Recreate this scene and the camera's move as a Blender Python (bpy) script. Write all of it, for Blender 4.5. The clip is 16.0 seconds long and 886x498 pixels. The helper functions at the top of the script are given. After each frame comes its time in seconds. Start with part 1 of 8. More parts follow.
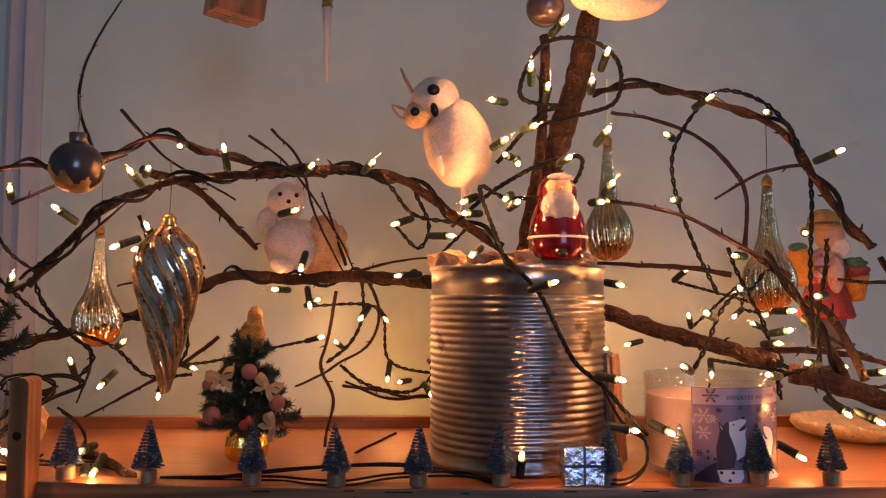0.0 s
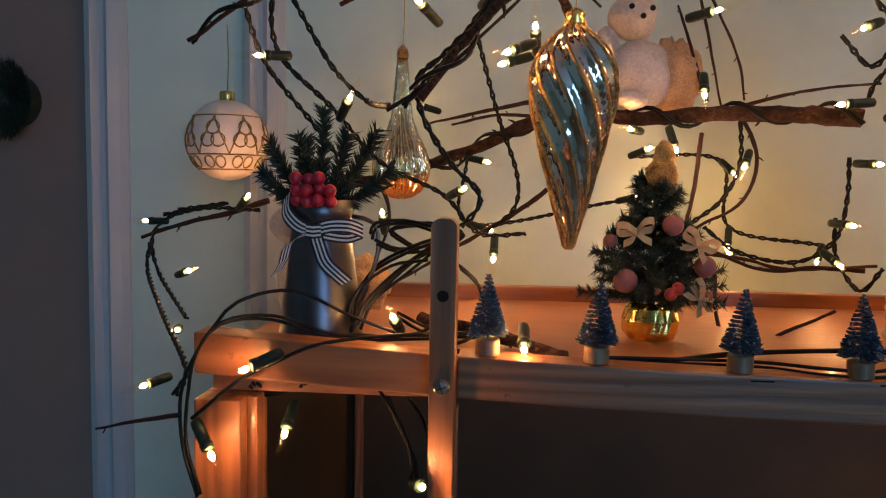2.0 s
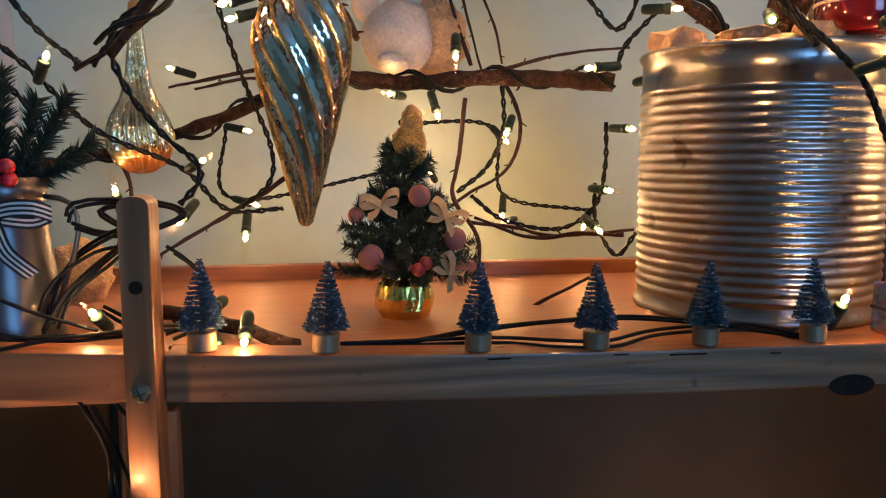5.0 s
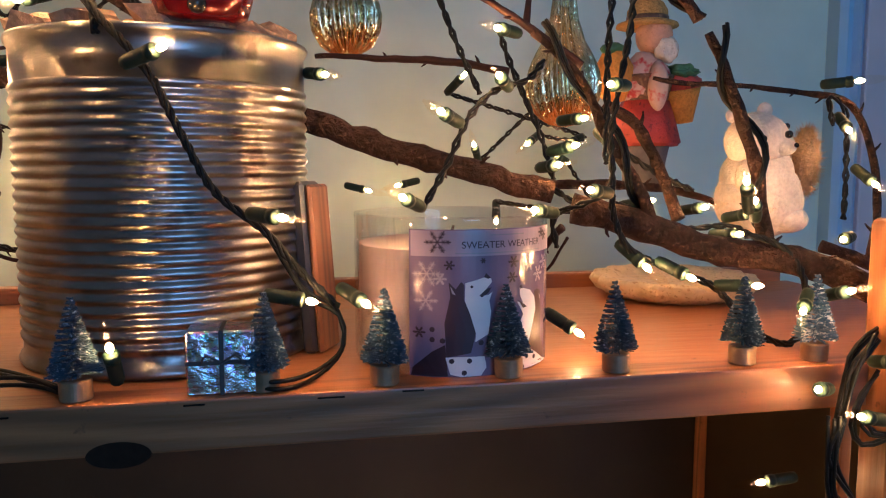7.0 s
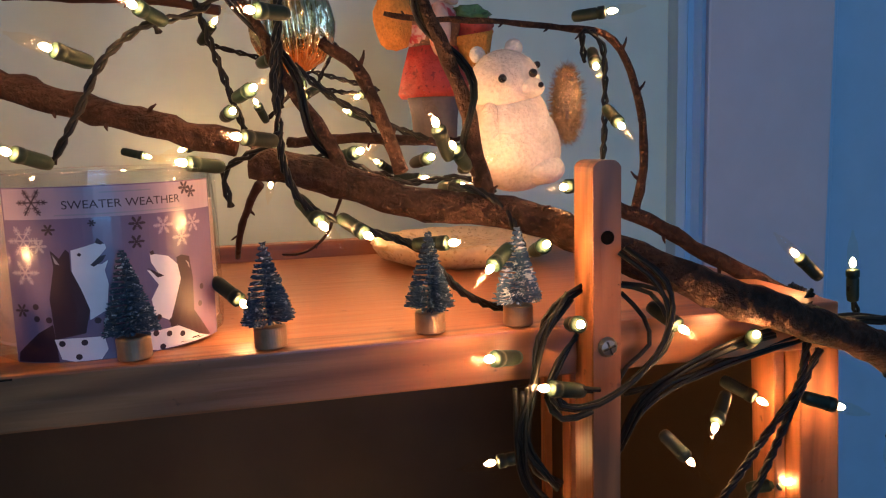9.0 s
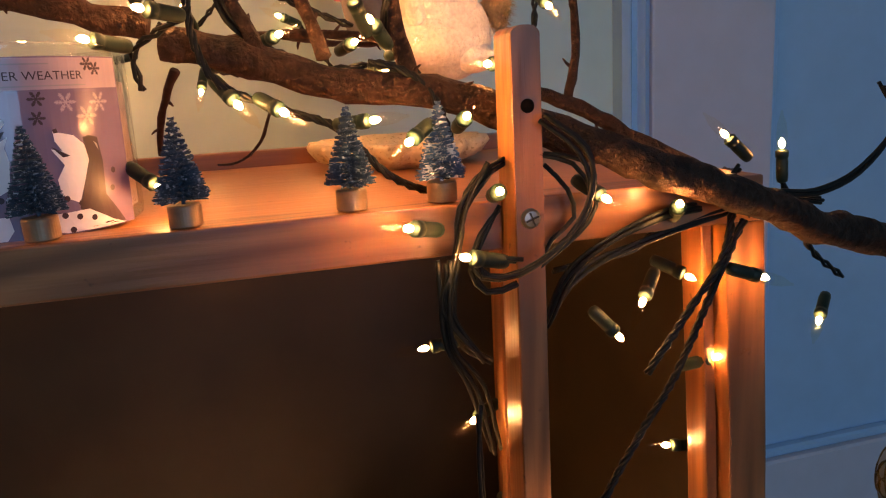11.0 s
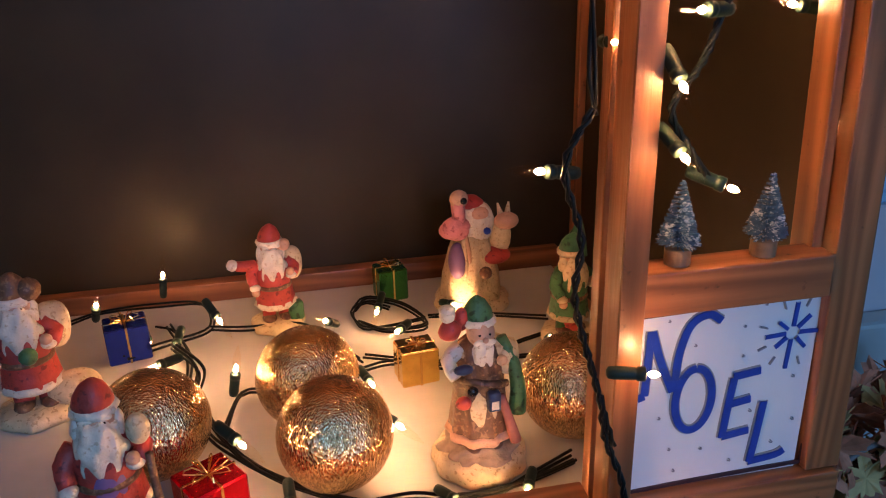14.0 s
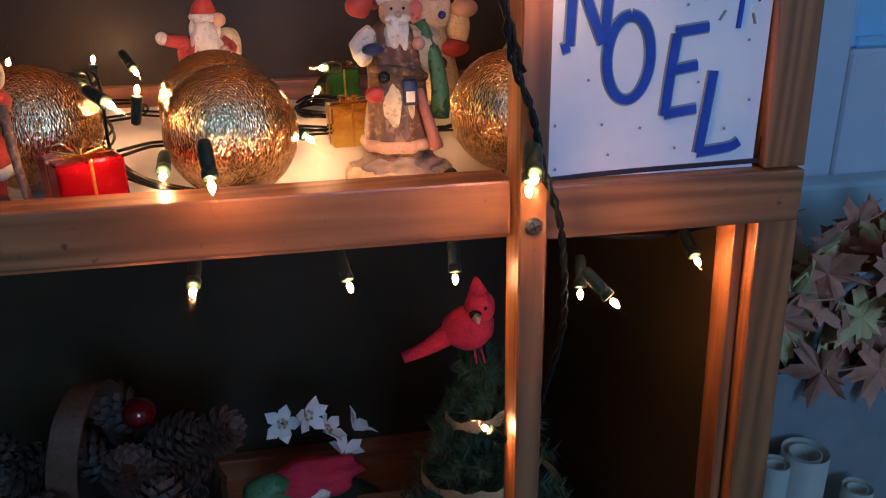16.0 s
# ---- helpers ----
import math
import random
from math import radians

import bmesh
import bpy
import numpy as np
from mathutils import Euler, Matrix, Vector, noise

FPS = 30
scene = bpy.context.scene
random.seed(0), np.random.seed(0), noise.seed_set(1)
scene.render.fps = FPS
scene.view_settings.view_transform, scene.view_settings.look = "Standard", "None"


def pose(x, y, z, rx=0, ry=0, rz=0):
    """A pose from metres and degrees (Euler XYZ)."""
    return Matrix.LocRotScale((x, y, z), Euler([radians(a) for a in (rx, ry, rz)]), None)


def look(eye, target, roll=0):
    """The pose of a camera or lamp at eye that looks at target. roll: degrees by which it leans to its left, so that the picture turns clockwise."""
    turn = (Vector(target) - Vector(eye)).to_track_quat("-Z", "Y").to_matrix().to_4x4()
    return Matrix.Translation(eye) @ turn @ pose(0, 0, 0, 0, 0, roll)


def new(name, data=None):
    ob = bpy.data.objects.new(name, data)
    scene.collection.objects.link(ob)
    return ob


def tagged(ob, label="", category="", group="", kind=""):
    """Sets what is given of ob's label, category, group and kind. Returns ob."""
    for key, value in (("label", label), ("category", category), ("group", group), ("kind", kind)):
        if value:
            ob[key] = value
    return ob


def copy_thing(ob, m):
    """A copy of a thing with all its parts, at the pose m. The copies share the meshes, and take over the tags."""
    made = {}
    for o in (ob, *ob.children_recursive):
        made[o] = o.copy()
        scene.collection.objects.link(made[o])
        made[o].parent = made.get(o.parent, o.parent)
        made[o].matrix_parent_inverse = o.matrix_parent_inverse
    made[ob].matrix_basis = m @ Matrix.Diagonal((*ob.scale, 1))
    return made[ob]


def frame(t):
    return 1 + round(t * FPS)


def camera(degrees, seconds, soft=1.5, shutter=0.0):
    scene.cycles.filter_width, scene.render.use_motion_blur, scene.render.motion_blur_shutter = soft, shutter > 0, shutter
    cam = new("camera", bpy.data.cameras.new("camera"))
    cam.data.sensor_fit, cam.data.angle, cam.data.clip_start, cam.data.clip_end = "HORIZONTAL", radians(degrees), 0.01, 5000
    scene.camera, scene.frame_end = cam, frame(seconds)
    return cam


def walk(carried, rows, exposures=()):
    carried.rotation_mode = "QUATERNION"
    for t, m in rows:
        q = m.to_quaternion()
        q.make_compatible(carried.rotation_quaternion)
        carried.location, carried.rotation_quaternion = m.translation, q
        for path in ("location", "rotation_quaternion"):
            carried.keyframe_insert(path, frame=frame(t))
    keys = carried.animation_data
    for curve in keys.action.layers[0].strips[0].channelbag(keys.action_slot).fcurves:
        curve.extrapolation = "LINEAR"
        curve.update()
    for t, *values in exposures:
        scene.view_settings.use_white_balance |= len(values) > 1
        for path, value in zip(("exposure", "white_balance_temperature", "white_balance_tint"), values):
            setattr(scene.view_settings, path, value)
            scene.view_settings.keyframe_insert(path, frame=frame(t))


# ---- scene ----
cam = camera(59.9, 16.0, soft=1.15)
PATH = [
    (0, (0.103, 0.046, 1.287), (0.151, 2.042, 1.417), 0.1),
    (0.5, (0.01, 0.1, 1.279), (-0.057, 2.098, 1.341), 0.5),
    (1, (-0.045, 0.142, 1.264), (-0.175, 2.138, 1.258), 0.9),
    (1.5, (-0.096, 0.174, 1.252), (-0.255, 2.166, 1.166), 1.1),
    (2, (-0.15, 0.205, 1.247), (-0.309, 2.192, 1.087), 1.0),
    (2.5, (-0.181, 0.226, 1.246), (-0.315, 2.212, 1.056), 0.8),
    (3, (-0.176, 0.231, 1.246), (-0.254, 2.218, 1.036), 0.4),
    (3.2, (-0.17, 0.237, 1.246), (-0.21, 2.225, 1.029), 0.3),
    (5.5, (-0.014, 0.248, 1.249), (0.29, 2.211, 1.016), 0.2),
    (6, (0.113, 0.251, 1.252), (0.417, 2.215, 1.024), 0.5),
    (6.5, (0.187, 0.261, 1.251), (0.508, 2.223, 1.031), 0.3),
    (7, (0.253, 0.275, 1.25), (0.634, 2.227, 1.036), 0.0),
    (7.5, (0.309, 0.274, 1.245), (0.737, 2.216, 1.033), -0.5),
    (8, (0.347, 0.279, 1.242), (0.829, 2.206, 1.009), -0.8),
    (8.5, (0.37, 0.291, 1.237), (0.88, 2.207, 0.98), -1.1),
    (9, (0.405, 0.297, 1.234), (0.866, 2.223, 0.955), -1.7),
    (9.2, (0.422, 0.298, 1.232), (0.859, 2.23, 0.951), -2.0),
    (11.5, (0.423, 0.291, 1.171), (0.961, 2.147, 0.657), -2.9),
    (12, (0.398, 0.302, 1.126), (0.903, 2.135, 0.503), -2.7),
    (12.5, (0.383, 0.313, 1.103), (0.863, 2.124, 0.404), -2.3),
    (13, (0.38, 0.321, 1.084), (0.829, 2.111, 0.313), -1.9),
    (13.5, (0.376, 0.307, 1.063), (0.782, 2.101, 0.276), -1.6),
    (14, (0.396, 0.287, 1.024), (0.751, 2.11, 0.283), -1.6),
    (14.5, (0.435, 0.282, 0.964), (0.742, 2.125, 0.25), -1.8),
    (15, (0.456, 0.276, 0.92), (0.725, 2.127, 0.212), -1.8),
    (15.5, (0.459, 0.264, 0.888), (0.727, 2.112, 0.171), -1.6),
    (16, (0.452, 0.263, 0.833), (0.745, 2.103, 0.106), -1.2),
]
walk(cam, [(t, look(eye, target, roll)) for t, eye, target, roll in PATH], [
    (0, -0.48, 9000, 54), (1, -0.36, 8300, 46), (2, -0.24, 7200, 26), (3, 0.04, 6900, 20), (5.5, 0.02, 6200, 16), (6.5, -0.22, 6050, 18), (7.5, -0.40, 6050, 22), (9, -0.42, 6600, 26),
    (11.5, -0.24, 9000, 38), (12, 0.20, 9300, 42), (12.5, 0.34, 8700, 38), (13, 0.28, 7700, 35), (13.5, 0.26, 6900, 31), (14, 0.08, 6300, 27), (15.5, 0.20, 6000, 23), (16, 0.12, 6150, 24)])


# ---- world and light ----
world = bpy.data.worlds.new("dusk")
scene.world = world
world.use_nodes = True
wn = world.node_tree.nodes
sky = wn.new("ShaderNodeTexSky")
sky.sky_type, sky.sun_disc = "NISHITA", False
sky.sun_elevation, sky.sun_rotation = radians(2), radians(200)
world.node_tree.links.new(sky.outputs[0], wn["Background"].inputs[0])
wn["Background"].inputs[1].default_value = 0.05
win_lamp = bpy.data.lights.new("window_daylight", "AREA")
win_lamp.shape, win_lamp.size, win_lamp.size_y = "RECTANGLE", 1.0, 1.2
win_lamp.energy, win_lamp.color = 31.0, (0.19, 0.53, 1.0)
new("window_daylight", win_lamp).matrix_world = look((0.95, -2.18, 1.55), (0.5, 1.0, 1.1))
scene.view_settings.exposure = 0.0
BULB_GLOW = 470.0


# ---- materials ----
def material(name, colour, rough=0.5, metal=0.0, scale=40.0, vary=0.15, bump=0.0, grain=None, spots=None, coat=0.0, per_object=0.0, gloss=0.5):
    """A surface with two scales of variation; grain stretches it along one axis; spots darkens worn patches."""
    m = bpy.data.materials.new(name)
    m.use_nodes = True
    nt = m.node_tree
    n, l = nt.nodes, nt.links
    b = n["Principled BSDF"]
    co = n.new("ShaderNodeTexCoord")
    mp = n.new("ShaderNodeMapping")
    mp.inputs["Scale"].default_value = grain or (1, 1, 1)
    l.new(co.outputs["Object"], mp.inputs["Vector"])
    fine, wide = n.new("ShaderNodeTexNoise"), n.new("ShaderNodeTexNoise")
    fine.inputs["Scale"].default_value, fine.inputs["Detail"].default_value = scale, 6
    wide.inputs["Scale"].default_value, wide.inputs["Detail"].default_value = scale * 0.13, 3
    l.new(mp.outputs[0], fine.inputs["Vector"]), l.new(mp.outputs[0], wide.inputs["Vector"])
    add = n.new("ShaderNodeMath")
    l.new(fine.outputs["Fac"], add.inputs[0]), l.new(wide.outputs["Fac"], add.inputs[1])
    ramp = n.new("ShaderNodeMapRange")
    ramp.inputs["From Min"].default_value, ramp.inputs["From Max"].default_value = 0.6, 1.4
    ramp.inputs["To Min"].default_value, ramp.inputs["To Max"].default_value = 1 - vary, 1 + vary
    l.new(add.outputs[0], ramp.inputs["Value"])
    value = ramp.outputs[0]
    if per_object:
        info, pm = n.new("ShaderNodeObjectInfo"), n.new("ShaderNodeMapRange")
        pm.inputs["To Min"].default_value, pm.inputs["To Max"].default_value = 1 - per_object, 1 + per_object
        mul = n.new("ShaderNodeMath")
        mul.operation = "MULTIPLY"
        l.new(info.outputs["Random"], pm.inputs["Value"]), l.new(pm.outputs[0], mul.inputs[0]), l.new(value, mul.inputs[1])
        value = mul.outputs[0]
    mix = n.new("ShaderNodeMix")
    mix.data_type, mix.blend_type = "RGBA", "MULTIPLY"
    mix.inputs["Factor"].default_value = 1
    mix.inputs["A"].default_value = (*colour, 1)
    l.new(value, mix.inputs["B"])
    out = mix.outputs["Result"]
    if spots:
        sn, sr, sm = n.new("ShaderNodeTexNoise"), n.new("ShaderNodeMapRange"), n.new("ShaderNodeMix")
        sn.inputs["Scale"].default_value, sn.inputs["Detail"].default_value = spots[1], 4
        l.new(co.outputs["Object"], sn.inputs["Vector"])
        sr.inputs["From Min"].default_value, sr.inputs["From Max"].default_value = spots[2], spots[2] + 0.08
        sm.data_type = "RGBA"
        l.new(sn.outputs["Fac"], sr.inputs["Value"]), l.new(sr.outputs[0], sm.inputs["Factor"]), l.new(out, sm.inputs["A"])
        sm.inputs["B"].default_value = (*spots[0], 1)
        out = sm.outputs["Result"]
    l.new(out, b.inputs["Base Color"])
    b.inputs["Roughness"].default_value, b.inputs["Metallic"].default_value = rough, metal
    b.inputs["Coat Weight"].default_value = coat
    b.inputs["Specular IOR Level"].default_value = gloss
    if bump:
        bp = n.new("ShaderNodeBump")
        bp.inputs["Strength"].default_value, bp.inputs["Distance"].default_value = bump, 0.002
        l.new(fine.outputs["Fac"], bp.inputs["Height"]), l.new(bp.outputs[0], b.inputs["Normal"])
    return m


def glow(name, colour, strength):
    m = bpy.data.materials.new(name)
    m.use_nodes = True
    nt = m.node_tree
    nt.nodes.remove(nt.nodes["Principled BSDF"])
    e = nt.nodes.new("ShaderNodeEmission")
    e.inputs[0].default_value, e.inputs[1].default_value = (*colour, 1), strength
    nt.links.new(e.outputs[0], nt.nodes["Material Output"].inputs[0])
    return m


def clear(name, tint=(1, 1, 1), gloss=0.12):
    """Thin clear glass: see-through, with a gloss that grows at the rim."""
    m = bpy.data.materials.new(name)
    m.use_nodes = True
    nt = m.node_tree
    n, l = nt.nodes, nt.links
    n.remove(n["Principled BSDF"])
    tr, gl, mix, lw, mr = n.new("ShaderNodeBsdfTransparent"), n.new("ShaderNodeBsdfGlossy"), n.new("ShaderNodeMixShader"), n.new("ShaderNodeLayerWeight"), n.new("ShaderNodeMapRange")
    tr.inputs[0].default_value = (*tint, 1)
    gl.inputs["Roughness"].default_value = 0.03
    lw.inputs[0].default_value = 0.3
    mr.inputs["To Min"].default_value, mr.inputs["To Max"].default_value = gloss * 0.5, min(1.0, gloss * 4)
    l.new(lw.outputs["Facing"], mr.inputs["Value"]), l.new(mr.outputs[0], mix.inputs[0])
    l.new(tr.outputs[0], mix.inputs[1]), l.new(gl.outputs[0], mix.inputs[2]), l.new(mix.outputs[0], n["Material Output"].inputs[0])
    return m


def pine(name, colour, rough, grain, coat=0.0, rings=(0.66, 1.14), vary=0.36):
    """Stained pine: wavy growth rings, fine streaks along the grain and small dark dents."""
    m = material(name, colour, rough, scale=190, vary=vary, bump=0.25, grain=grain, spots=(tuple(c * 0.35 for c in colour), 120, 0.69), coat=coat)
    n, l = m.node_tree.nodes, m.node_tree.links
    b = n["Principled BSDF"]
    base = b.inputs["Base Color"].links[0].from_socket
    co, mp, info = n.new("ShaderNodeTexCoord"), n.new("ShaderNodeMapping"), n.new("ShaderNodeObjectInfo")
    mp.inputs["Scale"].default_value = tuple(g * (1.6 if g < 1 else 1) for g in grain)
    shift = n.new("ShaderNodeVectorMath")
    l.new(info.outputs["Random"], shift.inputs[0]), l.new(co.outputs["Object"], mp.inputs["Vector"]), l.new(mp.outputs[0], shift.inputs[1])
    ring, wave, sine, mr, mix = n.new("ShaderNodeTexNoise"), n.new("ShaderNodeMath"), n.new("ShaderNodeMath"), n.new("ShaderNodeMapRange"), n.new("ShaderNodeMix")
    ring.inputs["Scale"].default_value, ring.inputs["Detail"].default_value = 19, 1
    wave.operation, wave.inputs[1].default_value, sine.operation = "MULTIPLY", 75, "SINE"
    mr.inputs["From Min"].default_value, mr.inputs["To Min"].default_value, mr.inputs["To Max"].default_value = -1, *rings
    l.new(shift.outputs[0], ring.inputs["Vector"]), l.new(ring.outputs["Fac"], wave.inputs[0]), l.new(wave.outputs[0], sine.inputs[0]), l.new(sine.outputs[0], mr.inputs["Value"])
    mix.data_type, mix.blend_type = "RGBA", "MULTIPLY"
    mix.inputs["Factor"].default_value = 1
    l.new(base, mix.inputs["A"]), l.new(mr.outputs[0], mix.inputs["B"]), l.new(mix.outputs["Result"], b.inputs["Base Color"])
    return m


WOOD = (0.30, 0.110, 0.040)
wood_x = pine("pine_along_x", WOOD, 0.42, (0.06, 1, 1), 0.10)
wood_z = pine("pine_along_z", WOOD, 0.40, (1, 1, 0.06), 0.10)
wood_shelf = pine("pine_shelf", (0.35, 0.135, 0.052), 0.45, (0.12, 1, 1), rings=(0.95, 1.03), vary=0.12)
black_panel = material("black_panel", (0.035, 0.025, 0.0125), 0.42, scale=12, vary=0.45, bump=0.02, gloss=0.3)
wall_paint = material("wall_paint", (0.50, 0.66, 0.575), 0.7, scale=25, vary=0.07, bump=0.08)
brown_paint = material("brown_wall_paint", (0.24, 0.165, 0.13), 0.7, scale=25, vary=0.06, bump=0.05)
trim_paint = material("trim_paint", (0.40, 0.46, 0.47), 0.42, scale=30, vary=0.05)
door_paint = material("door_paint", (0.28, 0.52, 0.70), 0.42, scale=30, vary=0.06, bump=0.04)
# Grey paint tinted with the lilac cast that light gives the stiles.
casing_paint = material("casing_paint", (0.54, 0.52, 0.56), 0.5, scale=30, vary=0.06, bump=0.04)
# Near-black colour for the shade inside a drilled hole.
hole_black = material("hole_shade", (0.006, 0.004, 0.003), 0.95, scale=90, vary=0.2, gloss=0.05)
brown_knot = material("dark_knot", (0.022, 0.012, 0.008), 0.8, scale=200, vary=0.4, gloss=0.1)
floor_wood = material("floor_boards", (0.22, 0.12, 0.06), 0.4, scale=40, vary=0.25, grain=(0.1, 1, 1))
ceiling_paint = material("ceiling_paint", (0.7, 0.7, 0.68), 0.8, scale=20, vary=0.04)
paper_white = material("white_paper", (0.57, 0.55, 0.52), 0.36, scale=60, vary=0.05, bump=0.05)
bark = material("bark", (0.044, 0.0215, 0.0135), 0.7, scale=210, vary=0.9, bump=1.0, spots=((0.022, 0.012, 0.009), 95, 0.56), gloss=0.15)
for node in bark.node_tree.nodes:
    if node.type == "BUMP":
        node.inputs["Distance"].default_value = 0.007
thin_bark = material("thin_bark", (0.030, 0.0115, 0.0085), 0.55, scale=220, vary=0.4, bump=0.5, gloss=0.2)
cut_wood = material("cut_wood", (0.50, 0.32, 0.18), 0.7, scale=120, vary=0.2)
cord_green = material("dark_green_cord", (0.003, 0.005, 0.0045), 0.5, scale=200, vary=0.2, gloss=0.2)
socket_green = material("green_socket_plastic", (0.006, 0.020, 0.014), 0.5, scale=150, vary=0.2, gloss=0.25, per_object=0.3)
tin = material("tin_plate", (0.28, 0.27, 0.265), 0.30, 1.0, scale=60, vary=0.30, bump=0.25, grain=(1, 1, 2.5), spots=((0.13, 0.115, 0.11), 42, 0.60))
tin_in = material("tin_inside", (0.5, 0.48, 0.45), 0.35, 1.0, scale=60, vary=0.1)
steel = material("steel", (0.22, 0.20, 0.17), 0.35, 1.0, scale=100, vary=0.2)
brass = material("brass", (0.80, 0.52, 0.16), 0.25, 1.0, scale=120, vary=0.15)
bulb_glass = clear("bulb_glass", (1, 0.97, 0.92), 0.009)
filament_glow = glow("filament", (1.0, 0.53, 0.20), BULB_GLOW)


# ---- building blocks ----
def part(name, bm, mat, parent=None, label="", smooth=False):
    me = bpy.data.meshes.new(name)
    if isinstance(bm, tuple):
        me.from_pydata(bm[0], [], bm[1])
    else:
        bm.to_mesh(me)
        bm.free()
    if smooth:
        me.polygons.foreach_set("use_smooth", [True] * len(me.polygons))
    me.materials.append(mat)
    ob = new(name, me)
    if parent:
        ob.parent = parent
    if label:
        ob["label"] = label
    return ob


def empty(name, at=(0, 0, 0)):
    ob = new(name)
    ob.empty_display_size = 0.02
    ob.matrix_world = Matrix.Translation(at)
    return ob


def join(*pieces):
    """One vertex and face list from several."""
    vs, fs = [], []
    for v, f in pieces:
        k = len(vs)
        vs += list(v)
        fs += [tuple(i + k for i in face) for face in f]
    return vs, fs


def moved(piece, m):
    return [tuple(m @ Vector(v)) for v in piece[0]], piece[1]


def block(x0, x1, y0, y1, z0, z1, bevel=0.0015, segments=2):
    bm = bmesh.new()
    bmesh.ops.create_cube(bm, size=1, matrix=Matrix.LocRotScale(((x0 + x1) / 2, (y0 + y1) / 2, (z0 + z1) / 2), None, (x1 - x0, y1 - y0, z1 - z0)))
    if bevel:
        bmesh.ops.bevel(bm, geom=bm.edges[:], offset=bevel, segments=segments, affect="EDGES", profile=0.6)
    return bm


def box_piece(x0, x1, y0, y1, z0, z1, bevel=0.001):
    b = block(x0, x1, y0, y1, z0, z1, bevel, 1)
    b.verts.index_update()
    out = [tuple(v.co) for v in b.verts], [tuple(v.index for v in f.verts) for f in b.faces]
    b.free()
    return out


def lathe(profile, segments=24, flute=0, depth=0.0, twist=0.0):
    """A turned body from (radius, height) pairs; flute: ribs round it, twisted by so many turns over the height."""
    vs, fs = [], []
    h0, h1 = profile[0][1], profile[-1][1]
    for r, z in profile:
        k = (z - h0) / (h1 - h0) if h1 != h0 else 0
        for i in range(segments):
            a = 2 * math.pi * i / segments
            rr = r * (1 + depth * math.cos(flute * (a + 2 * math.pi * twist * k))) if flute else r
            vs.append((rr * math.cos(a), rr * math.sin(a), z))
    n = len(profile)
    for j in range(n - 1):
        for i in range(segments):
            i2 = (i + 1) % segments
            fs.append((j * segments + i, j * segments + i2, (j + 1) * segments + i2, (j + 1) * segments + i))
    fs.append(tuple(reversed(range(segments))))
    fs.append(tuple((n - 1) * segments + i for i in range(segments)))
    return vs, fs


def spline(points, step):
    """Points along a smooth curve through the given ones."""
    p = [Vector(q) for q in points]
    p = [2 * p[0] - p[1]] + p + [2 * p[-1] - p[-2]]
    out = []
    for i in range(1, len(p) - 2):
        n = max(2, int((p[i + 1] - p[i]).length / step))
        for j in range(n):
            t = j / n
            out.append(0.5 * (2 * p[i] + (p[i + 1] - p[i - 1]) * t + (2 * p[i - 1] - 5 * p[i] + 4 * p[i + 1] - p[i + 2]) * t * t + (3 * p[i] - p[i - 1] - 3 * p[i + 1] + p[i + 2]) * t ** 3))
    return out + [p[-2]]


def frames_along(path):
    """A tangent and two normals at each point of a path, without sudden twists."""
    out, nrm = [], None
    for i, q in enumerate(path):
        t = (path[min(i + 1, len(path) - 1)] - path[max(i - 1, 0)]).normalized()
        if nrm is None:
            nrm = t.orthogonal().normalized()
        nrm = (nrm - t * nrm.dot(t)).normalized()
        out.append((t, nrm, t.cross(nrm)))
    return out


def tube(points, r0, r1=None, sides=6, step=0.008, rough=0.0, raw=False):
    path = [Vector(q) for q in points] if raw else spline(points, step)
    r1 = r0 if r1 is None else r1
    fr = frames_along(path)
    vs, fs, n = [], [], len(path)
    for k, (q, (t, a, b)) in enumerate(zip(path, fr)):
        r = r0 + (r1 - r0) * k / max(1, n - 1)
        for i in range(sides):
            g = 2 * math.pi * i / sides
            d = a * math.cos(g) + b * math.sin(g)
            rr = r * (1 + rough * noise.noise((q + d * r) * 90)) if rough else r
            vs.append(tuple(q + d * rr))
    for k in range(n - 1):
        for i in range(sides):
            i2 = (i + 1) % sides
            fs.append((k * sides + i, k * sides + i2, (k + 1) * sides + i2, (k + 1) * sides + i))
    fs.append(tuple(reversed(range(sides)))), fs.append(tuple((n - 1) * sides + i for i in range(sides)))
    return vs, fs


def twisted(points, wires=2, r=0.0012, lay=0.0014, pitch=0.022):
    """Wires wound round one another along a curve."""
    path = spline(points, 0.005)
    fr = frames_along(path)
    pieces = []
    for w in range(wires):
        s, line = 0, []
        for k, (q, (t, a, b)) in enumerate(zip(path, fr)):
            if k:
                s += (path[k] - path[k - 1]).length
            g = 2 * math.pi * (s / pitch + w / wires)
            line.append(q + (a * math.cos(g) + b * math.sin(g)) * lay)
        pieces.append(tube(line, r, sides=5, raw=True))
    return join(*pieces)


def ball(r, at=(0, 0, 0), squash=(1, 1, 1), sub=2, lump=0.0, freq=30.0):
    bm = bmesh.new()
    bmesh.ops.create_icosphere(bm, subdivisions=sub, radius=r)
    vs = []
    for v in bm.verts:
        c = v.co.copy()
        if lump:
            c *= 1 + lump * noise.noise(c * freq + Vector(at) * 10)
        vs.append((c.x * squash[0] + at[0], c.y * squash[1] + at[1], c.z * squash[2] + at[2]))
    fs = [tuple(v.index for v in f.verts) for f in bm.faces]
    bm.free()
    return vs, fs


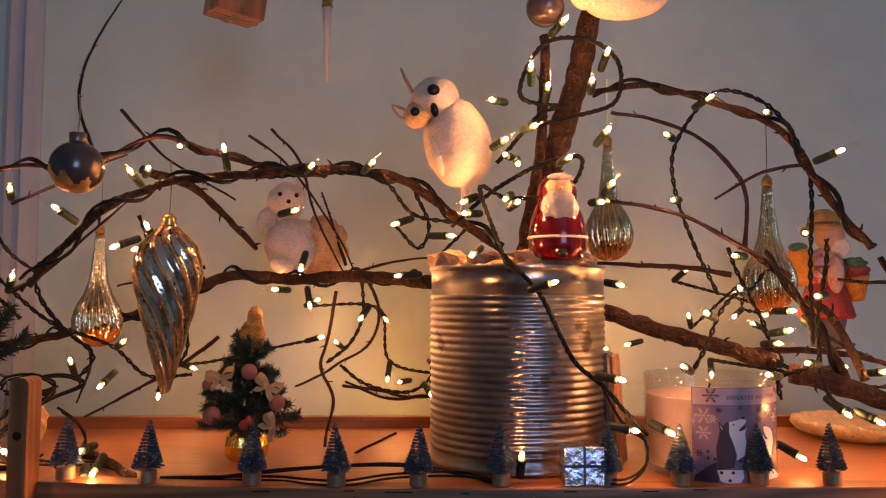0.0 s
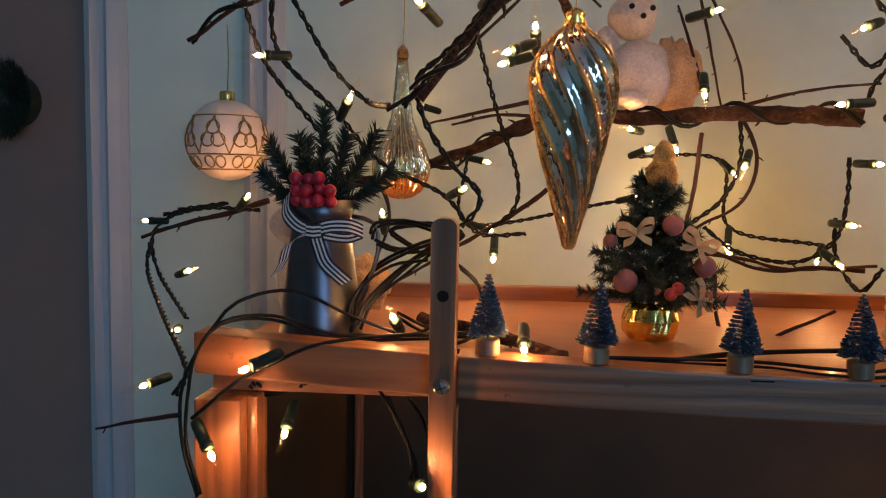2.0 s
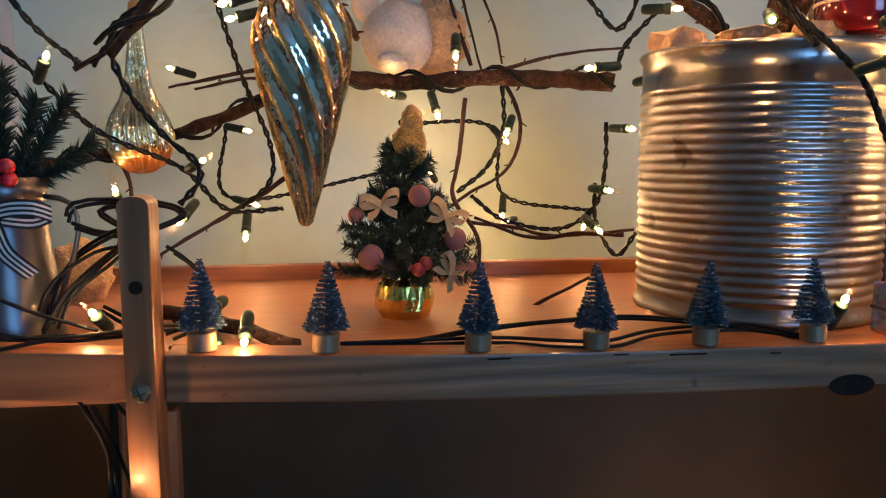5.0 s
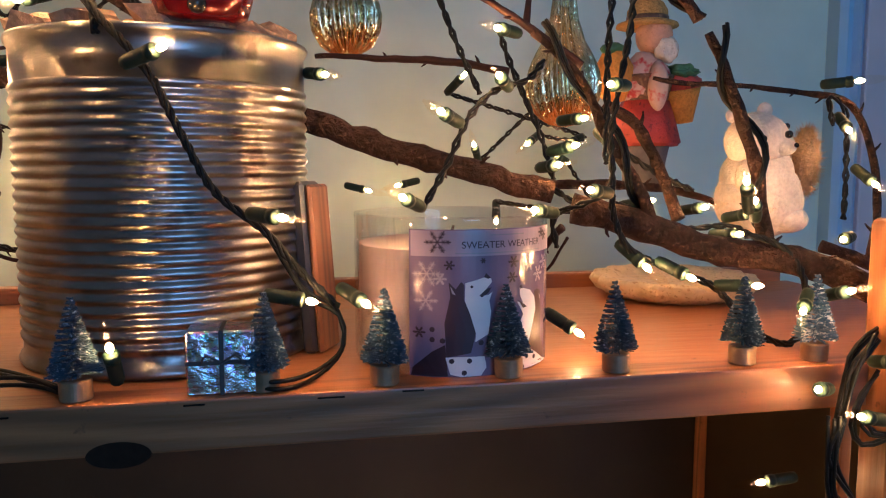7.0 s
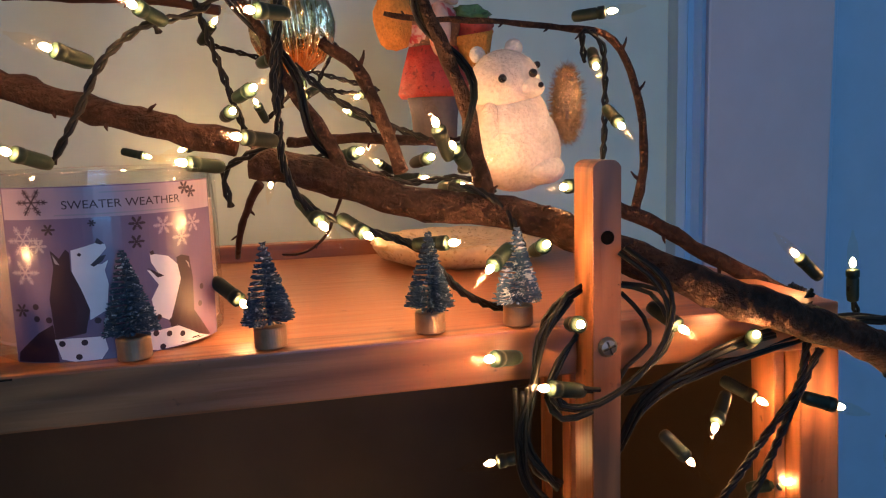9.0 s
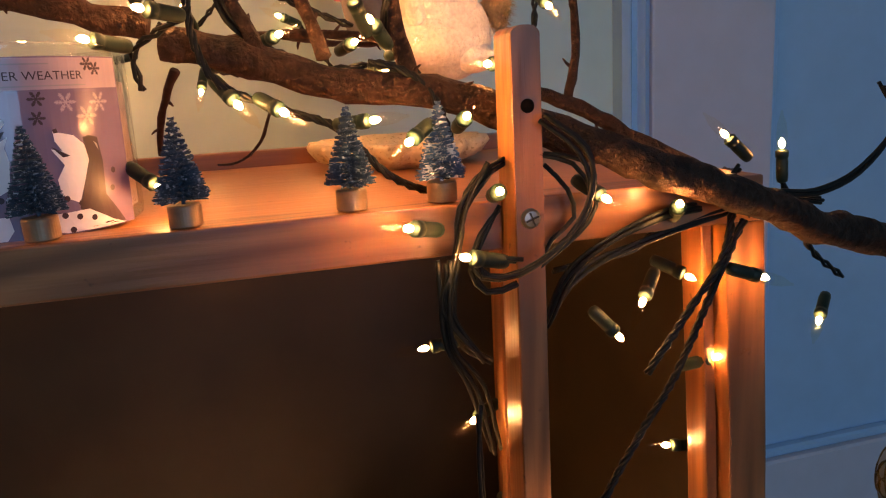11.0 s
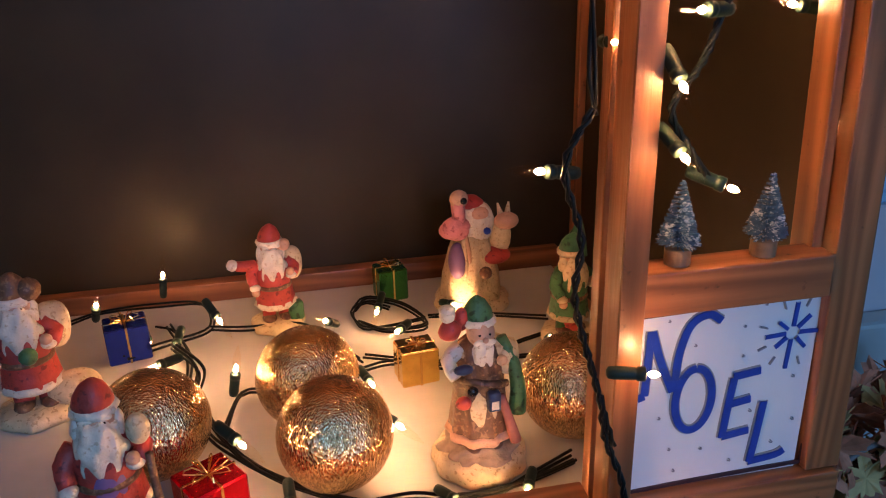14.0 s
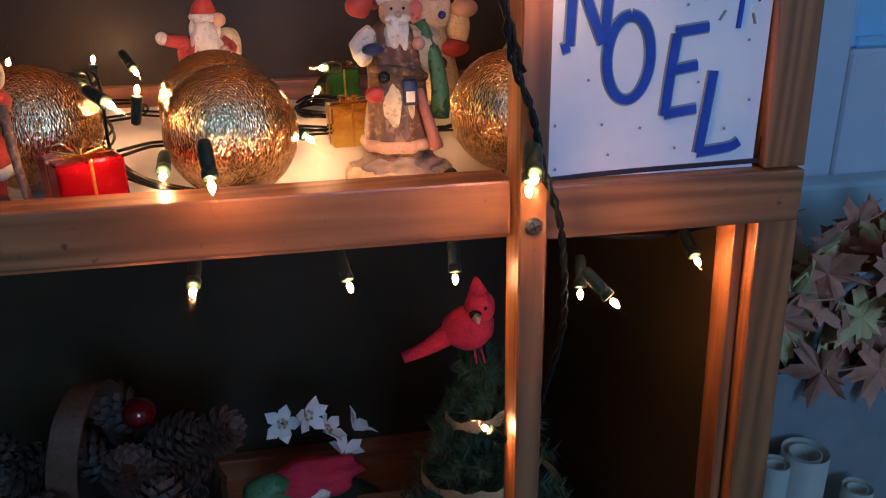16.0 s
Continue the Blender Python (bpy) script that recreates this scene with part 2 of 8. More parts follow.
# ---- the room ----
WALL = 1.038
for name, box, mat in (
    ("floor", (-1.7, 2.3, -2.3, WALL + 0.12, -0.05, 0.0), floor_wood),
    ("ceiling", (-1.7, 2.3, -2.3, WALL + 0.12, 2.5, 2.56), ceiling_paint),
    ("wall_west", (-1.82, -1.7, -2.3, WALL + 0.12, 0, 2.5), wall_paint),
    ("wall_east", (2.3, 2.42, -2.3, WALL + 0.12, 0, 2.5), wall_paint),
    ("wall_north", (-0.613, 0.866, WALL, WALL + 0.1, 0, 2.5), wall_paint),
    ("wall_north_corner", (-1.7, -0.613, WALL, WALL + 0.1, 0, 2.5), brown_paint),
):
    ob = part(name, block(*box, bevel=0), mat)
    tagged(ob, name.split("_")[0] + " of the room, plain painted or boarded surface", name.split("_")[0], kind="structure")
south = empty("wall_south", (0, -2.3, 0))
tagged(south, "painted wall with a window opening", "wall", kind="structure")
for box in ((-1.7, 0.4, -2.4, -2.3, 0, 2.5), (1.5, 2.3, -2.4, -2.3, 0, 2.5), (0.4, 1.5, -2.4, -2.3, 0, 0.9), (0.4, 1.5, -2.4, -2.3, 2.2, 2.5)):
    w = part("wall_piece", block(*box, bevel=0), wall_paint, south)
    w.matrix_parent_inverse = south.matrix_world.inverted()


def moulding(name, x, profile, z0, z1, mat, label):
    """An upright moulding: (offset along the wall, how far it stands proud)."""
    pts = [(x + dx, WALL - d) for dx, d in profile] + [(x + profile[-1][0], WALL), (x + profile[0][0], WALL)]
    n = len(pts)
    vs = [(a, b, z) for z in (z0, z1) for a, b in pts]
    fs = [(i, (i + 1) % n, n + (i + 1) % n, n + i) for i in range(n)] + [tuple(reversed(range(n))), tuple(range(n, 2 * n))]
    ob = part(name, (vs, fs), mat)
    tagged(ob, label, "moulding", kind="structure")
    return ob


CASING = ((0, 0.004), (0.002, 0.016), (0.010, 0.020), (0.016, 0.012), (0.022, 0.012), (0.028, 0.018), (0.038, 0.010), (0.044, 0.003))
moulding("trim_1", -0.613, CASING, 0, 2.1, trim_paint, "grey-blue painted upright wall moulding")
moulding("trim_2", -0.435, CASING, 0, 2.1, trim_paint, "grey-blue painted upright wall moulding")
moulding("trim_3", 0.829, CASING[:7], 0, 2.1, door_paint, "pale blue painted door casing")

# the wide flat stile and the recessed panel of the panelled door
casing = part("trim_4", block(0.866, 1.018, WALL - 0.016, WALL + 0.03, 0, 2.12, 0.003), casing_paint)
tagged(casing, "wide flat painted door stile, lilac cast of light in its colour", "casing", kind="structure")
DX, DZ = 1.020, 0.724
door = part("door_1", join(
    box_piece(DX, 1.75, WALL - 0.016, WALL + 0.03, 0.02, DZ, 0.003),
    box_piece(DX, 1.75, WALL - 0.016, WALL + 0.03, 1.75, 2.12, 0.003),
    box_piece(1.62, 1.75, WALL - 0.016, WALL + 0.03, DZ, 1.75, 0.003),
), casing_paint)
tagged(door, "panelled painted door, lilac light in its colour, with a blue panel, closed", "door", kind="structure")
part("panel", block(DX - 0.001, 1.621, WALL + 0.006, WALL + 0.02, DZ - 0.001, 1.751, 0), door_paint, door, "blue painted recessed panel")
part("panel_bead", join(box_piece(DX, DX + 0.010, WALL - 0.008, WALL + 0.007, DZ, 1.75, 0.003), box_piece(DX + 0.010, 1.62, WALL - 0.008, WALL + 0.007, DZ, DZ + 0.012, 0.003)), door_paint, door, "blue painted bead round the panel")
e_wall = part("wall_north_end", block(0.866, 2.3, WALL + 0.031, WALL + 0.1, 0, 2.5, 0), wall_paint)
tagged(e_wall, "painted wall behind the door", "wall", kind="structure")
sill = part("baseboard", block(0.80, 2.3, WALL - 0.052, WALL - 0.018, 0.0, 0.588, 0.006), trim_paint)
tagged(sill, "grey-blue painted low ledge along the wall", "ledge", kind="structure")

# ---- the wooden display shelf ----
unit = empty("display_shelf", (0.185, 0.8, 0))
tagged(unit, "orange pine display shelf unit with glossy black back panels", "shelf unit")
U = unit.matrix_world.inverted()


def upart(name, bm, mat, label=""):
    ob = part(name, bm, mat, unit, label)
    ob.matrix_parent_inverse = U
    return ob


XL, XR = -0.320, 0.690


def rail_z(x):
    """Height of the top rail's upper edge, which rises a little towards one end."""
    return 1.1502 + 0.015 * (max(0.0, 0.1 - x) / 0.42) ** 2


def bent(bm):
    bmesh.ops.subdivide_edges(bm, edges=[e for e in bm.edges if abs(e.verts[0].co.x - e.verts[1].co.x) > 0.05], cuts=8)
    for v in bm.verts:
        v.co.z += rail_z(v.co.x) - 1.1502
    return bm


def leant(bm):
    """The outer corner posts splay a little towards the floor."""
    bmesh.ops.subdivide_edges(bm, edges=[e for e in bm.edges if abs(e.verts[0].co.z - e.verts[1].co.z) > 0.1], cuts=11)
    for v in bm.verts:
        if v.co.x > 0.5:
            v.co.x += 0.001 + 0.033 * max(0.0, 1.0 - v.co.z) - 0.05 * max(0.0, v.co.z - 1.0)
    return bm



def post_mesh(x, top):
    bm = block(x - 0.0068, x + 0.0068, 0.597, 0.617, 0.02, top, 0)
    edges = [e for e in bm.edges if all(v.co.z > top - 0.001 for v in e.verts) and abs(e.verts[0].co.x - e.verts[1].co.x) < 1e-5]
    bmesh.ops.bevel(bm, geom=edges, offset=0.005, segments=4, affect="EDGES", profile=0.5)
    bmesh.ops.bevel(bm, geom=[e for e in bm.edges if abs(e.verts[0].co.x - e.verts[1].co.x) < 1e-5 and abs(e.verts[0].co.y - e.verts[1].co.y) < 1e-5], offset=0.001, segments=1, affect="EDGES")
    return bm


def screw(x, z):
    v, f = lathe([(0.0001, -0.0018), (0.0045, -0.0012), (0.0045, 0.0002), (0.0034, 0.0014), (0.0001, 0.0018)], 14)
    head = moved((v, f), pose(x, 0.5965, z, 90, 0, 0))
    s = upart("screw", head, steel, "dull steel cross-head screw")
    # The cross recess is black bars, its shade put into the colour.
    slot = join(*[moved(box_piece(-0.003, 0.003, -0.0003, 0.0003, -0.0005, 0.0005, 0), pose(x, 0.5945, z, 90, 0, 0) @ pose(0, 0, 0, 0, 0, a)) for a in (20, 110)])
    part("slot", slot, black_panel, s)


def plug_hole(x, z, mat):
    # A flat dark disc: the hole's inner shade is given as colour.
    upart("hole_disc", moved(lathe([(0.0029, -0.001), (0.0031, 0.0002)], 14), pose(x, 0.5967, z, 90, 0, 0)), mat, "dark disc for the shade in a drilled screw hole")


for x, top in ((-0.181, 1.231), (0.549, 1.224)):
    upart("front_post", post_mesh(x, top), wood_z)
    upart("leg", block(x - 0.0005, x + 0.0065, 0.6375, 0.648, 0.02, 1.121, 0.001), wood_z)
    screw(x, 1.143), screw(x, 0.709)
    plug_hole(x, 1.191, brown_knot if x < 0 else hole_black)
for x0, x1 in ((XL, -0.1883), (-0.1737, 0.5417), (0.5563, XR - 0.010)):
    upart("front_rail", bent(block(x0, x1, 0.612, 0.634, 1.127, 1.150, 0.0012)), wood_x)
for x0, x1 in ((XL, -0.1883), (-0.1737, 0.5417), (0.5563, XR + 0.008)):
    drop = 0.0045 if x0 > 0.5 else 0.0
    upart("front_rail", block(x0, x1, 0.612, 0.634, 0.700 - drop, 0.728 - drop, 0.0012), wood_x)
upart("knot", moved(lathe([(0.0001, -0.0002), (0.0135, -0.0001), (0.0130, 0.0002), (0.0001, 0.0003)], 28), pose(0.178, 0.6120, 1.1275, 90, 0, 0) @ Matrix.Diagonal((1, 0.44, 1, 1))), brown_knot, "dark knot in the wood")
for k, (a, b, c) in enumerate(((-0.02, 0.012, 0.0), (0.045, 0.008, 0.001), (0.075, 0.020, 0.0), (0.13, 0.006, -0.001), (0.262, 0.012, 0.0), (0.30, 0.010, 0.001), (0.205, 0.009, 0.0))):
    upart("scratch", box_piece(a, a + b, 0.6115, 0.6122, rail_z(a) - 0.0030 + c, rail_z(a) - 0.0022 + c, 0.0001), brown_knot)
upart("sign_rail", block(0.5563, 0.6715, 0.614, 0.634, 0.841, 0.8655, 0.0012), wood_x)
for x0, x1 in ((XL - 0.002, XL + 0.025), (XR - 0.023, XR)):
    for z0, z1 in ((0.0, 0.699), (0.729, 1.126)) if x0 < 0 else ((0.0, 0.695), (0.724, 1.126)):
        upart("corner_post", leant(block(x0, x1, 0.616, 0.645, z0, z1, 0.0012)), wood_z)
        g = x1 if x0 < 0 else x0 - 0.0075
        upart("corner_bead", leant(block(g, g + 0.0065, 0.626, 0.645, z0, z1, 0.0012)), wood_z)
upart("top_board", block(XL + 0.002, XR - 0.002, 0.6345, 0.888, 1.127, 1.148, 0.001), wood_shelf, "orange pine shelf board with small dents")
upart("middle_board", block(XL + 0.03, XR - 0.03, 0.6345, 1.0, 0.690, 0.702, 0.001), wood_shelf)
upart("bottom_board", block(XL + 0.03, XR - 0.03, 0.6345, 1.0, 0.27, 0.285, 0.001), wood_shelf)
upart("back_strip", block(XL, XR - 0.008, 0.8885, 0.902, 1.127, 1.160, 0.0015), wood_x)
upart("under_board", block(XL + 0.008, XR - 0.016, 0.9025, 1.026, 1.128, 1.136, 0), wood_shelf)
upart("back_strip", block(XL + 0.03, XR - 0.03, 1.0, 1.016, 0.69, 0.722, 0.0015), wood_x)
upart("back_strip", block(XL + 0.03, XR - 0.03, 1.0, 1.016, 0.26, 0.31, 0.0015), wood_x)
upart("back_panel", block(XL, XR, 1.018, 1.026, 0.05, 1.127, 0), black_panel, "glossy black back panel")
for x0, x1 in ((XL, XL + 0.006), (XR - 0.006, XR)):
    upart("side_panel", block(x0, x1, 0.646, 1.016, 0.05, 1.12, 0), black_panel, "glossy black side panel")
for x0 in (XL + 0.014, XR - 0.0145):
    upart("back_batten", block(x0, x0 + 0.008, 1.004, 1.016, 0.32, 1.10, 0.001), wood_z)
liner = part("shelf_liner", block(XL + 0.034, XR - 0.04, 0.6365, 0.998, 0.7022, 0.7042, 0), paper_white)
tagged(liner, "white paper liner lying on the middle shelf board", "paper")
SH1, SH2, SH3 = 1.1482, 0.7045, 0.2852

# ---- more materials ----
frost = material("frosted_blue_bristle", (0.030, 0.075, 0.118), 0.7, scale=300, vary=0.6, spots=((0.36, 0.46, 0.55), 420, 0.58), per_object=0.25)
frost_white = material("frosted_white_bristle", (0.06, 0.13, 0.23), 0.7, scale=300, vary=0.5, spots=((0.72, 0.76, 0.80), 240, 0.53))
pot_gold = material("small_gold_base", (0.26, 0.165, 0.095), 0.45, 0.4, scale=200, vary=0.3)
silver_glass = material("silvered_glass", (0.78, 0.70, 0.60), 0.10, 1.0, scale=40, vary=0.15, spots=((0.52, 0.42, 0.30), 60, 0.58))
gold_glass = material("gold_mercury_glass", (0.85, 0.66, 0.38), 0.11, 1.0, scale=240, vary=0.35, bump=0.45)
glitter = material("gold_glitter", (0.44, 0.27, 0.10), 0.38, 0.9, scale=900, vary=0.85, bump=1.0)
cream_glass = material("cream_frosted_glass", (0.74, 0.62, 0.50), 0.4, scale=80, vary=0.08)
dark_glass = material("dark_pearl_glass", (0.11, 0.09, 0.09), 0.18, 0.6, scale=40, vary=0.2)
wool = material("white_wool", (0.60, 0.53, 0.45), 0.95, scale=420, vary=0.25, bump=0.5)
# White beard greyed: the shade round the bell figurine is in its colour.
shaded_beard = material("white_beard_in_shade", (0.30, 0.28, 0.28), 0.55, scale=200, vary=0.2, bump=0.8)
tan_wool = material("tan_bristle", (0.55, 0.34, 0.17), 0.9, scale=500, vary=0.4, bump=1.0)
black_bead = material("black_bead", (0.01, 0.01, 0.01), 0.15, scale=50, vary=0.1)
# Red darkened for the shade round the bell figurine; the apple shares it.
red_gloss = material("red_enamel", (0.13, 0.005, 0.007), 0.14, 0.3, scale=60, vary=0.15, coat=0.6)
red_matt = material("red_paint", (0.45, 0.05, 0.035), 0.5, scale=120, vary=0.3, bump=0.8, spots=((0.20, 0.02, 0.02), 220, 0.58))
white_resin = material("white_resin", (0.74, 0.64, 0.52), 0.5, scale=160, vary=0.2, bump=0.8, spots=((0.56, 0.43, 0.30), 320, 0.57))
skin_resin = material("flesh_resin", (0.62, 0.34, 0.21), 0.5, scale=160, vary=0.2, bump=0.4, spots=((0.50, 0.24, 0.14), 340, 0.60))
cream_resin = material("cream_resin", (0.66, 0.50, 0.30), 0.5, scale=140, vary=0.25, bump=0.8, spots=((0.44, 0.29, 0.15), 320, 0.57))
brown_resin = material("brown_resin", (0.15, 0.070, 0.036), 0.5, scale=140, vary=0.45, bump=0.9, spots=((0.26, 0.14, 0.07), 300, 0.54))
green_resin = material("green_resin", (0.05, 0.16, 0.06), 0.45, scale=140, vary=0.3, bump=0.8, spots=((0.02, 0.06, 0.02), 220, 0.56))
pink_resin = material("pink_resin", (0.72, 0.24, 0.24), 0.45, scale=140, vary=0.2, bump=0.8, spots=((0.42, 0.09, 0.10), 220, 0.58))
stone_resin = material("grey_brown_rock_resin", (0.34, 0.24, 0.17), 0.6, scale=140, vary=0.35, bump=1.0)
toy_blue = material("dark_blue_resin", (0.02, 0.035, 0.09), 0.4, scale=140, vary=0.2)
purple_resin = material("purple_resin", (0.20, 0.11, 0.26), 0.45, scale=140, vary=0.2)
grey_cloth = material("grey_cloth", (0.14, 0.14, 0.16), 0.9, scale=300, vary=0.2)
orange_knit = material("orange_knit", (0.62, 0.25, 0.04), 0.85, scale=320, vary=0.35, bump=0.8)
straw = material("straw_weave", (0.52, 0.28, 0.08), 0.8, scale=380, vary=0.4, bump=0.9)
plaid = material("red_white_plaid", (0.62, 0.42, 0.34), 0.85, scale=90, vary=0.3, spots=((0.5, 0.05, 0.05), 70, 0.52))
leaf_green = material("fir_needles", (0.016, 0.034, 0.016), 0.6, scale=200, vary=0.5)
shelf_fir = material("green_fir_needles", (0.035, 0.070, 0.030), 0.6, scale=200, vary=0.5)
dark_leaf = material("dull_fir_needles", (0.014, 0.028, 0.015), 0.6, scale=200, vary=0.5)
berry_red = material("berry_red", (0.42, 0.015, 0.03), 0.3, scale=80, vary=0.2)
dusty_pink = material("dusty_pink_felt", (0.33, 0.115, 0.09), 0.8, scale=200, vary=0.15)
ribbon_gold = material("sheer_gold_ribbon", (0.50, 0.32, 0.15), 0.4, 0.2, scale=260, vary=0.3)
gold_foil = material("gold_foil", (0.92, 0.62, 0.15), 0.14, 1.0, scale=90, vary=0.3, bump=0.45)
pewter = material("pewter", (0.10, 0.10, 0.11), 0.33, 0.9, scale=60, vary=0.15)
white_thread = material("white_stripe", (0.66, 0.62, 0.58), 0.8, scale=300, vary=0.1)
black_thread = material("black_stripe", (0.015, 0.015, 0.018), 0.8, scale=300, vary=0.1)
wax = material("lilac_wax", (0.46, 0.36, 0.34), 0.45, scale=60, vary=0.06)
label_paper = material("lilac_label", (0.19, 0.14, 0.215), 0.2, scale=30, vary=0.12, coat=0.3)
label_top = material("pale_label", (0.33, 0.26, 0.32), 0.3, scale=30, vary=0.06)
ink_dark = material("maroon_ink", (0.030, 0.010, 0.018), 0.5, scale=80, vary=0.1)
ink_white = material("white_ink", (0.72, 0.68, 0.70), 0.5, scale=80, vary=0.1)
ink_grey = material("grey_ink", (0.25, 0.24, 0.28), 0.5, scale=80, vary=0.1)
ink_blue = material("blue_marker", (0.012, 0.05, 0.34), 0.5, scale=150, vary=0.3)
card_white = material("white_card", (0.72, 0.72, 0.74), 0.6, scale=60, vary=0.03)
holo = material("silver_foil", (0.70, 0.74, 0.82), 0.2, 1.0, scale=150, vary=0.4, bump=0.9)
hn, hl = holo.node_tree.nodes, holo.node_tree.links
hp, hc, ho, hx = hn["Principled BSDF"], hn.new("ShaderNodeTexVoronoi"), hn.new("ShaderNodeTexCoord"), hn.new("ShaderNodeMix")
hc.inputs["Scale"].default_value = 420
hx.data_type, hx.blend_type = "RGBA", "OVERLAY"
hx.inputs["Factor"].default_value = 0.75
hl.new(ho.outputs["Object"], hc.inputs["Vector"]), hl.new(hp.inputs["Base Color"].links[0].from_socket, hx.inputs["A"]), hl.new(hc.outputs["Color"], hx.inputs["B"]), hl.new(hx.outputs["Result"], hp.inputs["Base Color"])
red_foil = material("red_foil", (0.62, 0.01, 0.02), 0.2, 0.85, scale=70, vary=0.2, bump=0.5)
blue_foil = material("blue_foil", (0.015, 0.04, 0.42), 0.2, 0.85, scale=70, vary=0.2, bump=0.5)
green_foil = material("green_foil", (0.04, 0.20, 0.05), 0.25, 0.8, scale=70, vary=0.2, bump=0.5)
jar_glass = clear("jar_glass", (0.96, 0.97, 0.97), 0.10)
filler_mat = material("wood_chips", (0.42, 0.26, 0.15), 0.8, scale=200, vary=0.5, bump=1.0)
roll_paper = material("cream_wrapping_paper", (0.46, 0.40, 0.32), 0.6, scale=60, vary=0.12, bump=0.05)
cone_brown = material("pinecone_brown", (0.075, 0.042, 0.027), 0.7, scale=150, vary=0.5)
wicker = material("wicker", (0.075, 0.036, 0.017), 0.6, scale=200, vary=0.35, bump=0.5)
petal_white = material("white_petal", (0.72, 0.68, 0.62), 0.7, scale=80, vary=0.1)
paper_bag = material("grey_paper_bag", (0.23, 0.21, 0.20), 0.8, scale=40, vary=0.15, bump=0.2)
leaf_rust = material("dry_leaf", (0.46, 0.165, 0.095), 0.7, scale=60, vary=0.4, per_object=0.5)
leaf_yellow = material("yellow_leaf", (0.62, 0.43, 0.18), 0.7, scale=60, vary=0.3, per_object=0.3)
felt_red = material("red_felt", (0.55, 0.02, 0.045), 0.9, scale=300, vary=0.25, bump=0.6)


def bag(name, bm, mat, at, label, category, group="", smooth=True):
    """A thing made of one mesh."""
    ob = part(name, bm, mat, smooth=smooth)
    ob.matrix_world = Matrix.Translation(at) if not isinstance(at, Matrix) else at
    return tagged(ob, label, category, group)


def figure(name, pieces, m, label, category, group=""):
    """A small figurine as one mesh; each piece has its own paint."""
    vs, fs, idx, mats = [], [], [], []
    for (v, f), mat in pieces:
        k = len(vs)
        if mat not in mats:
            mats.append(mat)
        vs += list(v)
        fs += [tuple(i + k for i in g) for g in f]
        idx += [mats.index(mat)] * len(f)
    me = bpy.data.meshes.new(name)
    me.from_pydata(vs, [], fs)
    for mat in mats:
        me.materials.append(mat)
    me.polygons.foreach_set("material_index", idx)
    me.polygons.foreach_set("use_smooth", [True] * len(fs))
    ob = new(name, me)
    ob.matrix_world = m
    return tagged(ob, label, category, group)


def knotty(points, r0, r1):
    """A branch with an uneven outline and small buds."""
    path = spline(points, 0.006)
    rng = random.Random(int(abs(points[0][0] * 9000) + abs(points[-1][2] * 7000)))
    wob = [q + Vector((rng.uniform(-1, 1), rng.uniform(-1, 1), rng.uniform(-1, 1))) * min(0.0012, r0 * 0.28) for q in path]
    for i in range(1, len(wob) - 1):
        wob[i] = (wob[i - 1] + wob[i] * 2 + wob[i + 1]) / 4
    pieces = [tube(wob, r0, r1, sides=12 if r0 > 0.004 else 7, raw=True, rough=0.30)]
    fr = frames_along(wob)
    k = 3
    while k < len(wob) - 1:
        t, a, b = fr[k]
        g = rng.uniform(0, 6.3)
        d = a * math.cos(g) + b * math.sin(g)
        r = r0 + (r1 - r0) * k / len(wob)
        ln = rng.uniform(0.6, 1.7) * min(r, 0.003) + 0.0008
        pieces.append(tube([wob[k] + d * r * 0.5, wob[k] + d * (r + ln * 0.5) + t * ln * 0.5, wob[k] + d * (r + ln) + t * ln], min(r * 0.5, 0.0016), 0.0004, sides=5, raw=True))
        k += rng.randint(3, 6)
    return join(*pieces)


def needles(count, length, width, place, rng):
    """Thin flat-sided needles; place gives a root and a direction."""
    vs, fs = [], []
    for _ in range(count):
        root, d = place(rng)
        d = d.normalized()
        s = d.orthogonal().normalized()
        s = Matrix.Rotation(rng.uniform(0, 6.3), 3, d) @ s
        u = d.cross(s)
        ln = length * rng.uniform(0.6, 1.15)
        k = len(vs)
        vs += [tuple(root + s * width), tuple(root - s * width * 0.5 + u * width * 0.8), tuple(root - s * width * 0.5 - u * width * 0.8), tuple(root + d * ln)]
        fs += [(k, k + 1, k + 3), (k + 1, k + 2, k + 3), (k + 2, k, k + 3)]
    return vs, fs


def bristles(z0, z1, r0, turns, count, rng):
    """A wire brush cut to a cone: two helical rows of thin bristles."""
    vs, fs = [], []
    for _ in range(count):
        k = 1 - (1 - 0.985 * rng.random()) ** 0.64
        a = k * turns * 2 * math.pi + math.pi * rng.randint(0, 1) + rng.gauss(0, 0.2)
        d = Vector((math.cos(a), math.sin(a), rng.uniform(-0.08, 0.16)))
        root = Vector((0, 0, z0 + (z1 - z0) * k))
        tip = root + d * (r0 * (1 - k) * rng.uniform(0.80, 1.08) + 0.0006)
        w = 0.00026
        u = Vector((-math.sin(a), math.cos(a), 0)) * w
        b = len(vs)
        vs += [tuple(root + u), tuple(root - u), tuple(tip - u + Vector((0, 0, w))), tuple(tip + u + Vector((0, 0, w))), tuple(tip - Vector((0, 0, w)))]
        fs += [(b, b + 1, b + 2, b + 3), (b, b + 3, b + 4), (b + 1, b + 4, b + 2), (b + 2, b + 4, b + 3)]
    return vs, fs


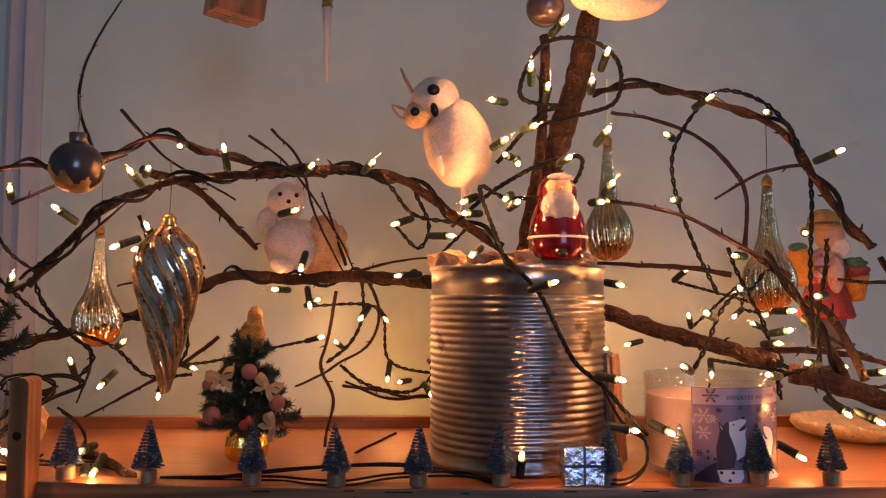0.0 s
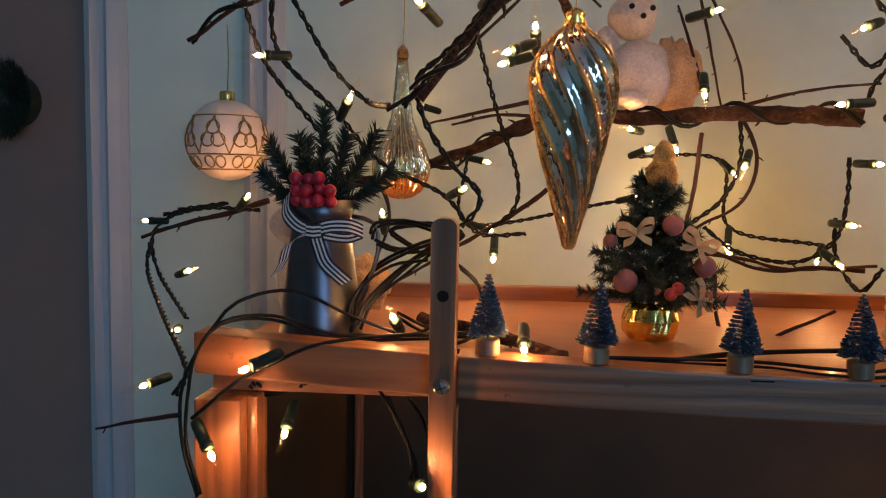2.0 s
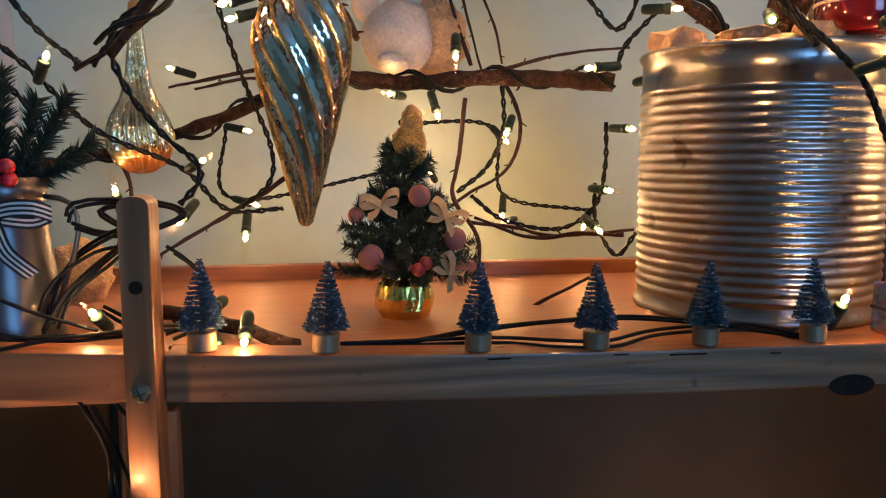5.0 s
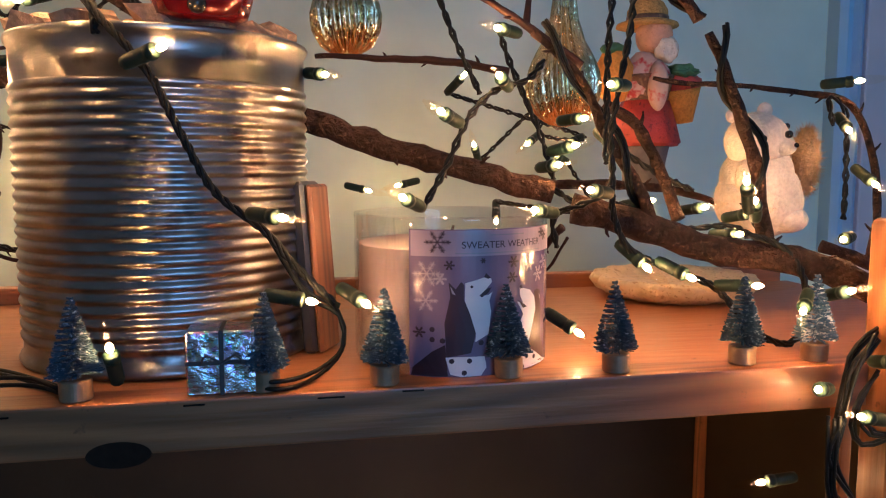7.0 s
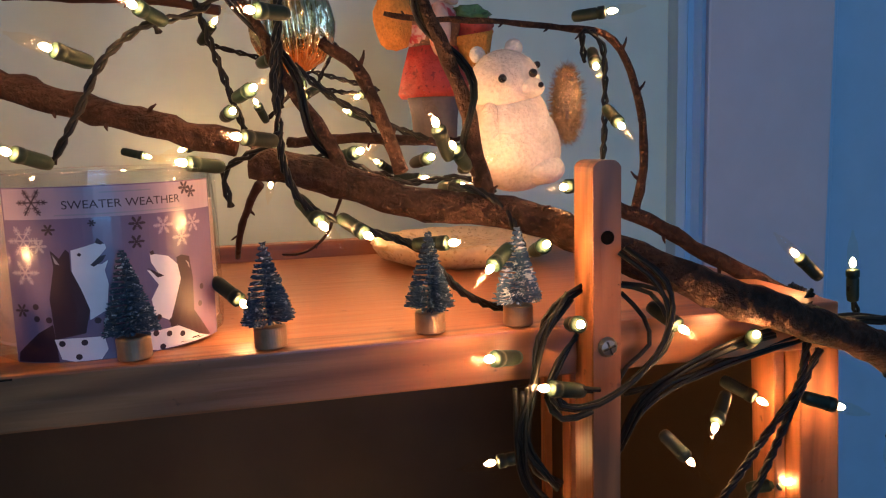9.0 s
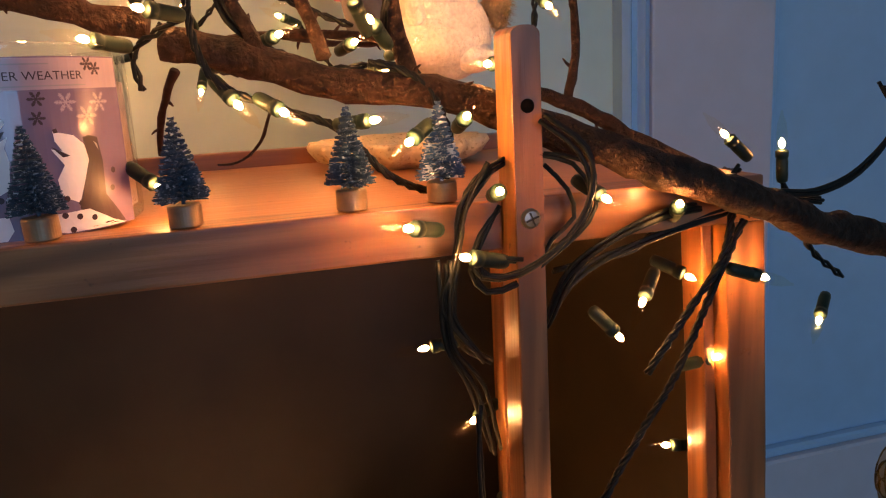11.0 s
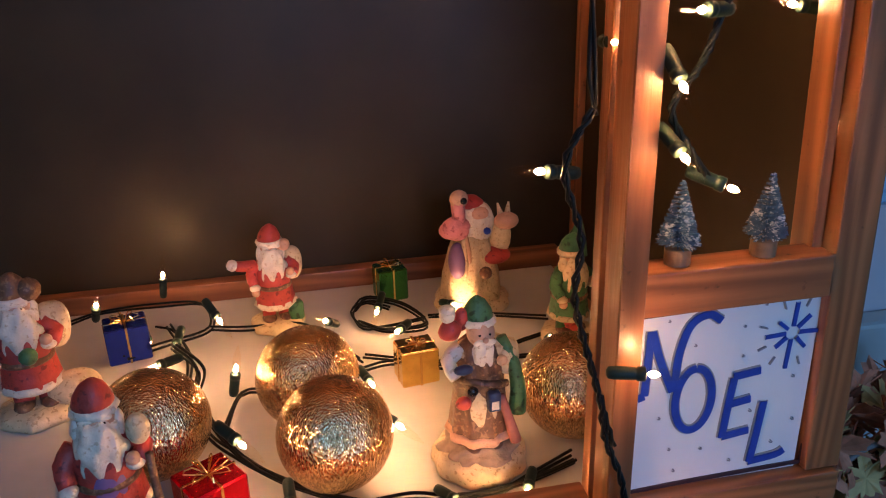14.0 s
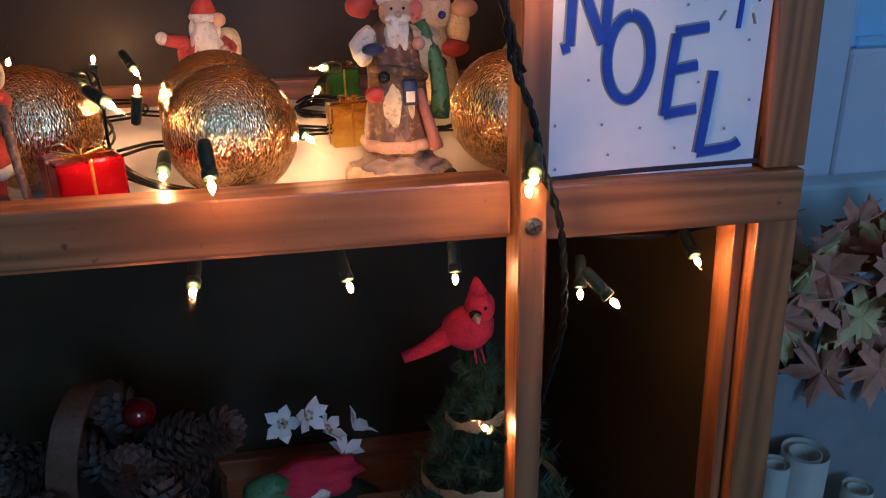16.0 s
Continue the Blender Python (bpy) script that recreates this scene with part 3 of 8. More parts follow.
def cone_place(h0, h1, r0, up=0.35):
    def place(rng):
        k = 1 - math.sqrt(rng.random())
        a, z = rng.uniform(0, 6.3), h0 + (h1 - h0) * k
        r = r0 * (1 - k) + 0.0004
        d = Vector((math.cos(a), math.sin(a), up * rng.uniform(-0.4, 1.4)))
        return Vector((math.cos(a) * r * 0.25, math.sin(a) * r * 0.25, z)), d
    return place


# ---- strings of lights: helpers ----
strings = {}
for key, words in (("top", "dark green string of clear mini lights, lit, wound on branches"), ("side", "dark green string of clear mini lights hanging on the shelf post"), ("shelf", "dark green string of clear mini lights lying on the shelf")):
    strings[key] = tagged(empty("light_string"), words, "string lights", "light strings")
socket_bm = lathe([(0.0014, -0.001), (0.0030, 0.0), (0.0034, 0.003), (0.0034, 0.0125), (0.0030, 0.0135), (0.0037, 0.0140), (0.0037, 0.0175), (0.0028, 0.0180)], 10)
glass_bm = lathe([(0.0027, 0.0178), (0.0030, 0.021), (0.0030, 0.028), (0.0024, 0.0335), (0.0012, 0.0368), (0.0007, 0.0385), (0.0009, 0.0395), (0.0002, 0.0405)], 12)
core_bm = lathe([(0.0003, 0.0190), (0.0013, 0.0199), (0.0017, 0.0216), (0.0013, 0.0234), (0.0003, 0.0248)], 8)
proto = {}
for nm, bm, mt in (("socket", socket_bm, socket_green), ("bulb", glass_bm, bulb_glass), ("filament", core_bm, filament_glow)):
    me = bpy.data.meshes.new(nm)
    me.from_pydata(bm[0], [], bm[1])
    me.polygons.foreach_set("use_smooth", [True] * len(me.polygons))
    me.materials.append(mt)
    proto[nm] = me


def owner(p):
    return strings["shelf"] if p[2] < 0.80 and p[0] < 0.53 else strings["side"] if p[0] > 0.49 and p[2] < 1.17 else strings["top"]


def cord(kind, wires, *points):
    mid = points[len(points) // 2]
    if kind == "twisted":
        bm = twisted(points, wires, 0.0011, 0.0013, 0.020)
    else:
        rng = random.Random(int(points[0][0] * 5000) + wires)
        lines = []
        for w in range(wires):
            o = Vector((rng.uniform(-1, 1), rng.uniform(-0.4, 0.4), rng.uniform(0, 1))) * 0.0028 * (w > 0)
            lines.append(tube([Vector(q) + o + Vector((rng.uniform(-1, 1), rng.uniform(-0.5, 0.5), rng.uniform(0, 0.8))) * 0.002 * (w > 0) for q in points], 0.0011, sides=6, step=0.006))
        bm = join(*lines)
    part("cord", bm, cord_green, owner(mid), smooth=True)


def bulbs(rows):
    for x0, y0, z0, x1, y1, z1 in rows:
        base, tip = Vector((x0, y0, z0)), Vector((x1, y1, z1))
        m = Matrix.Translation(base) @ (tip - base).to_track_quat("Z", "Y").to_matrix().to_4x4()
        s = new("socket", proto["socket"])
        s.parent = owner(base)
        s.matrix_basis = m
        for nm in ("bulb", "filament"):
            ob = new(nm, proto[nm])
            ob.parent = s
            if nm == "bulb":
                ob.visible_shadow = False


# ---- branches ----
tree_branch = empty("bare_branch", (0.185, 0.728, SH1))
tagged(tree_branch, "bare brown tree branches standing in the tin can", "branch")
def limb(mat, r0, r1, *points):
    big = r0 > 0.004
    ob = part("limb" if big else "twig", knotty(points, r0, r1), mat, tree_branch, smooth=True)
    ob.matrix_parent_inverse = Matrix.Translation((-0.185, -0.728, -SH1))


limb(bark, 0.0068, 0.0042, (0.112, 0.800, 1.303), (0.044, 0.840, 1.310), (-0.036, 0.870, 1.308), (-0.111, 0.880, 1.311), (-0.174, 0.890, 1.283), (-0.238, 0.900, 1.261), (-0.305, 0.900, 1.245), (-0.359, 0.900, 1.236))
limb(bark, 0.0050, 0.0026, (0.176, 0.760, 1.334), (0.139, 0.760, 1.358), (0.097, 0.740, 1.387), (0.067, 0.730, 1.398), (0.008, 0.720, 1.401), (-0.057, 0.700, 1.392), (-0.107, 0.680, 1.383), (-0.145, 0.660, 1.362), (-0.175, 0.650, 1.330), (-0.199, 0.640, 1.297))
limb(thin_bark, 0.0030, 0.0014, (0.013, 0.740, 1.399), (-0.053, 0.730, 1.408), (-0.095, 0.720, 1.419), (-0.128, 0.710, 1.428), (-0.160, 0.700, 1.410), (-0.198, 0.700, 1.398), (-0.232, 0.700, 1.400), (-0.262, 0.700, 1.396), (-0.292, 0.700, 1.382), (-0.326, 0.700, 1.362), (-0.358, 0.700, 1.339))
limb(bark, 0.0042, 0.0030, (-0.153, 0.740, 1.403), (-0.119, 0.780, 1.393), (-0.097, 0.820, 1.369), (-0.074, 0.860, 1.340))
limb(thin_bark, 0.0020, 0.0012, (0.010, 0.860, 1.295), (0.003, 0.850, 1.245), (-0.003, 0.840, 1.217), (0.013, 0.820, 1.189), (0.009, 0.790, 1.154), (0.014, 0.770, 1.138), (0.029, 0.760, 1.138), (0.047, 0.750, 1.152), (0.078, 0.750, 1.166))
limb(thin_bark, 0.0018, 0.0012, (0.038, 0.860, 1.315), (0.052, 0.860, 1.289), (0.055, 0.860, 1.263), (0.042, 0.860, 1.236), (0.015, 0.860, 1.221), (-0.002, 0.860, 1.209), (-0.028, 0.840, 1.198))
limb(thin_bark, 0.0018, 0.0012, (0.016, 0.870, 1.195), (0.052, 0.870, 1.191), (0.090, 0.870, 1.183), (0.141, 0.830, 1.191))
limb(thin_bark, 0.0022, 0.0014, (0.137, 0.840, 1.186), (0.101, 0.850, 1.187), (0.064, 0.860, 1.183), (0.020, 0.870, 1.199))
limb(thin_bark, 0.0016, 0.0010, (0.034, 0.840, 1.315), (0.066, 0.820, 1.323), (0.095, 0.810, 1.327), (0.122, 0.800, 1.328))
limb(thin_bark, 0.0018, 0.0011, (0.018, 0.880, 1.323), (0.007, 0.880, 1.356), (-0.009, 0.880, 1.403))
limb(thin_bark, 0.0022, 0.0010, (-0.130, 0.870, 1.321), (-0.173, 0.860, 1.311), (-0.215, 0.850, 1.300))
limb(thin_bark, 0.0016, 0.0010, (-0.130, 0.870, 1.309), (-0.163, 0.860, 1.308), (-0.196, 0.850, 1.299))
limb(thin_bark, 0.0030, 0.0018, (-0.368, 0.900, 1.232), (-0.408, 0.900, 1.219), (-0.446, 0.900, 1.210), (-0.490, 0.900, 1.195))
limb(thin_bark, 0.0016, 0.0008, (-0.340, 0.640, 1.109), (-0.368, 0.640, 1.104), (-0.393, 0.640, 1.098))
limb(thin_bark, 0.0022, 0.0010, (-0.287, 0.950, 1.462), (-0.305, 0.950, 1.512), (-0.300, 0.950, 1.560), (-0.281, 0.950, 1.604), (-0.259, 0.950, 1.642))
limb(thin_bark, 0.0024, 0.0012, (-0.114, 0.870, 1.247), (-0.147, 0.870, 1.222), (-0.181, 0.870, 1.202), (-0.240, 0.840, 1.167))
limb(thin_bark, 0.0020, 0.0010, (-0.257, 0.880, 1.242), (-0.252, 0.880, 1.217), (-0.266, 0.880, 1.176))
limb(thin_bark, 0.0016, 0.0010, (-0.176, 0.750, 1.460), (-0.152, 0.750, 1.433), (-0.131, 0.760, 1.413), (-0.082, 0.800, 1.384))
limb(thin_bark, 0.0016, 0.0009, (-0.267, 0.740, 1.372), (-0.232, 0.730, 1.383), (-0.199, 0.720, 1.397), (-0.154, 0.710, 1.411))
limb(thin_bark, 0.0016, 0.0009, (-0.049, 0.800, 1.454), (-0.020, 0.800, 1.422), (-0.005, 0.800, 1.370), (0.019, 0.840, 1.315))
limb(thin_bark, 0.0014, 0.0009, (-0.062, 0.760, 1.439), (-0.037, 0.770, 1.423), (-0.012, 0.780, 1.395), (0.019, 0.800, 1.347), (0.031, 0.820, 1.318))
limb(bark, 0.0125, 0.0090, (0.193, 0.730, 1.312), (0.207, 0.720, 1.382), (0.221, 0.710, 1.430), (0.234, 0.700, 1.473), (0.247, 0.700, 1.533), (0.253, 0.700, 1.579))
limb(bark, 0.0050, 0.0040, (0.199, 0.700, 1.384), (0.203, 0.690, 1.446), (0.206, 0.690, 1.514))
limb(bark, 0.0072, 0.0066, (0.247, 0.745, 1.281), (0.307, 0.720, 1.261), (0.350, 0.700, 1.248), (0.397, 0.690, 1.236))
limb(bark, 0.0078, 0.0095, (0.403, 0.675, 1.227), (0.437, 0.668, 1.219), (0.479, 0.662, 1.205), (0.530, 0.650, 1.197), (0.554, 0.635, 1.186), (0.576, 0.620, 1.176), (0.596, 0.603, 1.166), (0.624, 0.598, 1.155), (0.659, 0.599, 1.142), (0.712, 0.603, 1.121), (0.770, 0.618, 1.105), (0.862, 0.655, 1.083), (0.950, 0.680, 1.060))
limb(bark, 0.0042, 0.0050, (0.592, 0.720, 1.198), (0.623, 0.710, 1.187), (0.653, 0.700, 1.168), (0.691, 0.690, 1.147), (0.715, 0.680, 1.133))
limb(bark, 0.0028, 0.0016, (0.621, 0.710, 1.189), (0.629, 0.715, 1.214), (0.630, 0.720, 1.247), (0.623, 0.725, 1.277), (0.611, 0.730, 1.295), (0.585, 0.735, 1.298), (0.556, 0.740, 1.302), (0.512, 0.740, 1.303), (0.480, 0.740, 1.306))
limb(bark, 0.0048, 0.0024, (0.516, 0.665, 1.205), (0.512, 0.665, 1.226), (0.502, 0.665, 1.265), (0.489, 0.665, 1.294), (0.478, 0.668, 1.323))
limb(bark, 0.0034, 0.0026, (0.473, 0.670, 1.329), (0.455, 0.675, 1.353), (0.430, 0.680, 1.392), (0.417, 0.690, 1.423), (0.392, 0.700, 1.447), (0.352, 0.710, 1.462), (0.303, 0.715, 1.478), (0.252, 0.715, 1.470))
limb(bark, 0.0036, 0.0022, (0.447, 0.665, 1.215), (0.440, 0.665, 1.234), (0.420, 0.668, 1.265), (0.405, 0.672, 1.297), (0.382, 0.680, 1.322))
limb(thin_bark, 0.0024, 0.0016, (0.411, 0.685, 1.306), (0.366, 0.690, 1.335), (0.321, 0.700, 1.361), (0.265, 0.710, 1.373))
limb(bark, 0.0040, 0.0034, (0.480, 0.700, 1.218), (0.471, 0.710, 1.249), (0.461, 0.720, 1.275), (0.443, 0.730, 1.289))
limb(thin_bark, 0.0022, 0.0016, (0.396, 0.740, 1.334), (0.397, 0.740, 1.386), (0.377, 0.740, 1.417), (0.352, 0.740, 1.438), (0.307, 0.730, 1.451), (0.269, 0.720, 1.453))
limb(thin_bark, 0.0018, 0.0010, (0.426, 0.680, 1.401), (0.387, 0.680, 1.394), (0.346, 0.680, 1.371))
limb(thin_bark, 0.0028, 0.0018, (0.390, 0.760, 1.310), (0.357, 0.770, 1.317), (0.303, 0.790, 1.321), (0.270, 0.800, 1.323))
limb(thin_bark, 0.0024, 0.0014, (0.406, 0.700, 1.215), (0.396, 0.720, 1.192), (0.392, 0.740, 1.172))
limb(thin_bark, 0.0014, 0.0009, (0.462, 0.840, 1.195), (0.450, 0.860, 1.165), (0.431, 0.880, 1.152), (0.408, 0.900, 1.153))
limb(bark, 0.0034, 0.0024, (0.427, 0.820, 1.235), (0.470, 0.800, 1.237), (0.525, 0.780, 1.232), (0.567, 0.750, 1.213))
limb(thin_bark, 0.0030, 0.0018, (0.470, 0.800, 1.237), (0.505, 0.845, 1.234), (0.540, 0.875, 1.2335), (0.580, 0.892, 1.237))
limb(bark, 0.0050, 0.0030, (-0.208, 0.738, 1.154), (-0.173, 0.709, 1.154), (-0.140, 0.670, 1.154), (-0.114, 0.640, 1.152))
limb(thin_bark, 0.0015, 0.0009, (-0.221, 0.660, 1.292), (-0.197, 0.660, 1.307), (-0.166, 0.660, 1.335), (-0.134, 0.670, 1.368))


def wound(r, pitch, *points):
    """A cord wound loosely round a limb."""
    path = spline(points, 0.006)
    fr = frames_along(path)
    s, line = 0.0, []
    for k, (q, (t, a, b)) in enumerate(zip(path, fr)):
        if k:
            s += (path[k] - path[k - 1]).length
        g = 2 * math.pi * s / pitch
        line.append(q + (a * math.cos(g) + b * math.sin(g)) * (r + 0.0016 + 0.001 * math.sin(s * 60)))
    part("cord", join(tube(line, 0.0012, sides=5, raw=True), tube([q + Vector((0.0018, 0, 0.0014)) for q in line], 0.0012, sides=5, raw=True)), cord_green, strings["top"], smooth=True)


# ---- strings of lights ----
cord("plain", 2, (0.527, 0.601, 0.952), (0.523, 0.601, 0.969), (0.523, 0.601, 1.001), (0.523, 0.601, 1.031), (0.522, 0.601, 1.055))
cord("plain", 2, (0.268, 0.945, 0.708), (0.292, 0.879, 0.708), (0.298, 0.818, 0.708), (0.317, 0.763, 0.708), (0.341, 0.729, 0.708), (0.368, 0.7, 0.708), (0.392, 0.682, 0.708), (0.428, 0.662, 0.708))
cord("plain", 1, (0.258, 0.948, 0.708), (0.278, 0.93, 0.708), (0.302, 0.856, 0.708), (0.308, 0.798, 0.708), (0.325, 0.769, 0.708))
cord("plain", 2, (0.434, 0.824, 0.708), (0.456, 0.829, 0.708), (0.481, 0.818, 0.708), (0.51, 0.806, 0.708))
cord("plain", 2, (0.496, 0.901, 0.708), (0.466, 0.896, 0.708), (0.441, 0.896, 0.708), (0.435, 0.93, 0.708), (0.449, 0.948, 0.708), (0.468, 0.929, 0.708))
cord("plain", 2, (0.422, 0.667, 0.708), (0.448, 0.665, 0.708), (0.467, 0.659, 0.708), (0.496, 0.657, 0.708), (0.518, 0.666, 0.708), (0.555, 0.683, 0.708))
cord("plain", 2, (0.539, 0.819, 0.708), (0.561, 0.836, 0.708), (0.598, 0.85, 0.708))
cord("plain", 2, (0.548, 0.611, 1.168), (0.536, 0.606, 1.164), (0.522, 0.602, 1.154), (0.518, 0.602, 1.138), (0.515, 0.602, 1.118), (0.514, 0.604, 1.099), (0.519, 0.608, 1.085), (0.536, 0.62, 1.071))
cord("plain", 2, (0.554, 0.598, 1.17), (0.57, 0.598, 1.165), (0.579, 0.598, 1.151), (0.574, 0.598, 1.138), (0.559, 0.598, 1.125), (0.543, 0.598, 1.114), (0.528, 0.598, 1.112), (0.521, 0.598, 1.123), (0.526, 0.598, 1.138), (0.535, 0.598, 1.148))
cord("plain", 1, (0.559, 0.604, 1.165), (0.57, 0.604, 1.153), (0.573, 0.604, 1.14), (0.562, 0.604, 1.131), (0.554, 0.604, 1.118))
cord("plain", 3, (0.562, 0.612, 1.087), (0.572, 0.612, 1.104), (0.59, 0.612, 1.115), (0.613, 0.612, 1.122), (0.638, 0.612, 1.128), (0.663, 0.612, 1.133), (0.686, 0.612, 1.139), (0.712, 0.612, 1.137), (0.739, 0.612, 1.146), (0.759, 0.612, 1.168), (0.75, 0.612, 1.189))
cord("plain", 2, (0.571, 0.625, 1.11), (0.594, 0.625, 1.113), (0.616, 0.625, 1.116), (0.641, 0.625, 1.131), (0.663, 0.625, 1.137), (0.676, 0.625, 1.152))
cord("plain", 2, (0.68, 0.66, 0.932), (0.679, 0.66, 0.915), (0.685, 0.66, 0.897), (0.679, 0.66, 0.879), (0.685, 0.66, 0.857))
wound(0.0068, 0.07, (0.112, 0.800, 1.303), (0.044, 0.840, 1.310), (-0.036, 0.870, 1.308), (-0.111, 0.880, 1.311), (-0.174, 0.890, 1.283), (-0.238, 0.900, 1.261), (-0.305, 0.900, 1.245), (-0.359, 0.900, 1.236))
wound(0.0050, 0.07, (0.176, 0.760, 1.334), (0.139, 0.760, 1.358), (0.097, 0.740, 1.387), (0.067, 0.730, 1.398), (0.008, 0.720, 1.401), (-0.057, 0.700, 1.392), (-0.107, 0.680, 1.383), (-0.145, 0.660, 1.362), (-0.175, 0.650, 1.330), (-0.199, 0.640, 1.297))
wound(0.0048, 0.07, (0.516, 0.665, 1.205), (0.512, 0.665, 1.226), (0.502, 0.665, 1.265), (0.489, 0.665, 1.294), (0.478, 0.668, 1.323))
wound(0.0034, 0.07, (0.473, 0.670, 1.329), (0.455, 0.675, 1.353), (0.430, 0.680, 1.392), (0.417, 0.690, 1.423), (0.392, 0.700, 1.447), (0.352, 0.710, 1.462), (0.303, 0.715, 1.478), (0.252, 0.715, 1.470))
wound(0.0036, 0.07, (0.447, 0.665, 1.215), (0.440, 0.665, 1.234), (0.420, 0.668, 1.265), (0.405, 0.672, 1.297), (0.382, 0.680, 1.322))
wound(0.0028, 0.06, (0.013, 0.740, 1.399), (-0.053, 0.730, 1.408), (-0.095, 0.720, 1.419), (-0.128, 0.710, 1.428), (-0.160, 0.700, 1.410), (-0.198, 0.700, 1.398), (-0.232, 0.700, 1.400), (-0.262, 0.700, 1.396), (-0.292, 0.700, 1.382), (-0.326, 0.700, 1.362), (-0.358, 0.700, 1.339))
cord("twisted", 2, (-0.329, 0.720, 1.370), (-0.320, 0.740, 1.332), (-0.292, 0.760, 1.293), (-0.276, 0.780, 1.268))
cord("twisted", 2, (-0.300, 0.740, 1.375), (-0.274, 0.750, 1.330), (-0.251, 0.760, 1.308), (-0.219, 0.660, 1.294))
cord("twisted", 2, (-0.158, 0.660, 1.355), (-0.186, 0.660, 1.326), (-0.203, 0.660, 1.310), (-0.199, 0.660, 1.287), (-0.183, 0.670, 1.261), (-0.167, 0.680, 1.245), (-0.167, 0.680, 1.234), (-0.177, 0.680, 1.223))
cord("twisted", 2, (-0.176, 0.800, 1.368), (-0.158, 0.820, 1.306), (-0.141, 0.840, 1.258), (-0.143, 0.850, 1.230), (-0.166, 0.860, 1.210))
cord("twisted", 2, (0.130, 0.730, 1.355), (0.092, 0.730, 1.363), (0.066, 0.725, 1.392), (0.023, 0.720, 1.398), (-0.036, 0.710, 1.392), (-0.085, 0.700, 1.392), (-0.123, 0.680, 1.378), (-0.157, 0.670, 1.362), (-0.182, 0.660, 1.327), (-0.210, 0.650, 1.293))
cord("twisted", 2, (-0.296, 0.710, 1.384), (-0.309, 0.720, 1.368), (-0.306, 0.730, 1.335), (-0.271, 0.740, 1.300), (-0.243, 0.770, 1.265), (-0.198, 0.800, 1.241), (-0.171, 0.820, 1.211), (-0.133, 0.840, 1.210))
cord("twisted", 2, (-0.454, 0.900, 1.222), (-0.406, 0.900, 1.229), (-0.460, 0.900, 1.216), (-0.474, 0.890, 1.197), (-0.460, 0.870, 1.168), (-0.404, 0.800, 1.138))
cord("twisted", 2, (-0.459, 0.880, 1.218), (-0.416, 0.880, 1.225), (-0.366, 0.870, 1.224))
cord("twisted", 2, (-0.467, 0.870, 1.193), (-0.460, 0.850, 1.170), (-0.400, 0.750, 1.148), (-0.345, 0.660, 1.133), (-0.339, 0.630, 1.124))
cord("loose", 2, (-0.316, 0.606, 1.074), (-0.324, 0.606, 1.102), (-0.325, 0.606, 1.131), (-0.317, 0.606, 1.153), (-0.304, 0.610, 1.170), (-0.280, 0.625, 1.171), (-0.245, 0.640, 1.158), (-0.192, 0.645, 1.159))
cord("loose", 1, (-0.310, 0.608, 1.165), (-0.298, 0.620, 1.181), (-0.269, 0.630, 1.187), (-0.238, 0.640, 1.172), (-0.212, 0.645, 1.162))
cord("loose", 1, (-0.319, 0.606, 1.118), (-0.293, 0.606, 1.140), (-0.274, 0.606, 1.150), (-0.251, 0.612, 1.160), (-0.223, 0.630, 1.162), (-0.192, 0.640, 1.163))
cord("loose", 3, (-0.240, 0.650, 1.160), (-0.228, 0.660, 1.179), (-0.203, 0.680, 1.203), (-0.176, 0.690, 1.216), (-0.199, 0.700, 1.222), (-0.224, 0.700, 1.218), (-0.205, 0.690, 1.206))
cord("loose", 2, (-0.214, 0.660, 1.169), (-0.193, 0.650, 1.161), (-0.164, 0.690, 1.151), (-0.114, 0.648, 1.151))
cord("loose", 2, (-0.179, 0.649, 1.151), (-0.117, 0.635, 1.151), (-0.064, 0.641, 1.151), (-0.019, 0.663, 1.151), (0.025, 0.676, 1.152), (0.072, 0.682, 1.152), (0.107, 0.674, 1.151), (0.145, 0.639, 1.151), (0.161, 0.617, 1.151))
cord("loose", 2, (-0.091, 0.637, 1.151), (-0.013, 0.637, 1.151), (0.020, 0.623, 1.151), (0.049, 0.621, 1.151), (0.082, 0.639, 1.152), (0.131, 0.643, 1.152), (0.156, 0.625, 1.151))
cord("twisted", 3, (0.151, 0.660, 1.340), (0.166, 0.650, 1.321), (0.191, 0.638, 1.292), (0.205, 0.636, 1.264), (0.219, 0.636, 1.238), (0.241, 0.634, 1.220), (0.253, 0.632, 1.205), (0.273, 0.635, 1.184))
cord("loose", 2, (0.240, 0.640, 1.220), (0.258, 0.645, 1.189), (0.274, 0.645, 1.178), (0.275, 0.645, 1.161), (0.262, 0.631, 1.152), (0.244, 0.614, 1.152), (0.221, 0.637, 1.152))
cord("twisted", 2, (0.319, 0.665, 1.229), (0.332, 0.665, 1.252), (0.343, 0.670, 1.274), (0.360, 0.680, 1.290), (0.381, 0.690, 1.297), (0.394, 0.700, 1.309))
cord("twisted", 2, (0.393, 0.670, 1.206), (0.391, 0.670, 1.223), (0.406, 0.655, 1.232), (0.416, 0.652, 1.240), (0.415, 0.652, 1.265), (0.419, 0.652, 1.291), (0.424, 0.652, 1.318), (0.429, 0.660, 1.336))
cord("twisted", 3, (0.416, 0.652, 1.240), (0.418, 0.652, 1.223), (0.427, 0.650, 1.206), (0.453, 0.650, 1.194), (0.477, 0.650, 1.184), (0.499, 0.650, 1.161), (0.523, 0.650, 1.152), (0.529, 0.645, 1.173), (0.521, 0.645, 1.198), (0.509, 0.650, 1.209), (0.493, 0.650, 1.213))
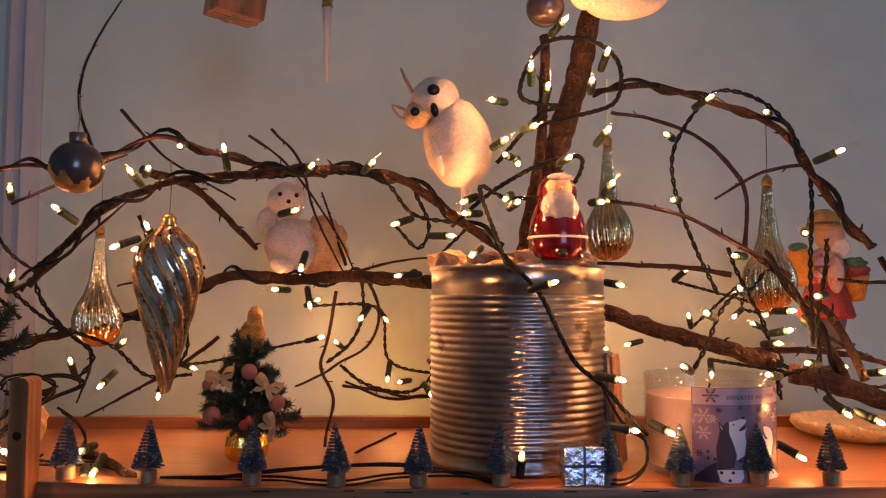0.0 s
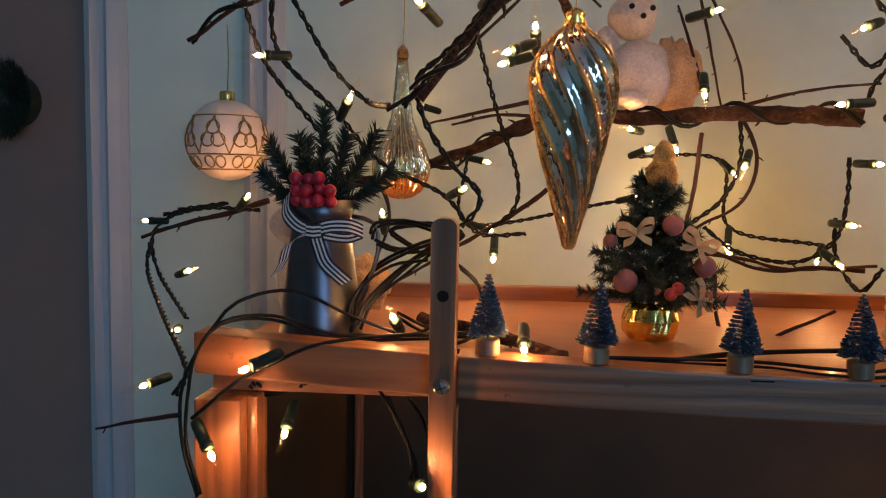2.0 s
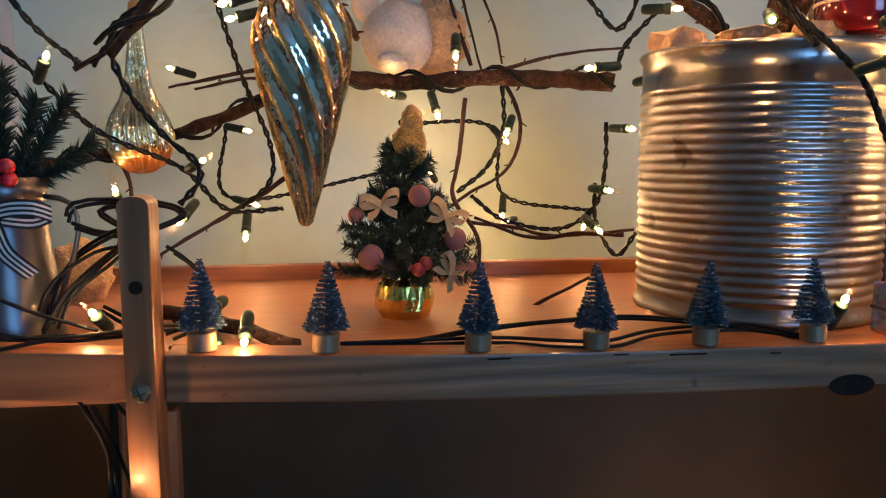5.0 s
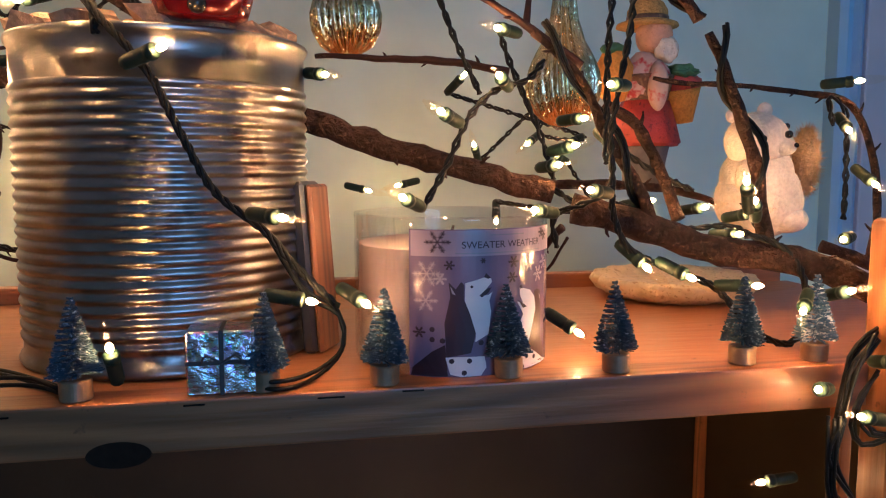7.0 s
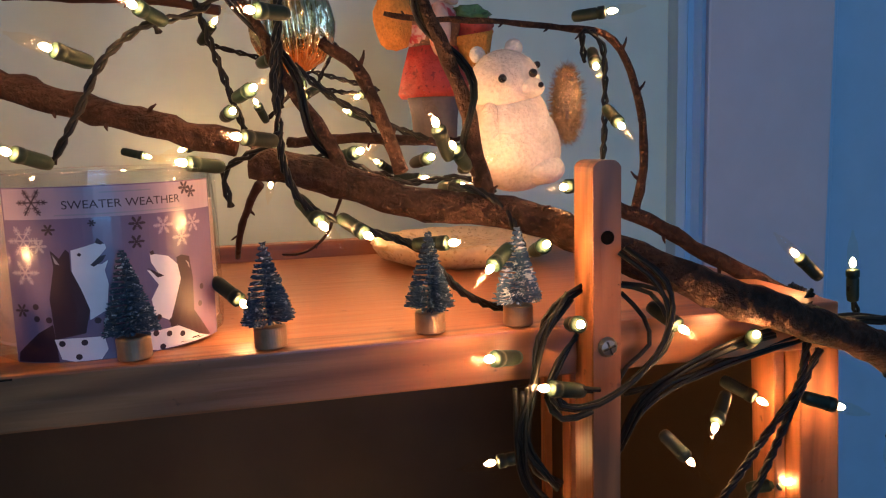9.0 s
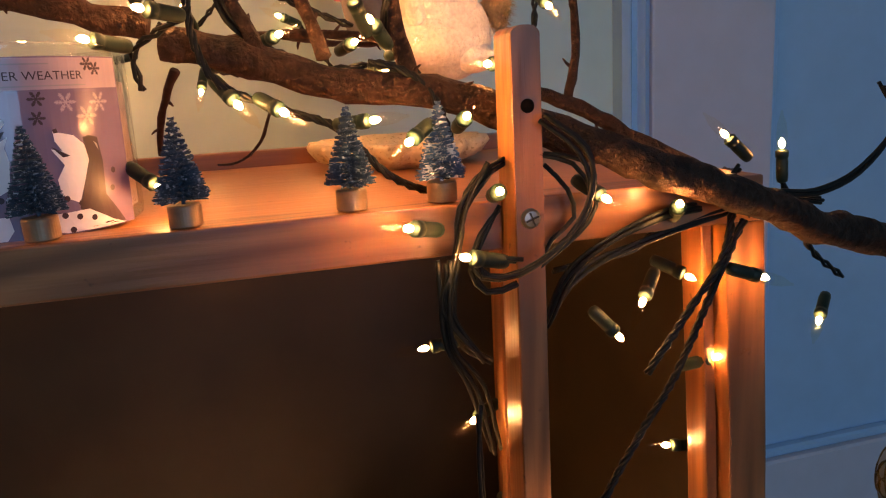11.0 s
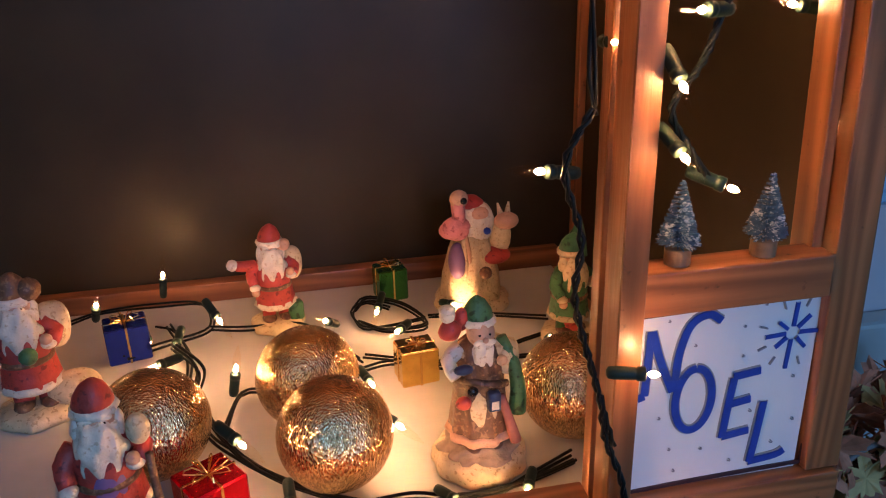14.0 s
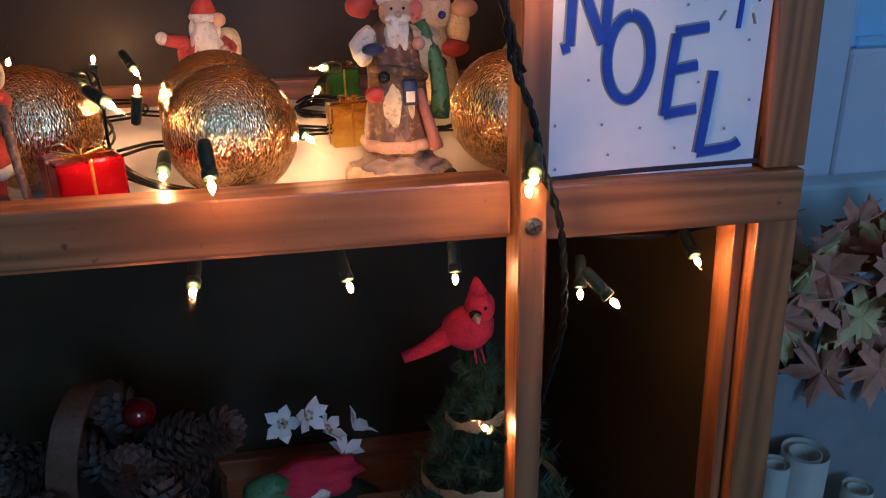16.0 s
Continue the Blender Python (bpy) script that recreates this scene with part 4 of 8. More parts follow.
cord("twisted", 2, (0.401, 0.700, 1.242), (0.393, 0.700, 1.267), (0.385, 0.710, 1.292), (0.378, 0.720, 1.315), (0.372, 0.720, 1.333))
cord("twisted", 2, (0.418, 0.665, 1.251), (0.420, 0.670, 1.311), (0.428, 0.680, 1.377), (0.426, 0.690, 1.413), (0.407, 0.700, 1.452), (0.377, 0.710, 1.471), (0.354, 0.715, 1.466), (0.326, 0.720, 1.423), (0.326, 0.720, 1.382), (0.343, 0.720, 1.332), (0.362, 0.720, 1.292))
cord("twisted", 2, (0.589, 0.710, 1.276), (0.593, 0.720, 1.294), (0.605, 0.720, 1.286), (0.604, 0.715, 1.244), (0.600, 0.710, 1.216))
cord("loose", 3, (0.561, 0.612, 1.088), (0.572, 0.606, 1.114), (0.596, 0.600, 1.130), (0.628, 0.605, 1.136), (0.677, 0.630, 1.132), (0.720, 0.650, 1.129), (0.750, 0.650, 1.124))
cord("twisted", 3, (0.608, 0.600, 1.061), (0.634, 0.600, 1.094), (0.649, 0.600, 1.114), (0.661, 0.610, 1.135), (0.693, 0.650, 1.144), (0.710, 0.685, 1.143))
cord("loose", 3, (0.532, 0.595, 1.166), (0.518, 0.594, 1.149), (0.512, 0.594, 1.126), (0.509, 0.594, 1.106), (0.524, 0.594, 1.082))
cord("loose", 3, (0.552, 0.592, 1.185), (0.567, 0.586, 1.171), (0.571, 0.584, 1.153), (0.559, 0.584, 1.134), (0.538, 0.584, 1.122), (0.522, 0.586, 1.122), (0.521, 0.590, 1.129), (0.538, 0.588, 1.127))
cord("twisted", 2, (0.728, 0.660, 1.146), (0.736, 0.660, 1.126), (0.753, 0.660, 1.095), (0.777, 0.660, 1.075))
cord("twisted", 3, (0.660, 0.600, 1.131), (0.653, 0.600, 1.118), (0.638, 0.600, 1.087), (0.623, 0.600, 1.057), (0.604, 0.600, 1.030), (0.585, 0.600, 1.000), (0.575, 0.600, 0.973), (0.563, 0.602, 0.953), (0.570, 0.600, 0.937), (0.582, 0.598, 0.920))
cord("loose", 3, (0.509, 0.594, 1.128), (0.509, 0.594, 1.092), (0.522, 0.600, 1.067), (0.538, 0.625, 1.021))
cord("twisted", 2, (0.522, 0.592, 0.957), (0.510, 0.592, 0.932), (0.519, 0.592, 0.898), (0.517, 0.592, 0.868), (0.528, 0.592, 0.827), (0.541, 0.592, 0.782))
cord("twisted", 2, (0.533, 0.592, 0.813), (0.536, 0.592, 0.789), (0.545, 0.590, 0.765), (0.551, 0.590, 0.739), (0.560, 0.590, 0.711), (0.564, 0.592, 0.675), (0.565, 0.600, 0.642), (0.554, 0.610, 0.585))
cord("loose", 3, (0.687, 0.660, 1.111), (0.692, 0.660, 1.025), (0.689, 0.660, 0.965), (0.675, 0.655, 0.933), (0.690, 0.655, 0.877), (0.678, 0.650, 0.851))
cord("loose", 2, (0.120, 0.955, 0.709), (0.165, 0.957, 0.709), (0.204, 0.981, 0.711), (0.258, 0.983, 0.711), (0.300, 0.975, 0.711), (0.309, 0.922, 0.711), (0.270, 0.904, 0.709), (0.244, 0.889, 0.709))
cord("loose", 2, (0.309, 0.922, 0.711), (0.340, 0.917, 0.709), (0.385, 0.914, 0.709), (0.411, 0.878, 0.709), (0.434, 0.836, 0.709))
cord("loose", 3, (0.297, 0.800, 0.760), (0.319, 0.760, 0.761), (0.307, 0.805, 0.713), (0.323, 0.763, 0.711), (0.344, 0.726, 0.709), (0.376, 0.691, 0.709), (0.422, 0.662, 0.709), (0.467, 0.657, 0.709), (0.517, 0.662, 0.709), (0.554, 0.674, 0.709))
cord("loose", 1, (-0.270, 1.000, 1.108), (-0.180, 1.000, 1.092), (-0.080, 1.000, 1.088), (0.020, 1.000, 1.094), (0.130, 1.000, 1.089), (0.210, 1.000, 1.100), (0.281, 1.000, 1.099), (0.344, 1.000, 1.090), (0.416, 1.000, 1.082), (0.484, 1.000, 1.083), (0.587, 1.000, 1.090), (0.647, 1.000, 1.099))
cord("loose", 2, (0.586, 0.650, 0.683), (0.638, 0.660, 0.673), (0.684, 0.660, 0.679))
cord("loose", 3, (0.437, 0.927, 0.711), (0.450, 0.942, 0.713), (0.479, 0.926, 0.711), (0.496, 0.883, 0.709), (0.461, 0.883, 0.709), (0.439, 0.904, 0.709))
cord("loose", 2, (0.500, 0.898, 0.711), (0.547, 0.894, 0.709), (0.604, 0.872, 0.709))
cord("loose", 2, (0.435, 0.844, 0.709), (0.496, 0.819, 0.709), (0.566, 0.812, 0.709), (0.590, 0.810, 0.709))
cord("loose", 2, (0.332, 0.743, 0.720), (0.339, 0.805, 0.711), (0.360, 0.809, 0.709))
cord("twisted", 2, (0.076, 0.760, 1.355), (0.097, 0.760, 1.334), (0.107, 0.750, 1.354), (0.094, 0.740, 1.384))
cord("twisted", 3, (0.164, 0.690, 1.402), (0.201, 0.680, 1.443), (0.225, 0.680, 1.448), (0.183, 0.680, 1.457), (0.202, 0.680, 1.501), (0.240, 0.680, 1.506), (0.266, 0.680, 1.487), (0.266, 0.690, 1.456), (0.232, 0.690, 1.443), (0.197, 0.680, 1.433))
cord("twisted", 3, (0.127, 0.720, 1.351), (0.159, 0.690, 1.377), (0.201, 0.680, 1.400), (0.234, 0.680, 1.405), (0.219, 0.675, 1.376), (0.173, 0.680, 1.371), (0.150, 0.690, 1.382), (0.159, 0.680, 1.348), (0.169, 0.645, 1.309))
cord("twisted", 2, (0.120, 0.840, 1.276), (0.120, 0.840, 1.241), (0.112, 0.840, 1.210), (0.086, 0.850, 1.191), (0.042, 0.860, 1.198), (0.015, 0.860, 1.218))
cord("twisted", 2, (0.037, 0.850, 1.314), (0.039, 0.850, 1.271), (0.026, 0.850, 1.241), (0.002, 0.850, 1.221))
cord("twisted", 2, (0.143, 0.800, 1.355), (0.119, 0.800, 1.330), (0.113, 0.800, 1.314))
cord("twisted", 2, (0.112, 0.840, 1.228), (0.110, 0.830, 1.198), (0.116, 0.800, 1.175), (0.127, 0.790, 1.193))
cord("loose", 2, (-0.230, 0.666, 1.215), (-0.228, 0.672, 1.222), (-0.210, 0.678, 1.224), (-0.189, 0.666, 1.218), (-0.194, 0.672, 1.209), (-0.215, 0.678, 1.206), (-0.227, 0.666, 1.212))
cord("loose", 2, (-0.241, 0.662, 1.165), (-0.243, 0.668, 1.175), (-0.232, 0.674, 1.193), (-0.209, 0.662, 1.207), (-0.189, 0.668, 1.215))
cord("loose", 2, (-0.235, 0.656, 1.161), (-0.228, 0.662, 1.178), (-0.209, 0.668, 1.194), (-0.192, 0.656, 1.209), (-0.186, 0.662, 1.216))
cord("loose", 1, (-0.243, 0.654, 1.171), (-0.237, 0.660, 1.185), (-0.218, 0.666, 1.199), (-0.195, 0.654, 1.204))
cord("loose", 2, (-0.175, 0.650, 1.200), (-0.165, 0.656, 1.190), (-0.161, 0.662, 1.173), (-0.166, 0.650, 1.161), (-0.178, 0.656, 1.154))
cord("loose", 1, (-0.254, 0.644, 1.158), (-0.236, 0.650, 1.159), (-0.217, 0.656, 1.157), (-0.197, 0.644, 1.163), (-0.188, 0.650, 1.168))
cord("loose", 1, (-0.215, 0.639, 1.125), (-0.208, 0.645, 1.104), (-0.203, 0.651, 1.083), (-0.194, 0.639, 1.068))
cord("loose", 1, (-0.204, 0.639, 1.126), (-0.195, 0.645, 1.110), (-0.191, 0.651, 1.090), (-0.192, 0.639, 1.071))
cord("loose", 3, (-0.296, 0.634, 1.130), (-0.288, 0.640, 1.123), (-0.278, 0.646, 1.124), (-0.265, 0.634, 1.131))
cord("loose", 2, (-0.216, 0.630, 1.128), (-0.204, 0.620, 1.110), (-0.194, 0.600, 1.100), (-0.194, 0.600, 1.085))
cord("loose", 2, (-0.300, 0.650, 1.128), (-0.289, 0.650, 1.121), (-0.268, 0.650, 1.126))
cord("twisted", 2, (0.401, 0.700, 1.237), (0.419, 0.700, 1.227), (0.445, 0.700, 1.227), (0.478, 0.700, 1.213), (0.513, 0.700, 1.214), (0.530, 0.700, 1.207))
cord("twisted", 2, (0.427, 0.700, 1.274), (0.445, 0.700, 1.258), (0.471, 0.710, 1.245), (0.499, 0.720, 1.235))
bulbs([
    (0.172, 0.690, 1.454, 0.148, 0.661, 1.451),
    (0.209, 0.680, 1.510, 0.223, 0.648, 1.520),
    (0.192, 0.680, 1.467, 0.188, 0.648, 1.485),
    (0.204, 0.680, 1.453, 0.203, 0.646, 1.467),
    (0.240, 0.670, 1.458, 0.235, 0.635, 1.466),
    (0.251, 0.680, 1.480, 0.254, 0.648, 1.498),
    (0.159, 0.680, 1.413, 0.175, 0.647, 1.419),
    (0.183, 0.670, 1.426, 0.196, 0.636, 1.425),
    (0.175, 0.680, 1.405, 0.163, 0.646, 1.403),
    (0.179, 0.680, 1.405, 0.178, 0.647, 1.390),
    (0.148, 0.700, 1.375, 0.126, 0.672, 1.363),
    (0.151, 0.700, 1.360, 0.126, 0.672, 1.357),
    (0.175, 0.680, 1.374, 0.163, 0.647, 1.363),
    (0.172, 0.670, 1.361, 0.180, 0.635, 1.366),
])
bulbs([
    (0.148, 0.660, 1.328, 0.134, 0.628, 1.316),
    (0.246, 0.680, 1.416, 0.257, 0.649, 1.432),
    (0.250, 0.670, 1.373, 0.254, 0.636, 1.384),
    (0.239, 0.670, 1.366, 0.246, 0.635, 1.363),
    (0.212, 0.660, 1.397, 0.219, 0.625, 1.399),
])
bulbs([
    (0.342, 0.715, 1.457, 0.356, 0.682, 1.466),
    (0.403, 0.700, 1.449, 0.384, 0.669, 1.444),
    (0.325, 0.720, 1.430, 0.304, 0.689, 1.431),
    (0.431, 0.680, 1.403, 0.460, 0.658, 1.416),
    (0.326, 0.710, 1.374, 0.306, 0.679, 1.370),
    (0.417, 0.670, 1.342, 0.400, 0.638, 1.339),
    (0.379, 0.700, 1.324, 0.351, 0.674, 1.324),
    (0.107, 0.740, 1.344, 0.143, 0.724, 1.343),
])
bulbs([
    (-0.300, 0.710, 1.388, -0.297, 0.678, 1.405),
    (-0.299, 0.730, 1.335, -0.332, 0.710, 1.332),
    (-0.262, 0.730, 1.375, -0.248, 0.698, 1.386),
    (-0.267, 0.740, 1.293, -0.249, 0.716, 1.317),
    (-0.195, 0.710, 1.352, -0.217, 0.686, 1.372),
    (-0.168, 0.700, 1.361, -0.155, 0.666, 1.364),
    (-0.137, 0.700, 1.382, -0.143, 0.668, 1.400),
    (-0.138, 0.710, 1.393, -0.122, 0.677, 1.399),
    (-0.134, 0.690, 1.337, -0.164, 0.670, 1.323),
    (-0.132, 0.720, 1.335, -0.135, 0.692, 1.360),
    (-0.105, 0.710, 1.420, -0.101, 0.675, 1.411),
    (-0.070, 0.720, 1.399, -0.072, 0.701, 1.433),
    (-0.004, 0.720, 1.397, 0.014, 0.689, 1.405),
    (0.048, 0.725, 1.399, 0.065, 0.694, 1.410),
])
bulbs([
    (-0.030, 0.750, 1.364, 0.000, 0.727, 1.369),
    (0.092, 0.740, 1.360, 0.064, 0.717, 1.348),
    (-0.010, 0.780, 1.331, -0.014, 0.755, 1.303),
    (0.100, 0.760, 1.310, 0.060, 0.760, 1.307),
    (-0.019, 0.850, 1.299, -0.011, 0.832, 1.265),
    (-0.039, 0.860, 1.296, -0.060, 0.829, 1.297),
    (0.046, 0.850, 1.280, 0.032, 0.823, 1.257),
    (0.004, 1.000, 1.226, -0.009, 0.969, 1.242),
    (0.086, 1.005, 1.187, 0.064, 0.975, 1.186),
    (0.108, 0.840, 1.224, 0.123, 0.807, 1.222),
    (0.103, 0.840, 1.201, 0.115, 0.809, 1.185),
    (-0.194, 0.800, 1.240, -0.172, 0.772, 1.251),
    (-0.250, 0.840, 1.208, -0.250, 0.817, 1.239),
    (-0.158, 0.830, 1.208, -0.159, 0.807, 1.177),
])
bulbs([
    (0.120, 0.830, 1.271, 0.137, 0.797, 1.269),
])
bulbs([
    (-0.464, 0.900, 1.211, -0.504, 0.900, 1.211),
    (-0.429, 0.840, 1.168, -0.401, 0.816, 1.178),
    (-0.382, 0.860, 1.225, -0.359, 0.837, 1.246),
    (-0.220, 0.650, 1.144, -0.219, 0.616, 1.158),
    (-0.268, 0.604, 1.157, -0.296, 0.581, 1.145),
    (-0.211, 0.660, 1.160, -0.215, 0.629, 1.180),
    (-0.153, 0.660, 1.173, -0.158, 0.624, 1.172),
    (-0.138, 0.640, 1.169, -0.138, 0.607, 1.153),
    (-0.268, 0.630, 1.122, -0.269, 0.599, 1.101),
])
bulbs([
    (-0.315, 0.602, 1.118, -0.293, 0.586, 1.090),
    (-0.195, 0.600, 1.090, -0.184, 0.567, 1.100),
    (-0.391, 0.740, 1.106, -0.411, 0.709, 1.101),
    (-0.393, 0.760, 1.138, -0.380, 0.726, 1.142),
])
bulbs([
    (-0.134, 0.740, 1.337, -0.171, 0.731, 1.326),
    (-0.160, 0.660, 1.157, -0.148, 0.627, 1.147),
    (-0.186, 0.780, 1.219, -0.199, 0.752, 1.198),
    (0.111, 0.750, 1.143, 0.116, 0.716, 1.154),
    (0.175, 0.630, 1.155, 0.175, 0.608, 1.187),
    (0.183, 0.632, 1.294, 0.214, 0.611, 1.304),
    (0.234, 0.630, 1.229, 0.259, 0.602, 1.227),
    (0.240, 0.630, 1.192, 0.277, 0.617, 1.187),
    (0.127, 0.800, 1.303, 0.140, 0.766, 1.307),
])
bulbs([
    (0.338, 0.665, 1.272, 0.315, 0.636, 1.280),
    (0.318, 0.665, 1.229, 0.297, 0.636, 1.239),
    (0.368, 0.680, 1.292, 0.350, 0.648, 1.299),
    (0.422, 0.650, 1.291, 0.395, 0.623, 1.289),
    (0.414, 0.650, 1.236, 0.386, 0.625, 1.240),
    (0.390, 0.665, 1.225, 0.362, 0.640, 1.230),
    (0.384, 0.660, 1.173, 0.406, 0.633, 1.158),
    (0.494, 0.650, 1.226, 0.478, 0.630, 1.255),
    (0.505, 0.660, 1.221, 0.486, 0.633, 1.240),
    (0.587, 0.720, 1.302, 0.621, 0.701, 1.305),
    (0.596, 0.715, 1.282, 0.586, 0.684, 1.265),
    (0.598, 0.700, 1.249, 0.597, 0.667, 1.232),
    (0.514, 0.625, 1.185, 0.490, 0.598, 1.174),
    (0.528, 0.630, 1.182, 0.525, 0.595, 1.192),
])
bulbs([
    (0.508, 0.598, 1.142, 0.479, 0.574, 1.150),
    (0.566, 0.660, 1.210, 0.537, 0.635, 1.210),
    (0.398, 0.700, 1.258, 0.412, 0.667, 1.264),
    (0.392, 0.700, 1.249, 0.399, 0.665, 1.252),
    (0.424, 0.660, 1.209, 0.440, 0.632, 1.189),
    (0.442, 0.650, 1.200, 0.458, 0.619, 1.189),
    (0.476, 0.650, 1.186, 0.502, 0.623, 1.189),
    (0.534, 0.590, 1.127, 0.498, 0.577, 1.137),
    (0.274, 0.630, 1.194, 0.291, 0.598, 1.186),
    (0.262, 0.720, 1.302, 0.278, 0.687, 1.297),
    (0.427, 0.700, 1.270, 0.430, 0.667, 1.255),
    (0.447, 0.710, 1.226, 0.465, 0.678, 1.233),
    (0.491, 0.720, 1.222, 0.500, 0.685, 1.228),
    (0.516, 0.710, 1.218, 0.525, 0.675, 1.225),
])
bulbs([
    (0.411, 0.720, 1.277, 0.424, 0.686, 1.278),
    (0.502, 0.700, 1.209, 0.511, 0.665, 1.212),
])
bulbs([
    (0.708, 0.660, 1.152, 0.678, 0.660, 1.179),
    (0.731, 0.660, 1.137, 0.729, 0.660, 1.177),
    (0.652, 0.600, 1.108, 0.690, 0.600, 1.095),
    (0.761, 0.655, 1.067, 0.735, 0.634, 1.048),
    (0.628, 0.610, 1.134, 0.614, 0.580, 1.150),
    (0.635, 0.640, 1.106, 0.654, 0.610, 1.094),
    (0.533, 0.600, 1.154, 0.526, 0.565, 1.162),
    (0.577, 0.610, 1.156, 0.585, 0.576, 1.145),
])
bulbs([
    (0.534, 0.655, 1.072, 0.494, 0.655, 1.069),
    (0.550, 0.655, 1.034, 0.520, 0.631, 1.032),
    (0.588, 0.617, 1.091, 0.615, 0.617, 1.062),
    (0.627, 0.625, 1.104, 0.602, 0.603, 1.084),
    (0.675, 0.655, 0.986, 0.636, 0.655, 0.993),
    (0.587, 0.603, 0.994, 0.553, 0.584, 0.996),
    (0.558, 0.603, 0.979, 0.561, 0.575, 0.954),
    (0.559, 0.604, 0.944, 0.565, 0.572, 0.927),
    (0.575, 0.604, 0.922, 0.605, 0.583, 0.910),
    (0.529, 0.625, 0.919, 0.491, 0.616, 0.926),
    (0.652, 0.640, 1.044, 0.674, 0.613, 1.059),
    (0.679, 0.655, 0.929, 0.664, 0.622, 0.930),
    (0.686, 0.650, 0.855, 0.663, 0.622, 0.865),
    (0.553, 0.660, 0.976, 0.548, 0.624, 0.979),
])
bulbs([(-0.262 + 0.085 * k, 0.998, 1.093, -0.260 + 0.085 * k, 0.974, 1.090 + (0.027 if k % 2 else -0.024)) for k in range(5)])
bulbs([
    (0.280, 1.000, 1.101, 0.277, 0.975, 1.072),
    (0.346, 0.995, 1.093, 0.347, 0.966, 1.117),
    (0.413, 1.000, 1.080, 0.410, 0.973, 1.054),
    (0.477, 0.995, 1.084, 0.480, 0.972, 1.115),
    (0.546, 0.995, 1.084, 0.547, 0.975, 1.117),
    (0.600, 0.995, 1.094, 0.601, 0.968, 1.121),
    (0.267, 0.960, 0.731, 0.272, 0.960, 0.771),
])
bulbs([
    (0.223, 0.900, 0.743, 0.233, 0.880, 0.775),
    (0.316, 0.860, 0.768, 0.335, 0.835, 0.746),
    (0.417, 0.860, 0.734, 0.400, 0.833, 0.755),
    (0.299, 0.840, 0.756, 0.293, 0.806, 0.745),
    (0.468, 0.800, 0.759, 0.449, 0.769, 0.764),
    (0.338, 0.770, 0.734, 0.346, 0.767, 0.773),
    (0.337, 0.680, 0.770, 0.362, 0.653, 0.760),
    (0.460, 0.900, 0.739, 0.447, 0.869, 0.724),
    (0.578, 0.800, 0.730, 0.572, 0.769, 0.750),
    (0.306, 0.780, 0.763, 0.278, 0.755, 0.767),
    (0.534, 0.588, 0.829, 0.572, 0.577, 0.828),
    (0.516, 0.920, 0.714, 0.532, 0.888, 0.723),
    (0.427, 0.780, 0.737, 0.439, 0.746, 0.732),
    (0.254, 0.920, 0.721, 0.265, 0.886, 0.714),
])
bulbs([
    (0.402, 0.604, 0.757, 0.407, 0.580, 0.728),
    (0.544, 0.586, 0.752, 0.537, 0.565, 0.720),
    (0.461, 0.660, 0.717, 0.477, 0.627, 0.723),
    (0.521, 0.660, 0.720, 0.505, 0.627, 0.721),
    (0.431, 0.720, 0.741, 0.458, 0.698, 0.725),
    (0.374, 0.660, 0.739, 0.377, 0.625, 0.730),
])
bulbs([
    (0.385, 0.640, 0.689, 0.385, 0.607, 0.673),
    (0.457, 0.655, 0.682, 0.465, 0.630, 0.654),
    (0.520, 0.655, 0.683, 0.519, 0.638, 0.648),
    (0.579, 0.605, 0.680, 0.600, 0.583, 0.656),
    (0.592, 0.650, 0.669, 0.587, 0.629, 0.637),
    (0.653, 0.650, 0.679, 0.655, 0.618, 0.660),
    (0.543, 0.630, 0.566, 0.521, 0.614, 0.594),
    (0.546, 0.587, 0.750, 0.537, 0.555, 0.735),
])

cord("twisted", 2, (-0.188, 0.947, 1.276), (-0.184, 0.957, 1.212), (-0.04, 0.982, 1.236))
cord("twisted", 2, (-0.035, 0.944, 1.279), (0.049, 0.945, 1.276), (0.063, 0.957, 1.214), (0.133, 0.915, 1.201))
cord("twisted", 2, (0.416, 0.945, 1.254), (0.471, 0.914, 1.31), (0.456, 0.894, 1.277), (0.501, 0.914, 1.276), (0.373, 0.875, 1.307))
cord("twisted", 2, (0.495, 0.933, 1.254), (0.516, 0.934, 1.21), (0.419, 0.895, 1.221), (0.497, 0.813, 1.21))
bulbs([
    (-0.188, 0.947, 1.276, -0.151, 0.935, 1.268),
    (-0.184, 0.957, 1.212, -0.147, 0.945, 1.202),
    (-0.04, 0.982, 1.236, -0.003, 0.97, 1.246),
    (-0.035, 0.944, 1.279, -0.005, 0.92, 1.292),
    (0.049, 0.945, 1.276, 0.068, 0.919, 1.252),
    (0.063, 0.957, 1.214, 0.058, 0.944, 1.176),
    (0.133, 0.915, 1.201, 0.115, 0.889, 1.176),
    (0.416, 0.945, 1.254, 0.402, 0.919, 1.281),
    (0.471, 0.914, 1.31, 0.443, 0.89, 1.294),
    (0.456, 0.894, 1.277, 0.429, 0.87, 1.261),
    (0.501, 0.914, 1.276, 0.471, 0.89, 1.264),
    (0.373, 0.875, 1.307, 0.393, 0.85, 1.33),
    (0.495, 0.933, 1.254, 0.464, 0.91, 1.265),
    (0.516, 0.934, 1.21, 0.489, 0.91, 1.226),
    (0.419, 0.895, 1.221, 0.412, 0.868, 1.192),
    (0.497, 0.813, 1.21, 0.53, 0.79, 1.209),
    (0.3, 0.977, 1.233, 0.337, 0.965, 1.224),
    (0.367, 0.977, 1.237, 0.33, 0.965, 1.229),
    (-0.217, 0.977, 1.322, -0.254, 0.965, 1.332),
])

